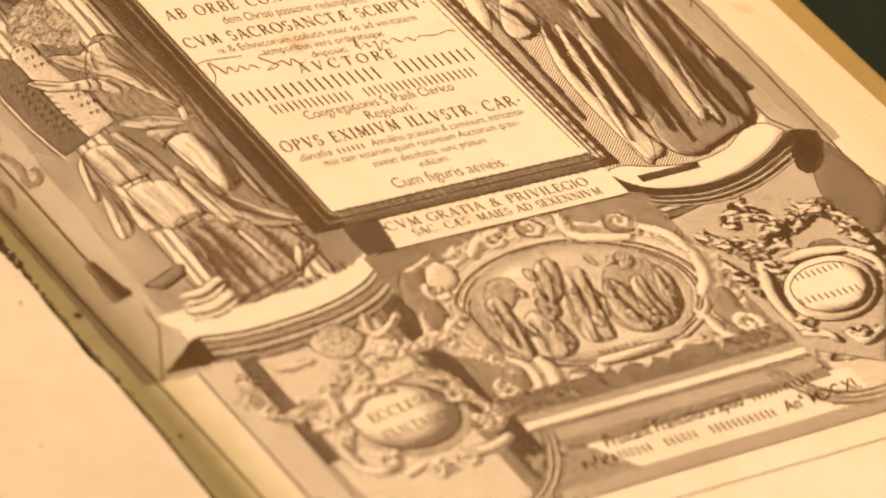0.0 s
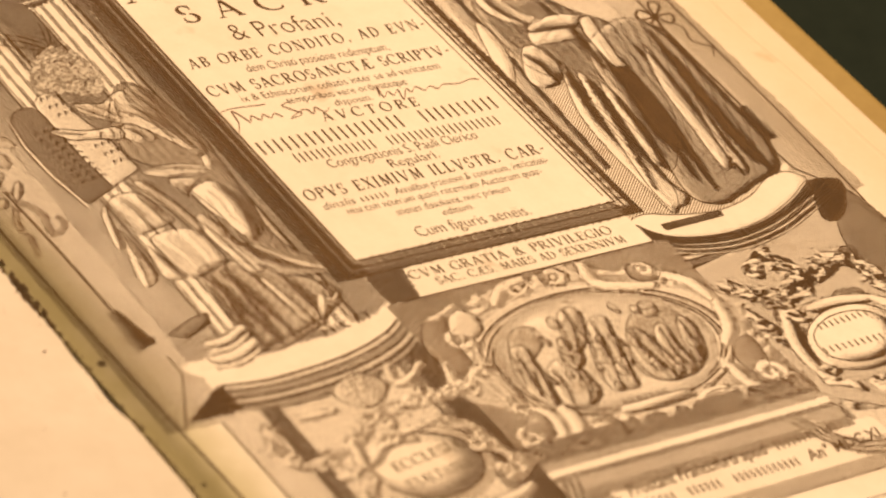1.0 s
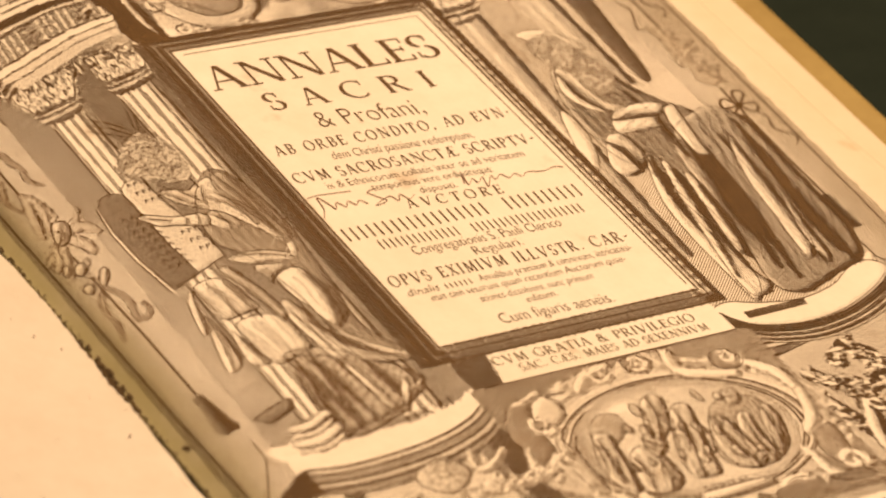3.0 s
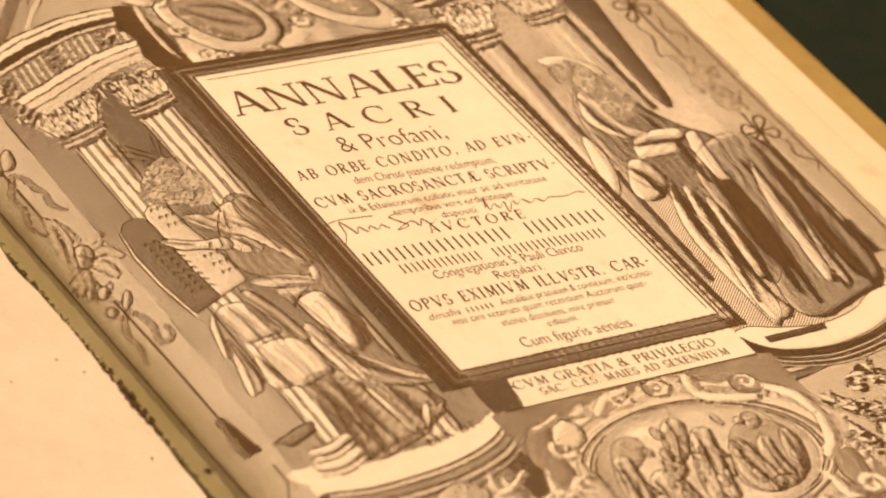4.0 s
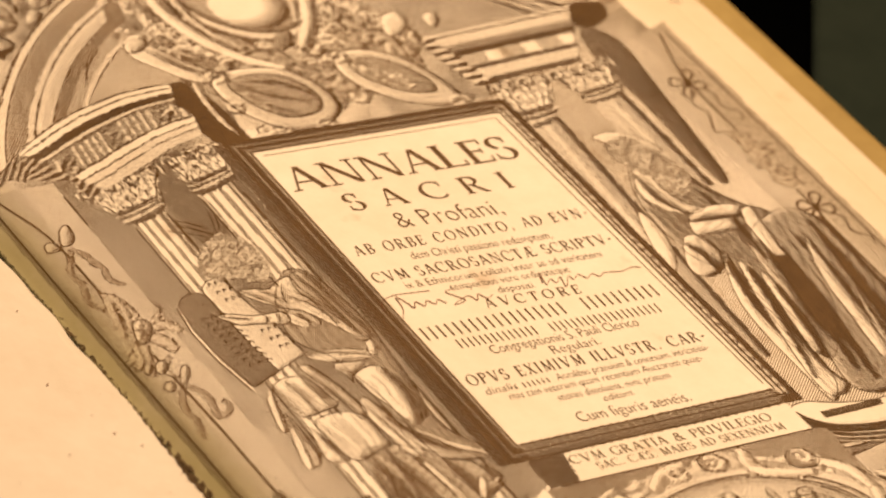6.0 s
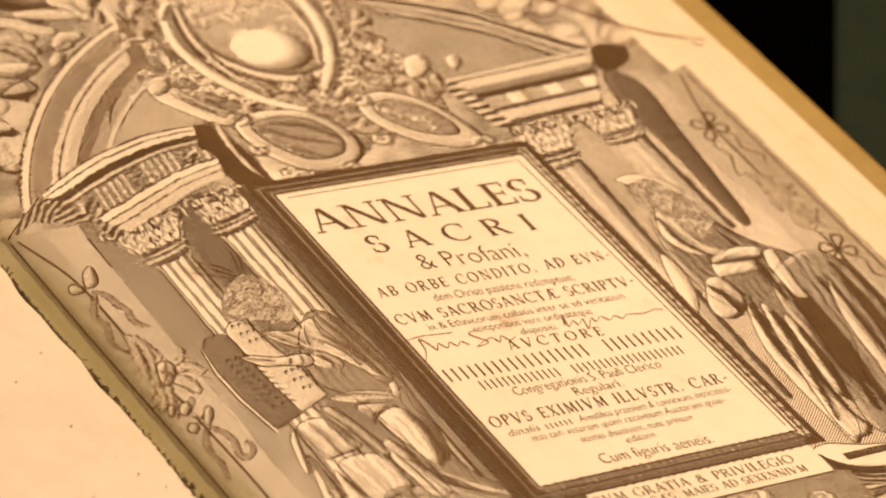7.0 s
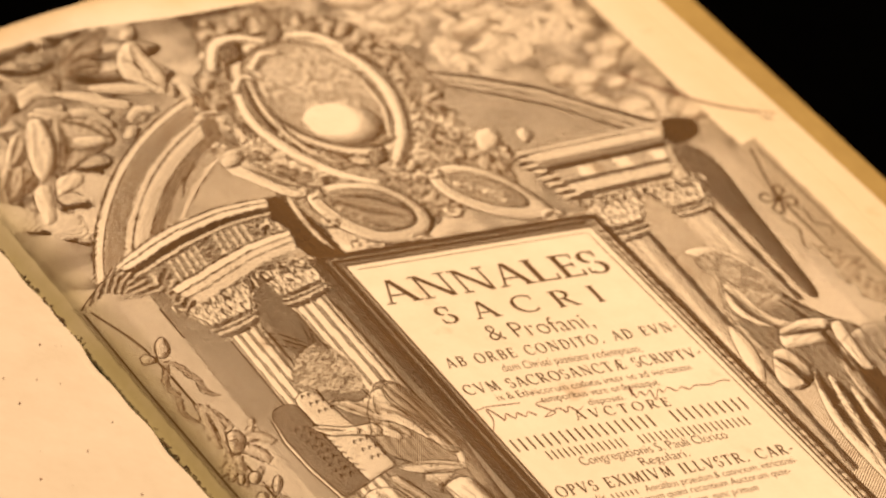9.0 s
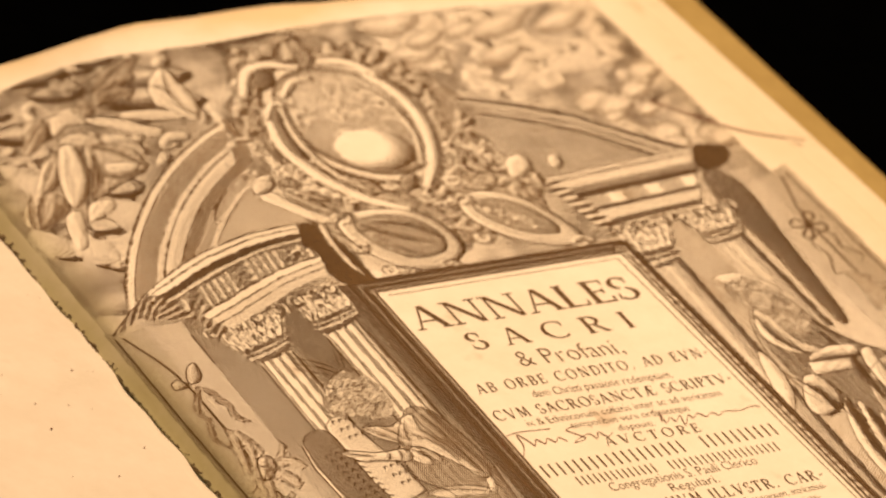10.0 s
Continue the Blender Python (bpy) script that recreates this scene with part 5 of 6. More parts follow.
def rolled_frame():
    """Scrolls, hollows and tongues of the rolled frame round the lower oval."""
    roll = motif("printed_rolled_frame", "engraved rolled frame of scrolls and tongues", ang=35, pitch=0.56)
    for pts in ([(-39.3, -241.4), (-35.8, -246.6), (-38.7, -255.0), (-45.3, -255.4), (-47.2, -249.4)], [(18.3, -253.4), (24.8, -252.3), (29.4, -255.5), (24.2, -263.2), (17.1, -263.5), (15.1, -259.0)], [(42.0, -236.1), (51.4, -233.4), (50.0, -243.9), (47.8, -249.4), (40.7, -252.1), (38.9, -243.5)], [(-24.8, -251.8), (-17.3, -251.7), (-14.6, -256.6), (-19.5, -261.7), (-26.2, -259.3)], [(32.2, -193.0), (40.4, -192.6), (43.2, -199.5), (38.3, -202.9), (31.0, -200.6)], [(1.6, -187.6), (8.2, -186.2), (12.4, -191.1), (8.0, -195.5), (1.8, -193.5)], [(-44.8, -192.7), (-38.0, -194.9), (-43.3, -207.2), (-42.8, -218.4), (-48.4, -223.4), (-53.0, -215.0), (-54.2, -206.3)]):
        shape(roll, pts, 0.68, 0.2)
    shape(roll, [(-34.6, -193.2), (-28.5, -198.0), (-30.2, -205.9), (-38.2, -209.4), (-43.2, -203.3)], 0.14, 0.5)
    shape(roll, [(-39.8, -211.1), (-36.9, -220.4), (-37.2, -234.0), (-38.5, -241.7), (-42.9, -236.1), (-44.3, -223.4)], 0.34, 0.4)
    for pts, w in (([(-20.0, -195.7), (-13.2, -190.1), (-4.2, -188.1)], 1.8), ([(18.6, -188.7), (17.8, -197.2), (26.0, -201.3), (35.4, -203.8)], 2.2), ([(42.3, -200.7), (48.7, -207.2), (50.5, -218.0)], 2.4), ([(50.5, -218.0), (46.9, -228.5), (40.6, -235.0)], 2.2), ([(-43.5, -240.0), (-35.1, -244.2), (-36.3, -254.5), (-44.6, -258.8), (-50.6, -255.6)], 1.8), ([(-12.4, -252.8), (-13.2, -262.5), (-4.9, -257.2)], 2.0), ([(-2.1, -256.3), (-1.9, -264.0), (6.5, -257.6)], 1.8), ([(6.7, -257.1), (9.9, -264.3), (17.6, -264.2)], 2.0), ([(34.4, -242.9), (36.1, -255.0), (46.6, -257.4)], 2.0), ([(-29.2, -244.8), (-29.0, -250.3), (-32.1, -257.3)], 2.6), ([(-52.1, -215.3), (-54.9, -225.3), (-50.6, -229.4)], 1.4), ([(-43.9, -195.8), (-38.8, -194.6), (-33.0, -192.3)], 1.0), ([(11.9, -258.9), (18.7, -253.0), (26.9, -252.4)], 1.5)):
        proud(roll, pts, w * 1.3, w, False, 0.05, 0.62, 0.45)
    for (cu, cv), r, s in zip([(-41.0, -206.3), (-9.2, -191.4), (6.6, -189.8), (-46.2, -252.4), (-22.1, -256.7), (25.4, -255.8), (46.0, -251.6), (37.3, -196.7)], (4.4, 3.6, 4.0, 4.4, 4.6, 3.6, 5.2, 3.6), (1, 1, -1, -1, 1, -1, -1, 1)):
        proud(roll, spiral(cu, cv, r, 1.4, cu, s), r * 0.22, r * 0.36, False, 0.05, 0.65, 0.5)
    garland(roll, [(-42.1, -235.0), (-41.9, -240.5), (-40.0, -245.2)], 10, 2.6, 81)
    garland(roll, [(19.6, -257.5), (23.1, -257.3), (23.1, -260.0)], 8, 2.2, 82)


def right_pedestal():
    """Shelf under the far statue, and the pedestal with its oval boss."""
    ped = motif("printed_pedestal", "engraved pedestal with a garlanded oval medallion", ang=-3, pitch=0.7)
    shape(ped, [(48.7, -202.7), (72.0, -198.2), (100.7, -191.9), (131.0, -186.3), (139.0, -210.1), (78.0, -281.6), (52.5, -265.6), (49.6, -249.4), (51.8, -227.2)], 0.20, 0.2, 0.3, 3, True)
    for pts, tone in (([(130.6, -182.3), (136.4, -187.3), (136.9, -212.5), (120.5, -231.8), (111.5, -222.8), (114.1, -202.3)], 0.52), ([(91.4, -225.4), (103.7, -226.4), (101.6, -234.6), (87.4, -234.5)], 0.5), ([(67.0, -226.3), (75.4, -226.1), (68.8, -232.8), (63.3, -232.4)], 0.5), ([(69.7, -236.0), (71.5, -239.5), (63.2, -251.1), (61.4, -247.7)], 0.5), ([(110.0, -207.1), (116.8, -209.3), (109.7, -219.2), (104.0, -215.9)], 0.55)):
        shape(ped, pts, tone, 0.1)
    wreath = motif("printed_wreath", "engraved scrolled and garlanded medallion frame", ang=-20, pitch=0.56)
    garland(wreath, [(58.8, -211.9), (66.2, -220.2), (75.4, -223.2), (86.8, -217.9)], 40, 4.0, 83)
    garland(wreath, [(79.4, -203.5), (85.0, -208.4), (84.9, -217.3)], 22, 4.2, 84)
    garland(wreath, [(92.5, -216.8), (106.0, -212.0), (111.6, -219.8), (113.0, -235.4)], 40, 4.4, 85)
    garland(wreath, [(55.1, -222.4), (58.7, -232.4), (60.5, -241.6)], 18, 3.4, 86)
    for pts, w in (([(68.9, -229.9), (62.3, -245.1), (61.3, -260.4)], 2.4), ([(60.4, -261.5), (67.6, -264.0), (69.4, -267.4)], 1.6), ([(74.9, -266.4), (78.5, -270.5), (87.7, -267.9)], 1.8), ([(79.1, -230.3), (91.3, -229.8), (103.6, -232.3)], 2.0), ([(103.6, -232.3), (109.1, -240.1), (106.6, -248.1)], 2.0)):
        proud(wreath, pts, w * 1.4, w, False, 0.05, 0.6, 0.45)
    shape(wreath, [(67.8, -240.6), (82.0, -232.4), (98.2, -232.9), (106.2, -242.1), (101.3, -253.7), (88.8, -261.1), (74.6, -261.2), (64.1, -254.3)], 0.10, 0.5, 0.35, 6)
    medal = motif("printed_medallion", "engraved plain oval boss with lettering", ang=0, pitch=0.56)
    shape(medal, [(70.4, -241.4), (82.0, -235.3), (95.9, -235.7), (102.3, -243.8), (97.9, -252.6), (87.9, -258.0), (76.7, -257.3), (68.7, -251.5)], 0.05, 0.7, 0.35, 8)
    for (cu, cv), r, s in zip([(65.5, -257.6), (80.0, -265.9), (72.5, -231.1), (72.8, -208.9)], (3.6, 3.0, 3.4, 3.4), (1, -1, 1, -1)):
        proud(wreath, spiral(cu, cv, r, 1.3, cu, s), 0.8, 1.3, False, 0.05, 0.65, 0.5)
    shelf = motif("printed_shelf", "engraved curved pedestal shelf with stepped mouldings", ang=-5, pitch=0.56)
    for k, tone in enumerate((0.16, 0.5, 0.10, 0.42, 0.14, 0.5)):
        d = 24 - 7 * k
        shape(shelf, [(u0, v0 - 1.15 * (4 - k)) for u0, v0 in [(49.2, -176.5), (52.4, -182.9), (59.8, -188.3), (77.1, -191.6), (96.0, -188.9), (113.1, -182.0), (122.8, -175.5), (134.4, -177.7), (120.2, -182.9), (98.4, -191.8), (76.7, -195.1), (58.5, -191.5), (48.3, -185.3)]], tone, 0.1, 0.25, 2)
    shape(shelf, [(48.1, -174.3), (56.7, -172.7), (65.4, -176.6), (81.7, -179.8), (98.8, -176.4), (108.7, -169.9), (119.1, -167.7), (124.5, -173.5), (122.0, -176.5), (112.1, -182.3), (95.8, -188.5), (77.7, -190.9), (60.4, -187.6), (52.4, -182.0)], 0.05, 0.15, 0.3, 3)
    shape(shelf, [(123.5, -174.4), (137.6, -177.4), (126.8, -192.2), (118.1, -197.3), (114.7, -193.2), (120.6, -182.4)], 0.58, 0.2)
    shape(shelf, [(58.6, -179.4), (82.5, -179.4), (82.4, -181.9), (58.6, -182.4)], 0.5, 0.1, 0.25, 2, True)


def left_order(u, v):
    """Curved entablature and broken arch on the near side of the lettering."""
    flip = False
    # entablature: stacked mouldings that recede in the drawing
    ent = motif("printed_entablature", "engraved entablature with triglyphs and stepped mouldings", ang=17 if not flip else -7, pitch=0.56)
    ct = smooth_path([(-153, 0), (-131, 20), (-116, 30), (-102, 37), (-89, 41), (-76, 44), (-56, 45)], 8)
    dep = np.interp(u, ct[:, 0], ct[:, 1]) - v
    full = np.interp(u, [-153, -140, -131, -121, -103, -80, -57, -50], [1, 8, 24, 38, 40, 35.5, 30, 29])
    m = (u > -153) & (u < -56 - 0.12 * np.maximum(dep - 4, 0)) & (dep > 0) & (dep < full) & ((dep < 0.66 * full) | (u > -124 + 0.15 * dep))
    dep = dep / np.where(u > -131, full, 36.0)
    bands = [(0.02, 0.45), (0.08, 0.03), (0.10, 0.5), (0.18, 0.06), (0.28, 0.62), (0.32, 0.08), (0.35, 0.55), (0.65, 0.36), (0.67, 0.6), (0.76, 0.04), (0.78, 0.5), (0.86, 0.07), (0.88, 0.5), (1.0, 0.10)]
    tone = np.full(u.shape, 0.3)
    lo = 0
    for hi, k in bands:
        tone = np.where((dep >= lo) & (dep < hi), k, tone)
        lo = hi
    fr = (dep > 0.35) & (dep < 0.65)
    tone = np.where(fr & (np.sin(u * 1.9 + 8 * dep) > -0.1), 0.06, tone)
    rose = fr & (np.abs((u + 152) % 24 - 12) < 3.4)
    tone = np.where(rose, np.clip(relief(leafy(u, v, 2.4, 2), 0.4, 0.5), 0, 0.9), tone)
    tone = np.where(u < -131 + 20 * dep, np.where(np.sin(dep * 60 + u * 0.8) > 0.2, 0.2, 0.62), tone)
    paint(ent, m, np.clip(tone, 0, 0.95))
    dk = inside(u, v, [(-56, 45), (-50, 44), (-47, 30), (-46, 7), (-56, 2), (-61, 15), (-58, 25), (-61, 33)])
    paint(ent, dk, 0.8 + 0.1 * np.sin(u * 1.5))
    line(ent, ct, 0.5, flip)

    # broken arch over the entablature
    arch = motif("printed_arch", "engraved broken segmental pediment with carved mouldings", ang=50 if not flip else -50, pitch=0.85)
    cu, cv = 27, -50
    r1 = np.hypot(u - cu, v - cv)
    rise = np.interp(u, ct[:, 0], ct[:, 1])
    m = (r1 < 179.5) & (u < -49 + 0.5 * np.minimum(0, v - 112)) & (v > rise) & (u > -152) & (v > 0) & (u < -52)
    m |= (r1 < 179.5) & (u < -52) & (v > rise) & (v < 84) & (u > -140)
    prof = [(179.5, 0.6), (178.6, 0.04), (176, 0.5), (174.8, 0.66), (168.5, 0.12), (166.5, 0.5), (165.5, 0.1), (163.5, 0.25), (160, 0.8), (155.5, 0.45), (151, 0.12), (149, 0.34)]
    tone = np.full(u.shape, 0.30)
    for r, k in prof:
        tone = np.where(r1 < r, k, tone)
    tone = np.where(r1 < 149, 0.32 + 0.12 * cloudy(u, v, 12), tone)
    ang_pos = np.arctan2(v - cv, u - cu)
    tone = tone + np.where((r1 > 168.5) & (r1 < 174.8), 0.22 * np.sin(ang_pos * 430), 0) + np.where((r1 > 151) & (r1 < 155.5), 0.22 * np.sin(ang_pos * 380), 0)
    paint(arch, m, np.clip(0.06 + tone, 0.03, 0.9))
    for r in (179.3, 176, 166, 160, 149):
        a = np.linspace(1.95, 2.75, 40)
        pts = np.stack([cu + r * np.cos(a), cv + r * np.sin(a)], -1)
        pts = pts[(pts[:, 0] < -52) & (pts[:, 1] > np.interp(pts[:, 0], ct[:, 0], ct[:, 1]))]
        if len(pts) > 2:
            line(arch, pts, 0.5, flip)
    line(arch, smooth_path([(-86, 52), (-80, 62), (-70, 71)], 5), 1.0, flip, True)
    lobe(arch, spiral(-62, 66, 6, 0.8, 2.0), 2.0, 1.0, flip, 0.4, 0.9)
    blk = inside(u, v, [(-50, 113), (-44, 104), (-50, 93), (-52, 86), (-62, 72), (-60, 84), (-56, 93), (-52, 98)])
    paint(arch, blk, 0.85)


RIM = [(-123, -202), (-106, -204), (-80, -202), (-62, -197), (-52, -191), (-47, -186)]
SIDES = ((GU, GV, False), (MU, MV, True))
for u, v, flip in SIDES:
    # wall strip with a hanging garland
    strip = motif("printed_pilaster", "engraved pilaster strip with a tasselled hanging garland", ang=3 if not flip else -3, pitch=0.85)
    left = -150 - 0.03 * (v + 200)
    m = (u > left) & (u < -126) & (v < 2) & (v > -216)
    paint(strip, m & (PLATE | (u < -140)), np.clip(0.21 + 0.06 * (u < -139) + 0.1 * (cloudy(u, v, 30) - 0.5), 0, 1))
    line(strip, [(-126.5, -6), (-124, -176)], 0.5, flip)
    line(strip, [(-153, -2), (-152, -50), (-147.5, -170), (-143, -240), (-141.5, -285)], 0.7, flip)
    line(strip, smooth_path([(-150, -2), (-142, -26), (-140, -58), (-139, -95), (-137, -130), (-136, -162)]), 0.9, flip)
    for cu, cv, r in ((-140, -31, 6.5), (-139, -110, 6.5)) if flip else ():
        for k in range(4):
            a = 0.7 + k * 1.57
            loop = [(cu, cv), (cu + r * math.cos(a - 0.4), cv + r * math.sin(a - 0.4)), (cu + 1.25 * r * math.cos(a), cv + 1.25 * r * math.sin(a)), (cu + r * math.cos(a + 0.4), cv + r * math.sin(a + 0.4)), (cu, cv)]
            line(strip, smooth_path(loop, 5), 1.0, flip)
        for sx, n in ((-1, 0), (1, 2)):
            tail = [(cu + sx * 1, cv - 3), (cu + sx * 6, cv - 10), (cu + sx * 4, cv - 17), (cu + sx * 9, cv - 24 - n), (cu + sx * 6, cv - 28)]
            line(strip, smooth_path(tail, 5), 0.8, flip, True)
    blossom = motif("printed_garland", "engraved bunch of flowers and leaves", ang=40, pitch=0.56)
    for k in range(26 if flip else 0):
        cu, cv = -139 + rng.uniform(-4, 4), -62 - k * 1.35
        a = rng.uniform(0, 6.28)
        L = rng.uniform(5, 10) * (1 - 0.35 * abs(k - 13) / 13)
        lobe(blossom, [(cu, cv), (cu + 0.5 * L * math.cos(a), cv + 0.5 * L * math.sin(a)), (cu + L * math.cos(a + 0.4), cv + L * math.sin(a + 0.4))], 2.4, 1.0, flip, 0.48, 0.95, 0.5)
    tassel = motif("printed_tassel", "engraved hanging tassel", ang=85, pitch=0.56)
    m = inside(u, v, [(-138, -163), (-134.5, -162), (-130.5, -179), (-139, -182)])
    paint(tassel, m, np.clip(0.35 + 0.08 * (u + 138), 0.2, 0.95))

    # niche behind the figure
    niche = motif("printed_niche", "engraved shadowed niche between columns", ang=-45 if not flip else 40, pitch=0.85)
    paint(niche, (u >= -126) & (u < -52) & (v < 8) & (v > -198), np.clip(0.27 + 0.1 * fade(-110, -20, v) + 0.16 * (cloudy(u, v, 18) - 0.5) + 0.10 * (u > -94), 0, 1))

    # columns with leaf capitals
    for x0, x1, vt in () if flip else ((-111.5, -96.5, -25), (-81, -65, -16)):
        col = motif("printed_column", "engraved fluted column with a leafy capital", ang=88, pitch=0.56)
        cu, r = (x0 + x1) / 2, (x1 - x0) / 2
        m = (u > x0) & (u < x1) & (v < vt + 4) & (v > -190)
        d = (u - cu) / r
        paint(col, m, np.clip(0.03 + 0.34 * np.maximum(d, -0.3) ** 3 + 0.30 * (np.sin(np.arcsin(np.clip(d, -1, 1)) * 11) > 0.35) + 0.1 * (np.abs(d) > 0.9), 0.03, 0.9))
        line(col, [(x0, vt - 4), (x0, -188)], 0.5, flip)
        line(col, [(x1, vt - 4), (x1, -188)], 0.6, flip)
        if x0 < -100:
            leafy_capital(col, (-121, -5.6), (-86.5, 2.5), (-95, -15.6), (-114, -21.5), 70)
        else:
            leafy_capital(col, (-81.5, 4.3), (-55.7, 10.1), (-62.5, -6.5), (-81, -12), 73)

    if flip:
        niche_right = niche
        right_order()
    else:
        left_order(u, v)

    # billowing clouds and a flowing drapery over the pediment, plain forms
    puff = motif("printed_clouds", "engraved billowing clouds behind the pediment", ang=-60 if not flip else 50, pitch=0.56)
    for k in range(16):
        cu, cv, r = -130 + rng.uniform(-16, 24), 30 + k * 3.5 + rng.uniform(-6, 6), rng.uniform(5, 10)
        rr = ellipse_r(u, v, cu, cv, r, r * 0.75)
        free = (rr < 1) & (OWNER == sky)
        paint(puff, free, np.clip(0.10 + 0.45 * rr ** 2 + 0.3 * (v < cv - 0.3 * r) + 0.12 * np.sin(rr * 22), 0.05, 0.85))
    puff_left = puff if not flip else puff_left
    for k in range(14):
        cu, cv, r = rng.uniform(-140, -50), rng.uniform(118, 164), rng.uniform(5, 11)
        rr = ellipse_r(u, v, cu, cv, r * 1.4, r * 0.7)
        paint(puff, (rr < 1) & (OWNER == sky), np.clip(0.08 + 0.4 * rr ** 2 + 0.25 * (v < cv), 0.05, 0.7))
    airy = (OWNER == sky) & (u < -42) & (v > 92) & (v < 165)
    raise_leaves(airy, 30 if not flip else 70, 10.0, 31 + flip)
    carve(puff, airy & (HEIGHT > 0.3), 0.24, 0.15 if flip else 0.22, 0.12, 0.12, 0.3 * folds(v, u, 0.3, 5, 3))
    # curved shelf under the figure
    shelf = motif("printed_shelf", "engraved curved pedestal shelf with stepped mouldings", ang=12 if not flip else -5, pitch=0.56)
    rim = smooth_path(RIM, 8)
    top_edge = np.interp(u, rim[:, 0], rim[:, 1])
    ledge = [(-131, -191), (-122, -203)] + [tuple(q) for q in rim] + [(-44, -181), (-52, -184), (-59, -188), (-80, -192), (-92, -192), (-115, -196), (-118, -189)]
    paint(shelf, inside(u, v, ledge), 0.03)
    depth = top_edge - v
    m = (depth > 0) & (depth < 11.5 - 3 * fade(-60, -46, u)) & (u > -143) & (u < -46) & (u > -124 - 1.5 * depth)
    tone = np.select([depth < 0.7, depth < 2.2, depth < 3, depth < 5.5, depth < 6.3, depth < 8, depth < 9], [0.6, 0.12, 0.6, 0.4, 0.7, 0.16, 0.62], 0.4)
    tone = np.where(u < -122, 0.72, tone)
    paint(shelf, m, tone)
    for dd in (0, 2.6, 6, 9, 11.5):
        line(shelf, np.stack([rim[:, 0] - 0.4 * dd * (rim[:, 0] < -115), rim[:, 1] - dd], -1), 0.5, flip)
    line(shelf, [(-131, -186), (-131, -194), (-143, -216)], 0.5, flip)

    # pedestal face with a small oval in a leafy frame
    ped = motif("printed_pedestal", "engraved pedestal with a garlanded oval medallion", ang=5 if not flip else -3, pitch=0.56)
    m = (u > -131) & (u < -50) & (depth > 10) & (v > -300) & ((OWNER == 0) | (OWNER == sky))
    tone = 0.42 + 0.18 * (u > -62) + 0.1 * (cloudy(u, v, 20) - 0.5)
    tone = np.where((u > -117) & (u < -66) & (depth > 13), 0.10, tone)
    tone = np.where(u < -117, 0.14, tone)
    tone = np.where((u > -117) & (u < -111) & (v > -262), 0.55, tone)
    paint(ped, m, tone)
    line(ped, [(-117, -216), (-115, -285)], 0.5, flip)
    line(ped, [(-131, -216), (-129, -285)], 0.5, flip)
    wreath = motif("printed_wreath", "engraved scrolled and garlanded medallion frame", ang=35 if not flip else -20, pitch=0.56)
    ox, oy = -83, -252
    rr = ellipse_r(u, v, ox, oy, 30, 33) + 0.22 * (cloudy(u, v, 9, 2, 40) - 0.5)
    m = (rr < 1) & (depth > 9) & (v < oy + 36)
    m |= (ellipse_r(u, v, -112, -230, 7, 20, 0.5) < 1) & (depth > 10)
    m |= (ellipse_r(u, v, -66, -215, 20, 11, 0.1) < 1) & (depth > 5)
    if flip:
        raise_leaves(m & (u < -48), 150, 6.0, 3)
        carve(wreath, m & (u < -48), 0.26, 0.34, 0.3, 0.35)
    for k in range(9 if flip else 0):
        a = k * 0.698 + 0.3
        lobe(wreath, spiral(ox + 25 * math.cos(a), oy + 23 * math.sin(a), 5.5, 1.2, a, 1 - 2 * (k % 2)), 1.2, 2.0, flip)
    ring = ellipse_r(u, v, ox, oy, 21, 17)
    paint(wreath, ring < 1, np.clip(0.05 + 0.42 * fade(0.5, 1.25, ellipse_r(u, v, ox - 5, oy + 4, 21, 17)), 0, 1))
    medal = motif("printed_medallion", "engraved plain oval boss with lettering", ang=0, pitch=0.56)
    paint(medal, ellipse_r(u, v, ox, oy, 17.5, 13.5) < 1, np.clip(0.03 + 0.40 * fade(0.6, 1.2, ellipse_r(u, v, ox - 4, oy + 3.5, 17.5, 13.5)), 0, 1))
    t = np.linspace(0, 6.3, 50)
    line(medal, np.stack([ox + 17.5 * np.cos(t), oy + 13.5 * np.sin(t)], -1), 0.5, flip)

left_statue()
hanging_garland()
right_pedestal()
right_statue()
flying_drapery()

# upper cartouche with the plain globe, and two shields
orn = motif("printed_cartouche", "engraved scrolled cartouche with garlands round a plain globe", ang=30, pitch=0.56)
rr = ellipse_r(GU, GV, 0, 104, 45, 57) + 0.28 * (cloudy(GU, GV, 13, 2, 60) - 0.5)
m = (rr < 1.0) & (GV < 163)
m |= (ellipse_r(GU, GV, -2, 52, 50, 34) + 0.2 * (cloudy(GU, GV, 9, 2, 3) - 0.5) < 1) & (GV > 6)
m &= (GV > 6)
raise_leaves(m, 300, 8.0, 11)
carve(orn, m, 0.50, 0.30, 0.3, 0.35)
for cu, cv, a, b, rim_w in ((-1, 102, 28, 37, 5.0),):
    rr = ellipse_r(GU, GV, cu, cv, a, b)
    k = rim_w / a
    paint(orn, (rr < 1 + k) & (GV > 5), np.where(rr > 1 + 0.6 * k, 0.66, np.where(rr > 1, 0.08, 0.35)))
    inner = np.clip(0.40 + 0.3 * (cloudy(GU, GV, 14, 3, cu) - 0.5) - 0.15 * (GV > cv + 10), 0.05, 0.8)
    paint(orn, (rr < 1) & (GV > 5), inner + 0.3 * fade(0.85, 1, rr))
    t = np.linspace(0, 6.3, 60)
    for f in (1.0, 1 + k):
        line(orn, np.stack([cu + a * f * np.cos(t), cv + b * f * np.sin(t)], -1), 0.6)
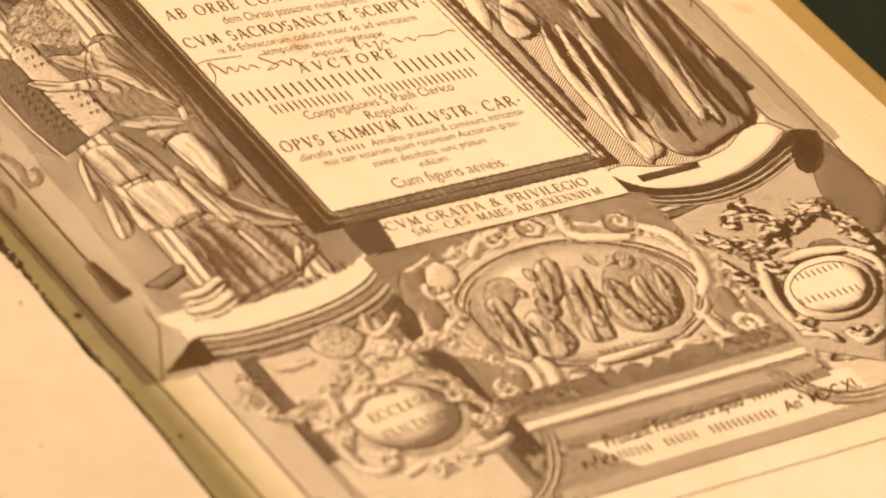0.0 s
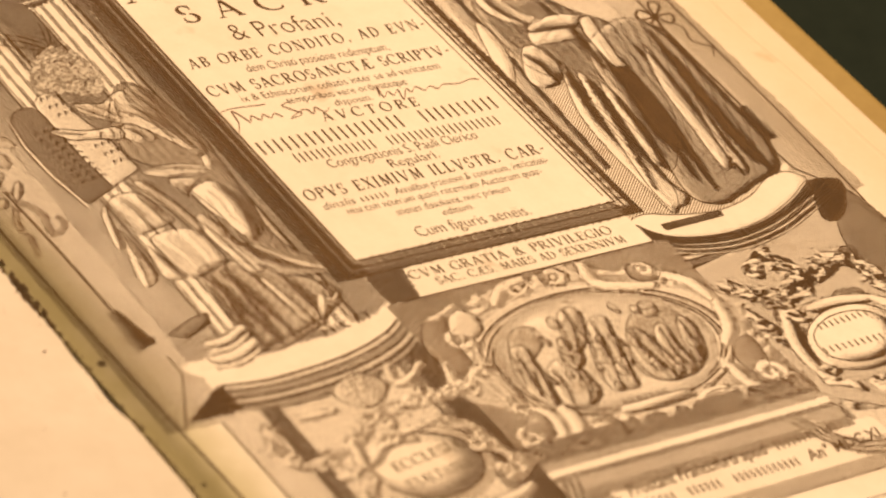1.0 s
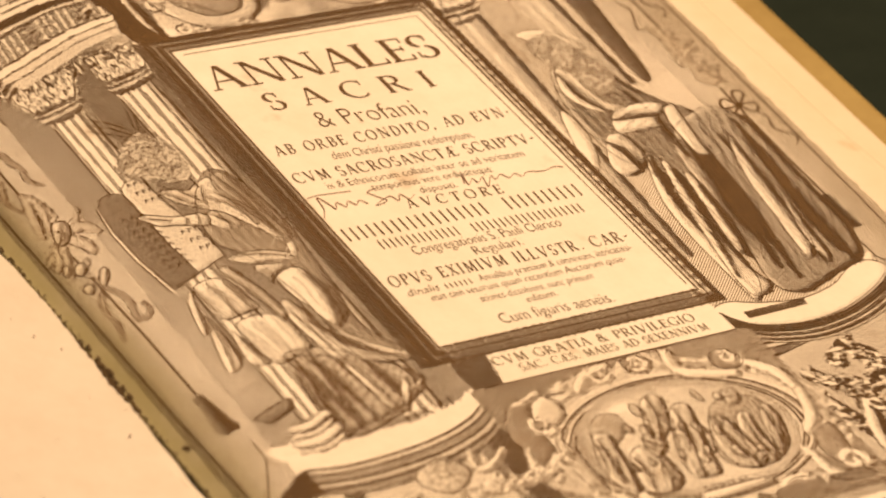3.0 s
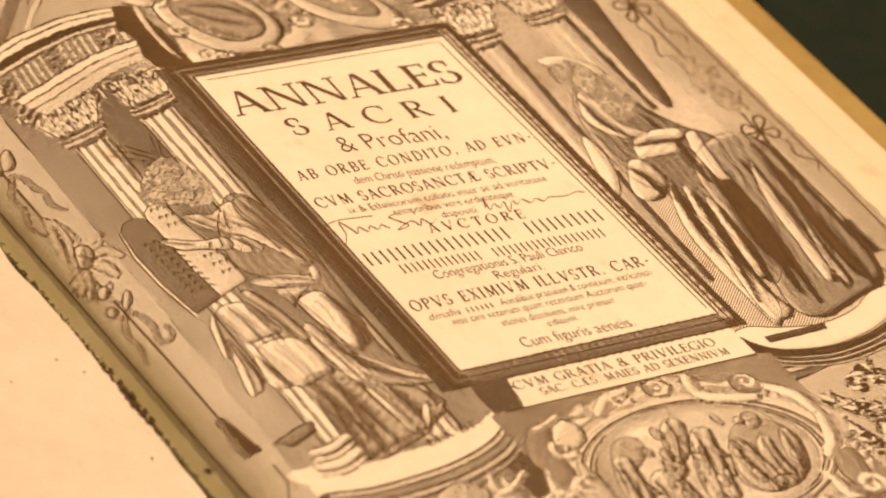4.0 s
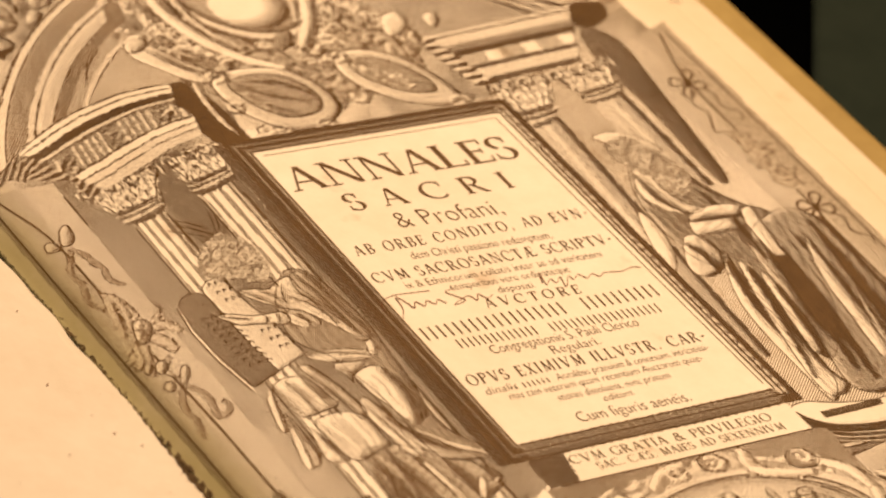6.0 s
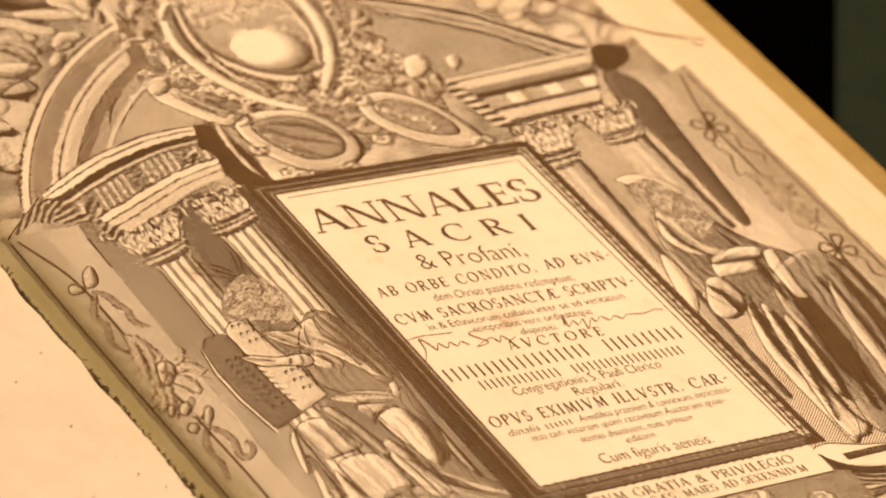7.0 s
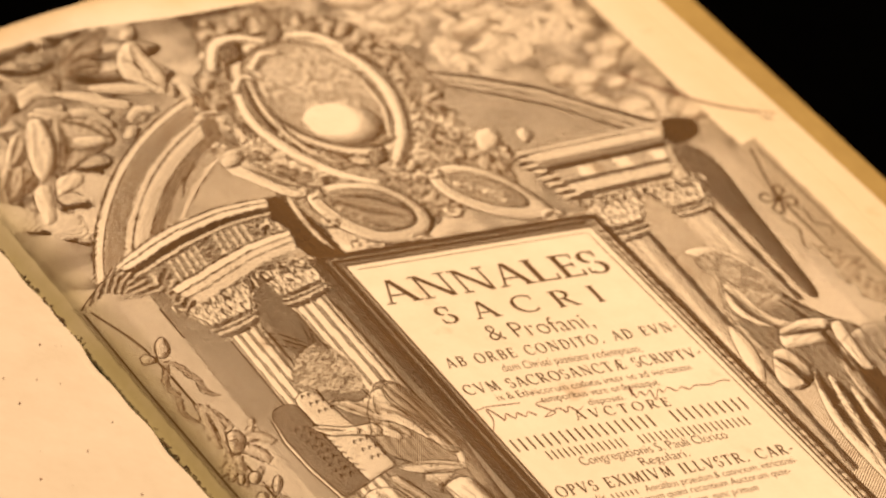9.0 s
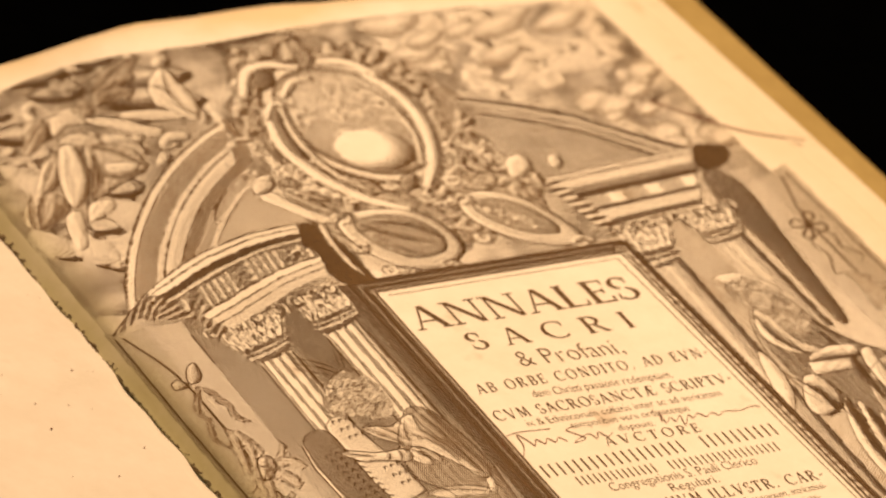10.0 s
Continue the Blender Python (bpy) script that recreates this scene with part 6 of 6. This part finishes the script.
leaves(orn, (ellipse_r(GU, GV, -1, 112, 24, 22) < 1), 46, 6.5, 25, 0.12, 0.42)
crest()
globe = motif("printed_globe", "engraved plain globe", ang=25, pitch=0.56)
rr = ellipse_r(GU, GV, -4, 82, 15, 14)
paint(globe, rr < 1, np.clip(0.03 + 0.9 * fade(0.75, 1.7, ellipse_r(GU, GV, -9, 87, 15, 14)), 0, 0.85))
# frame of the title panel and the clear panel itself
frm = motif("printed_panel_frame", "engraved dark moulded frame round the lettering", ang=-40, pitch=0.56)
d = np.maximum(np.maximum(-50.5 - GU, GU - 50.5), np.maximum(GV - 0.0, -164.5 - GV))
inn = (GU > -62) & (GU < 57) & (GV < 7) & (GV > -172)
tone = np.select([d < 1.5, d < 3.2, d < 5.0, d < 7.0], [0.30, 0.75, 0.45, 0.72], 0.62)
tone = tone + np.where((d > 5) | ((d > 1.5) & (d < 3)), 0.12 * np.sin((GU + GV) * 2.4), 0)
tone = np.where(GU > 50, np.where(d < 4, 0.16 + 0.25 * (np.sin(GV * 1.3) > 0.2) * (d > 1), 0.7), tone)
tone = np.where((GV < -164) & (GU < 50) & (GU > -50), np.where(d < 5, 0.42 + 0.10 * np.sin(GU * 2.1), 0.5), tone)
tone = np.where((GV > 0) & (d < 2), 0.45, tone)
paint(frm, inn, tone)
OWNER[d < 0], TONE[d < 0] = 0, 0
for k in (0, 3.2, 7):
    line(frm, [(-50.5 - k, k), (50.5 + k * 0.6, k), (50.5 + k * 0.6, -164.5 - k), (-50.5 - k, -164.5 - k), (-50.5 - k, k)], 0.55)
line(frm, [(-47, -3), (47, -3), (48.5, -161)], 0.25)
apron = motif("printed_apron", "engraved light band with the privilege lettering", ang=-60, pitch=0.56)
m = (GU > -52) & (GU < 50) & (GV < -171.5) & (GV > -186)
paint(apron, m, np.where(GU < -38 + 0.2 * (GV + 171), 0.55, 0.06))
line(apron, [(-48, -186), (50, -186)], 0.6)

# lower cartouche: oval scene of plain draped shapes in a rolled frame
low = motif("printed_lower_cartouche", "engraved oval scene in a rolled scrollwork frame", ang=25, pitch=0.56)
m = (GU > -54) & (GU < 55) & (GV < -186) & (GV > -262)
paint(low, m, np.clip(0.58 + 0.2 * (cloudy(GU, GV, 10) - 0.5), 0, 1))
ths = np.arctan2((GV + 225) / 36, (GU - 2) / 54)
rr = ellipse_r(GU, GV, 2, -225, 55, 37.5)
m = (rr < 1 + 0.05 * np.sin(ths * 10)) & (GV < -184)
raise_leaves(m & (ellipse_r(GU, GV, 2, -226, 45, 28) > 1), 240, 6.0, 17)
carve(low, m, 0.27, 0.34, 0.3, 0.35)
rr = ellipse_r(GU, GV, 2, -226, 45, 28)
paint(low, (rr < 1.16 + 0.04 * np.sin(ths * 7)) & (GV < -187), np.clip(0.08 + 0.45 * fade(1.06, 1.2, rr) + 0.16 * np.sin(rr * 110) * (GU < 0) + 0.2 * (GV < -226) * fade(0, 40, GU), 0.03, 0.8))
paint(low, rr < 1, np.select([rr > 0.96, rr > 0.93, rr > 0.90], [0.55, 0.08, 0.45], 0.25))
scene_in = rr < 0.89
paint(low, scene_in, 0.1)
t = np.linspace(0, 6.3, 80)
for f in (0.89, 0.93, 1.0):
    line(low, np.stack([2 + 45 * f * np.cos(t), -226 + 28 * f * np.sin(t)], -1), 0.55)
rolled_frame()
oval_scene()
low_ornaments()

# base mouldings, imprint band and the foot of the plate
base = motif("printed_base", "engraved stepped base mouldings and shaded ground", ang=20, pitch=0.56)
m = (GU > -52) & (GU < 56) & (GV < -255) & (GV > -281) & (OWNER != low)
paint(base, m | ((GU > -50) & (GU < 54) & (GV < -262) & (GV > -279)), np.select([GV > -264, GV > -267, GV > -270, GV > -272, GV > -277], [0.6, 0.35, 0.05, 0.55, 0.3], 0.5))
for u, v, flip in SIDES:
    rr = ellipse_r(u, v, -88, -262, 46, 42)
    m = (rr > 0.86) & (rr < 1) & (v < -272) & (u > -128) & (u < -44)
    paint(base, m, np.clip(0.35 + 0.35 * np.sin(rr * 130) + 0.1 * (u > -70), 0.05, 0.9))
foot = motif("printed_foot", "engraved white strip with the imprint and a hatched ground", ang=75, pitch=1.3)
m = (GU > -60) & (GU < 64) & (GV < -279) & (GV > -300) & (OWNER != base)
paint(foot, m, np.where(GV < -294.5, 0.40, np.where(GU < -36 - 0.8 * (GV + 285), 0.55, 0.0)))
m = PLATE & (GV < -294) & (OWNER == 0)
paint(foot, m, 0.38)
line(foot, [(-142, -300), (139, -300)], 0.5)
line(foot, [(-60, -309), (140, -311)], 0.35)


def cut(i, M):
    """The mesh of one motif: hatching ribbons as wide as the motif is dark, and its drawn lines."""
    ang, pitch = math.radians(M["ang"]), M["pitch"]
    ii = np.argwhere(OWNER == i)
    quads = []
    if len(ii):
        c, s = math.cos(ang), math.sin(ang)
        pu, pv = GU[0, 0] + ii[:, 1] * G, GV[0, 0] + ii[:, 0] * G
        along, across = pu * c + pv * s, -pu * s + pv * c
        step = 0.9
        for k in np.arange(math.floor(across.min() / pitch), math.ceil(across.max() / pitch) + 1):
            y = k * pitch
            near = along[np.abs(across - y) < 0.5]
            if not len(near):
                continue
            x = np.arange(near.min(), near.max() + step, step)
            yy = y + 0.10 * np.sin(x * 0.21 + k * 0.04)
            uu, vv = x * c - yy * s, x * s + yy * c
            gi = np.clip(np.round((vv - GV[0, 0]) / G).astype(int), 0, GU.shape[0] - 1)
            gj = np.clip(np.round((uu - GU[0, 0]) / G).astype(int), 0, GU.shape[1] - 1)
            own, tone = OWNER[gi, gj] == i, np.clip(1.17 * TONE[gi, gj] - 0.045, 0, 0.88)
            w = np.where(own & (tone > 0.03), (0.05 + 0.87 * tone) * pitch, 0) * 0.5
            ok = (w[:-1] > 0) | (w[1:] > 0)
            wide = np.maximum(w, np.maximum(np.roll(w, 1), np.roll(w, -1)))
            w = np.where(w > 0, w, wide)
            j = np.nonzero(ok)[0]
            if not len(j):
                continue
            n = np.array([-s, c])
            A, B = np.stack([uu, vv], -1) - w[:, None] * n, np.stack([uu, vv], -1) + w[:, None] * n
            quads.append(np.stack([A[j], A[j + 1], B[j + 1], B[j]], 1))
    for P, width, taper in M["strokes"]:
        d = np.gradient(P, axis=0)
        d /= np.maximum(np.linalg.norm(d, axis=1, keepdims=True), 1e-6)
        n = np.stack([-d[:, 1], d[:, 0]], -1)
        w = np.full(len(P), width / 2)
        if taper:
            w = w * (0.25 + 0.75 * np.sin(np.linspace(0.15, 2.9, len(P))))
        A, B = P - n * w[:, None], P + n * w[:, None]
        mid = 0.5 * (P[:-1] + P[1:])
        gi = np.clip(np.round((mid[:, 1] - GV[0, 0]) / G).astype(int), 0, GU.shape[0] - 1)
        gj = np.clip(np.round((mid[:, 0] - GU[0, 0]) / G).astype(int), 0, GU.shape[1] - 1)
        free = OWNER[gi, gj] <= i
        quads.append(np.stack([A[:-1], A[1:], B[1:], B[:-1]], 1)[free])
    if not quads:
        return None
    Q = np.concatenate(quads).reshape(-1, 2)
    V = on_page(Q[:, 0], Q[:, 1], 0.16 + 0.01 * (i % 5))
    n = len(Q) // 4
    me = bpy.data.meshes.new(M["name"])
    me.vertices.add(4 * n)
    me.vertices.foreach_set("co", V.ravel())
    me.loops.add(4 * n)
    me.loops.foreach_set("vertex_index", np.arange(4 * n))
    me.polygons.add(n)
    me.polygons.foreach_set("loop_start", np.arange(n) * 4)
    me.update(calc_edges=True)
    me.materials.append(INK)
    ob = new(M["name"], me)
    ob.parent = title_page
    if M["label"]:
        tagged(ob, M["label"], kind="stuff" if M["name"] in ("printed_oval", "printed_shelf", "printed_drapery_fold", "printed_wreath") else "")
    return ob


for i, M in enumerate(MOTIFS):
    cut(i + 1, M)

# ---- lettering ----
def lettering(words, u0, u1, v, height, v1=None, italic=0.0, mat=INK, bold=-0.018, name="text_line"):
    """A line of type from u0 to u1 on the baseline v (v1 at its end), with capitals of that height."""
    cu = bpy.data.curves.new(name, "FONT")
    cu.body, cu.size, cu.shear, cu.resolution_u, cu.offset = words, 1.0, italic, 3, bold
    tmp = bpy.data.objects.new(name, cu)
    me = bpy.data.meshes.new_from_object(tmp)
    bpy.data.objects.remove(tmp)
    n = len(me.vertices)
    co = np.empty(n * 3)
    me.vertices.foreach_get("co", co)
    co = co.reshape(-1, 3)
    x0, x1 = co[:, 0].min(), co[:, 0].max()
    f = (co[:, 0] - x0) / (x1 - x0)
    a = u0 + (u1 - u0) * f
    b = v + ((v if v1 is None else v1) - v) * f + co[:, 1] / 0.69 * height
    me.vertices.foreach_set("co", on_page(a, b, 0.2).ravel())
    me.materials.clear()
    me.materials.append(mat)
    me.update()
    ob = new(name, me)
    ob.parent = title_page
    return ob


def bars(u0, u1, v, height, n, v1=None, gaps=(), mat=INK, wide=0.19):
    """A plain upright bar in place of each letter."""
    step = (u1 - u0) / n
    v1 = v if v1 is None else v1
    for k in range(n):
        if k in gaps:
            continue
        a, b, w = u0 + (k + 0.2) * step, v + (v1 - v) * k / n, wide * step
        P = np.array([(a, b), (a + w, b), (a + w, b + height), (a, b + height)])
        mesh_object("letter_bar", on_page(P[:, 0], P[:, 1], 0.2), [(0, 1, 2, 3)], mat, title_page)


THICK, THIN = 0.135, 0.05


def stem(x0, y0, x1, y1, w):
    return [(x0 - w / 2, y0), (x0 + w / 2, y0), (x1 + w / 2, y1), (x1 - w / 2, y1)]


def bar_of(x0, x1, y, h=THIN):
    return [(x0, y - h / 2), (x1, y - h / 2), (x1, y + h / 2), (x0, y + h / 2)]


def foot_of(x, y, half=0.13):
    y = min(max(y, 0.02), 0.98)
    return bar_of(x - half, x + half, y, 0.04)


def bow_of(cx, cy, rx, ry, a0, a1, n=12):
    """A curved stroke, thick at its sides and thin above and below."""
    out = []
    t = np.radians(np.linspace(a0, a1, n + 1))
    ring = []
    for a in t:
        w = 0.5 * (THIN + (THICK - THIN) * math.cos(a) ** 2)
        ring.append(((cx + (rx - w) * math.cos(a), cy + (ry - w) * math.sin(a)), (cx + (rx + w) * math.cos(a), cy + (ry + w) * math.sin(a))))
    for k in range(n):
        out.append([ring[k][0], ring[k][1], ring[k + 1][1], ring[k + 1][0]])
    return out


def tick(x, y0, y1):
    return stem(x, y0, x, y1, 0.045)


def capital(ch):
    """The quads and the width of a roman capital one unit high."""
    st = stem(0.14, 0, 0.14, 1, THICK)
    ends = [foot_of(0.14, 0), foot_of(0.14, 1)]
    if ch == "A":
        return [stem(0.08, 0, 0.40, 1, THIN), stem(0.42, 1, 0.74, 0, THICK), bar_of(0.20, 0.62, 0.34), foot_of(0.08, 0, 0.11), foot_of(0.74, 0)], 0.84
    if ch == "V":
        return [stem(0.12, 1, 0.44, 0, THICK), stem(0.46, 0, 0.76, 1, THIN), foot_of(0.12, 1), foot_of(0.76, 1, 0.11)], 0.86
    if ch == "N":
        return [stem(0.14, 0, 0.14, 1, THIN), stem(0.16, 1, 0.76, 0, THICK), stem(0.78, 0, 0.78, 1, THIN), foot_of(0.14, 0), foot_of(0.10, 1, 0.09), foot_of(0.78, 1)], 0.92
    if ch == "M":
        return [stem(0.12, 0, 0.17, 1, THIN), stem(0.19, 1, 0.50, 0.05, THICK), stem(0.50, 0.05, 0.80, 1, THIN), stem(0.86, 0, 0.82, 1, THICK), foot_of(0.12, 0), foot_of(0.87, 0)], 1.0
    if ch == "I":
        return [st] + ends, 0.28
    if ch == "L":
        return [st, bar_of(0.14, 0.60, 0.03), tick(0.60, 0, 0.24)] + ends, 0.64
    if ch == "E":
        return [st, bar_of(0.14, 0.58, 0.03), bar_of(0.14, 0.55, 0.97), bar_of(0.14, 0.46, 0.52), tick(0.58, 0, 0.24), tick(0.55, 0.78, 1), tick(0.46, 0.42, 0.62)] + ends, 0.62
    if ch == "T":
        return [stem(0.36, 0, 0.36, 1, THICK), bar_of(0.04, 0.68, 0.97), tick(0.04, 0.76, 1), tick(0.68, 0.76, 1), foot_of(0.36, 0)], 0.72
    if ch in "OQ":
        return bow_of(0.46, 0.5, 0.42, 0.5, 0, 360, 20), 0.92
    if ch in "CG":
        q = bow_of(0.48, 0.5, 0.44, 0.5, 52, 308, 16) + [tick(0.76, 0.70, 0.97)]
        return q + ([stem(0.74, 0.02, 0.74, 0.42, THICK), foot_of(0.74, 0.42)] if ch == "G" else [tick(0.76, 0.05, 0.2)]), 0.84
    if ch == "D":
        return [st] + bow_of(0.30, 0.5, 0.46, 0.48, -90, 90, 14) + [bar_of(0.14, 0.32, 0.03), bar_of(0.14, 0.32, 0.97)] + ends, 0.82
    if ch in "PRB":
        q = [st] + bow_of(0.32, 0.74, 0.26, 0.24, -90, 90, 10) + [bar_of(0.14, 0.34, 0.97), bar_of(0.14, 0.34, 0.5)] + ends
        if ch == "R":
            q += [stem(0.36, 0.5, 0.70, 0, THICK), foot_of(0.72, 0, 0.10)]
        if ch == "B":
            q += bow_of(0.32, 0.26, 0.31, 0.25, -90, 90, 10) + [bar_of(0.14, 0.34, 0.03)]
        return q, {"P": 0.62, "R": 0.80, "B": 0.68}[ch]
    if ch == "S":
        q = bow_of(0.29, 0.735, 0.22, 0.245, 40, 255, 10) + bow_of(0.29, 0.255, 0.24, 0.255, -140, 75, 10)
        return q + [tick(0.47, 0.72, 0.97), tick(0.07, 0.03, 0.28)], 0.58
    if ch == "X":
        return [stem(0.12, 1, 0.66, 0, THICK), stem(0.10, 0, 0.66, 1, THIN), foot_of(0.12, 1), foot_of(0.66, 1), foot_of(0.10, 0), foot_of(0.66, 0)], 0.78
    if ch == "\u00c6":
        return [stem(0.08, 0, 0.52, 1, THIN), stem(0.55, 0, 0.55, 1, THICK), bar_of(0.26, 0.55, 0.34), bar_of(0.55, 0.98, 0.03), bar_of(0.45, 0.95, 0.97), bar_of(0.55, 0.85, 0.52), tick(0.98, 0, 0.24), tick(0.95, 0.78, 1), foot_of(0.08, 0), foot_of(0.55, 0)], 1.02
    if ch == "&":
        return bow_of(0.34, 0.76, 0.17, 0.22, 0, 360, 14) + bow_of(0.32, 0.27, 0.26, 0.27, 20, 330, 14) + [stem(0.26, 0.62, 0.74, 0.02, THICK), stem(0.56, 0.2, 0.72, 0.5, THIN), foot_of(0.76, 0, 0.1)], 0.86
    if ch == "-":
        return [bar_of(0.06, 0.34, 0.42, 0.09)], 0.4
    if ch == ".":
        return [bar_of(0.08, 0.20, 0.06, 0.12)], 0.28
    if ch == ",":
        return [bar_of(0.08, 0.20, 0.06, 0.12), stem(0.10, -0.16, 0.16, 0.02, THIN)], 0.28
    return [], 0.42


def capitals(words, u0, u1, v, height, v1=None, gap=0.06, slant=0.0, mat=INK):
    """A line of roman capitals from u0 to u1, as one printed line."""
    quads, x = [], 0.0
    for ch in words:
        q, w = capital(ch)
        quads += [[(x + a + slant * b, b) for a, b in c] for c in q]
        x += w + gap
    Q = np.array(quads).reshape(-1, 2)
    f = Q[:, 0] / (x - gap)
    a = u0 + (u1 - u0) * f
    b = v + ((v if v1 is None else v1) - v) * f + Q[:, 1] * height
    n = len(quads)
    return mesh_object("text_line", on_page(a, b, 0.2 + 0.004 * (np.arange(4 * n) // 4 % 6)), np.arange(4 * n).reshape(-1, 4), mat, title_page)


def pen(pts, width):
    """A stroke of the pen in brown ink, thick and thin."""
    P = smooth_path(pts, 7)
    d = np.gradient(P, axis=0)
    d /= np.maximum(np.linalg.norm(d, axis=1, keepdims=True), 1e-6)
    w = width * (0.35 + 0.65 * np.abs(d @ np.array([0.5, -0.85])))
    n = np.stack([-d[:, 1], d[:, 0]], -1) * w[:, None] / 2
    A, B = P - n, P + n
    Q = np.stack([A[:-1], A[1:], B[1:], B[:-1]], 1).reshape(-1, 2)
    return tagged(mesh_object("pen_stroke", on_page(Q[:, 0], Q[:, 1], 0.26), np.arange(len(Q)).reshape(-1, 4), PEN_INK, title_page), "reddish brown handwritten pen flourish")


capitals("ANNALES", -47, 42.8, -24.5, 13.2, -26.6)
capitals("SACRI", -34, 30, -39.5, 9.4, -42, 0.62)
lettering("& Profani,", -22.7, 17.4, -52.5, 8.8, -54.8)
capitals("AB ORBE CONDITO, AD EVN-", -46, 46, -62.5, 5.2, -64, 0.3, 0.12)
lettering("dem Christi passione redemptum,", -28.5, 25.6, -69.2, 4.2, -71.7, 0.2)
capitals("CVM SACROSANCT\u00c6 SCRIPTV-", -47.8, 45.7, -77.5, 5.2, -79.5, 0.22)
lettering("ix & Ethnicorum collatis inter se ad veritatem", -39.2, 36.8, -83, 3.6, -85.5)
lettering("temporibus vere ordinateque", -25.1, 20.5, -88, 3.6, -90)
lettering("dispositi.", -10.1, 3.8, -93.5, 3.4, -94.2, 0.2)
capitals("AVCTORE", -18.9, 17.5, -99.5, 4.6, -101.3, 0.45, 0.12)
bars(-48.4, 45.1, -109.3, 6.4, 30, -110, (18, 19))
bars(-39.8, 39.7, -116, 4.6, 36, -118, (14, 15))
lettering("Congregationis S. Pauli Clerico", -30.9, 26.4, -121.6, 4.4, -122.3)
lettering("Regulari.", -11.1, 7.5, -127.3, 4.2)
capitals("OPVS EXIMIVM ILLVSTR. CAR-", -47.7, 44.5, -134, 5.2, -135.5, 0.24, 0.1)
lettering("dinalis", -45, -33, -139.6, 3.4, None, 0.25)
bars(-31, -20, -139.7, 2.4, 6)
lettering("Annalibus praeuium & connexum, intricatissi-", -18, 42, -139.7, 3.4, -140.3, 0.25)
lettering("mas tam veterum quam recentium Auctorum quae-", -38.9, 36.3, -143.9, 3.4, -144.8, 0.25)
lettering("stiones dissoluens, nunc primum", -23.7, 19.9, -149, 3.4, -149.5, 0.25)
lettering("editum.", -9, 2.7, -153.5, 3.2, None, 0.25)
lettering("Cum figuris aeneis.", -23.2, 19.5, -160.4, 5.0, -161.7)
capitals("CVM GRATIA & PRIVILEGIO", -38, 39.8, -177.7, 3.9, -178.2, 0.15, mat=FAINT_INK)
capitals("SAC. C\u00c6S. MAIES AD SEXENNIVM", -31, 41.4, -182.4, 3.4, -183.4, 0.12, mat=FAINT_INK)
capitals("VERITAS", -9, 8.1, -249.4, 2.4)
capitals("ECCLESI\u00c6", -94, -68, -251.5, 3.8, -248.5, 0.12, mat=FAINT_INK)
capitals("EXALTATIO", -94, -71, -259, 3.8, -257, 0.1, mat=FAINT_INK)
capitals("LEX ET", -80, -60, -193, 3.2, -189)
lettering("Prostant Francofurti apud", -33, 21, -284.2, 4.8, -282.5, 0.3, bold=0.004)
bars(24, 50, -282.4, 3.4, 12, -281, wide=0.26)
bars(-45, 28, -289.8, 3.4, 34, -290.2, (12, 13, 20, 21), wide=0.26)
lettering("An\u00b0 MDC.XI.", 31, 62, -290, 4.6, -288.5, 0.2, bold=0.004)

bars(61.6, 78.6, -181.5, 2, 8, -181.3, mat=FAINT_INK)
bars(75.6, 97.7, -240.2, 2.6, 9, -239.3, mat=FAINT_INK)
bars(69.6, 95.2, -250.4, 2.8, 10, -250.8, mat=FAINT_INK)
pen([(-54, -92), (-52, -87), (-46, -85), (-38, -85.5), (-33, -86)], 0.4)
pen([(-50, -97), (-47, -92), (-46, -86), (-44, -90), (-43, -93), (-41, -90), (-39, -93), (-37, -90.5), (-35, -93), (-33, -91), (-31, -93.5)], 0.4)
pen([(-24, -87), (-28, -88), (-26, -91), (-24, -94), (-29, -95), (-22, -92), (-20, -95), (-18, -92), (-16, -95), (-13, -93.5)], 0.4)
pen([(7, -93), (9, -88), (8, -94), (11, -91.5), (12, -94), (15, -91.5), (14, -97), (18, -92), (19, -94), (22, -92), (24, -94.5), (27, -93), (29, -95), (32, -93.5), (38, -94.5), (43, -93.5), (46, -94.5)], 0.4)

# ---- marks on the paper ----
tagged(pen([(121, 89), (134, 73), (148, 60), (167, 50)], 1.1), "thin brown crease running to the paper's edge").name = "paper_crease"


def worm_hole(a, b, r):
    P = np.array([(a + r * math.cos(t) * (1 + 0.2 * math.sin(3 * t)), b + r * math.sin(t)) for t in np.linspace(0, 6.0, 12)])
    tagged(mesh_object("worm_hole", on_page(P[:, 0], P[:, 1], 0.2), [tuple(range(12))], DIRT, title_page), "small brown worm hole in the margin")


worm_hole(-152, -183, 1.3)
worm_hole(-151, -238, 0.7)


def left_height(w, v):
    return float(left_page(np.array([(w / 330) ** (1 / 1.6)]), np.array([(v - BOT) / (TOP - BOT + 4)]))[0][2])


def specks():
    """Small brown spots on the blank page, thickest near the gutter."""
    r = np.random.RandomState(12)
    verts, faces = [], []
    for k in range(60):
        w, v = 2.0 + 75 * r.rand() ** 2, r.uniform(-300, 170)
        size = r.uniform(0.10, 0.42)
        z = left_height(w, v) + 0.00025
        o, a0 = len(verts), r.uniform(0, 6.28)
        for i in range(7):
            q = size * r.uniform(0.5, 1.3)
            a = a0 + i * 0.8976
            verts.append(((-147.3 - w + q * math.cos(a)) * S, (v + 1.3 * q * math.sin(a)) * S, z))
        faces.append(tuple(range(o, o + 7)))
    return tagged(mesh_object("paper_specks", verts, faces, PEN_INK, book), "small brown spots on the blank page", kind="stuff")


specks()
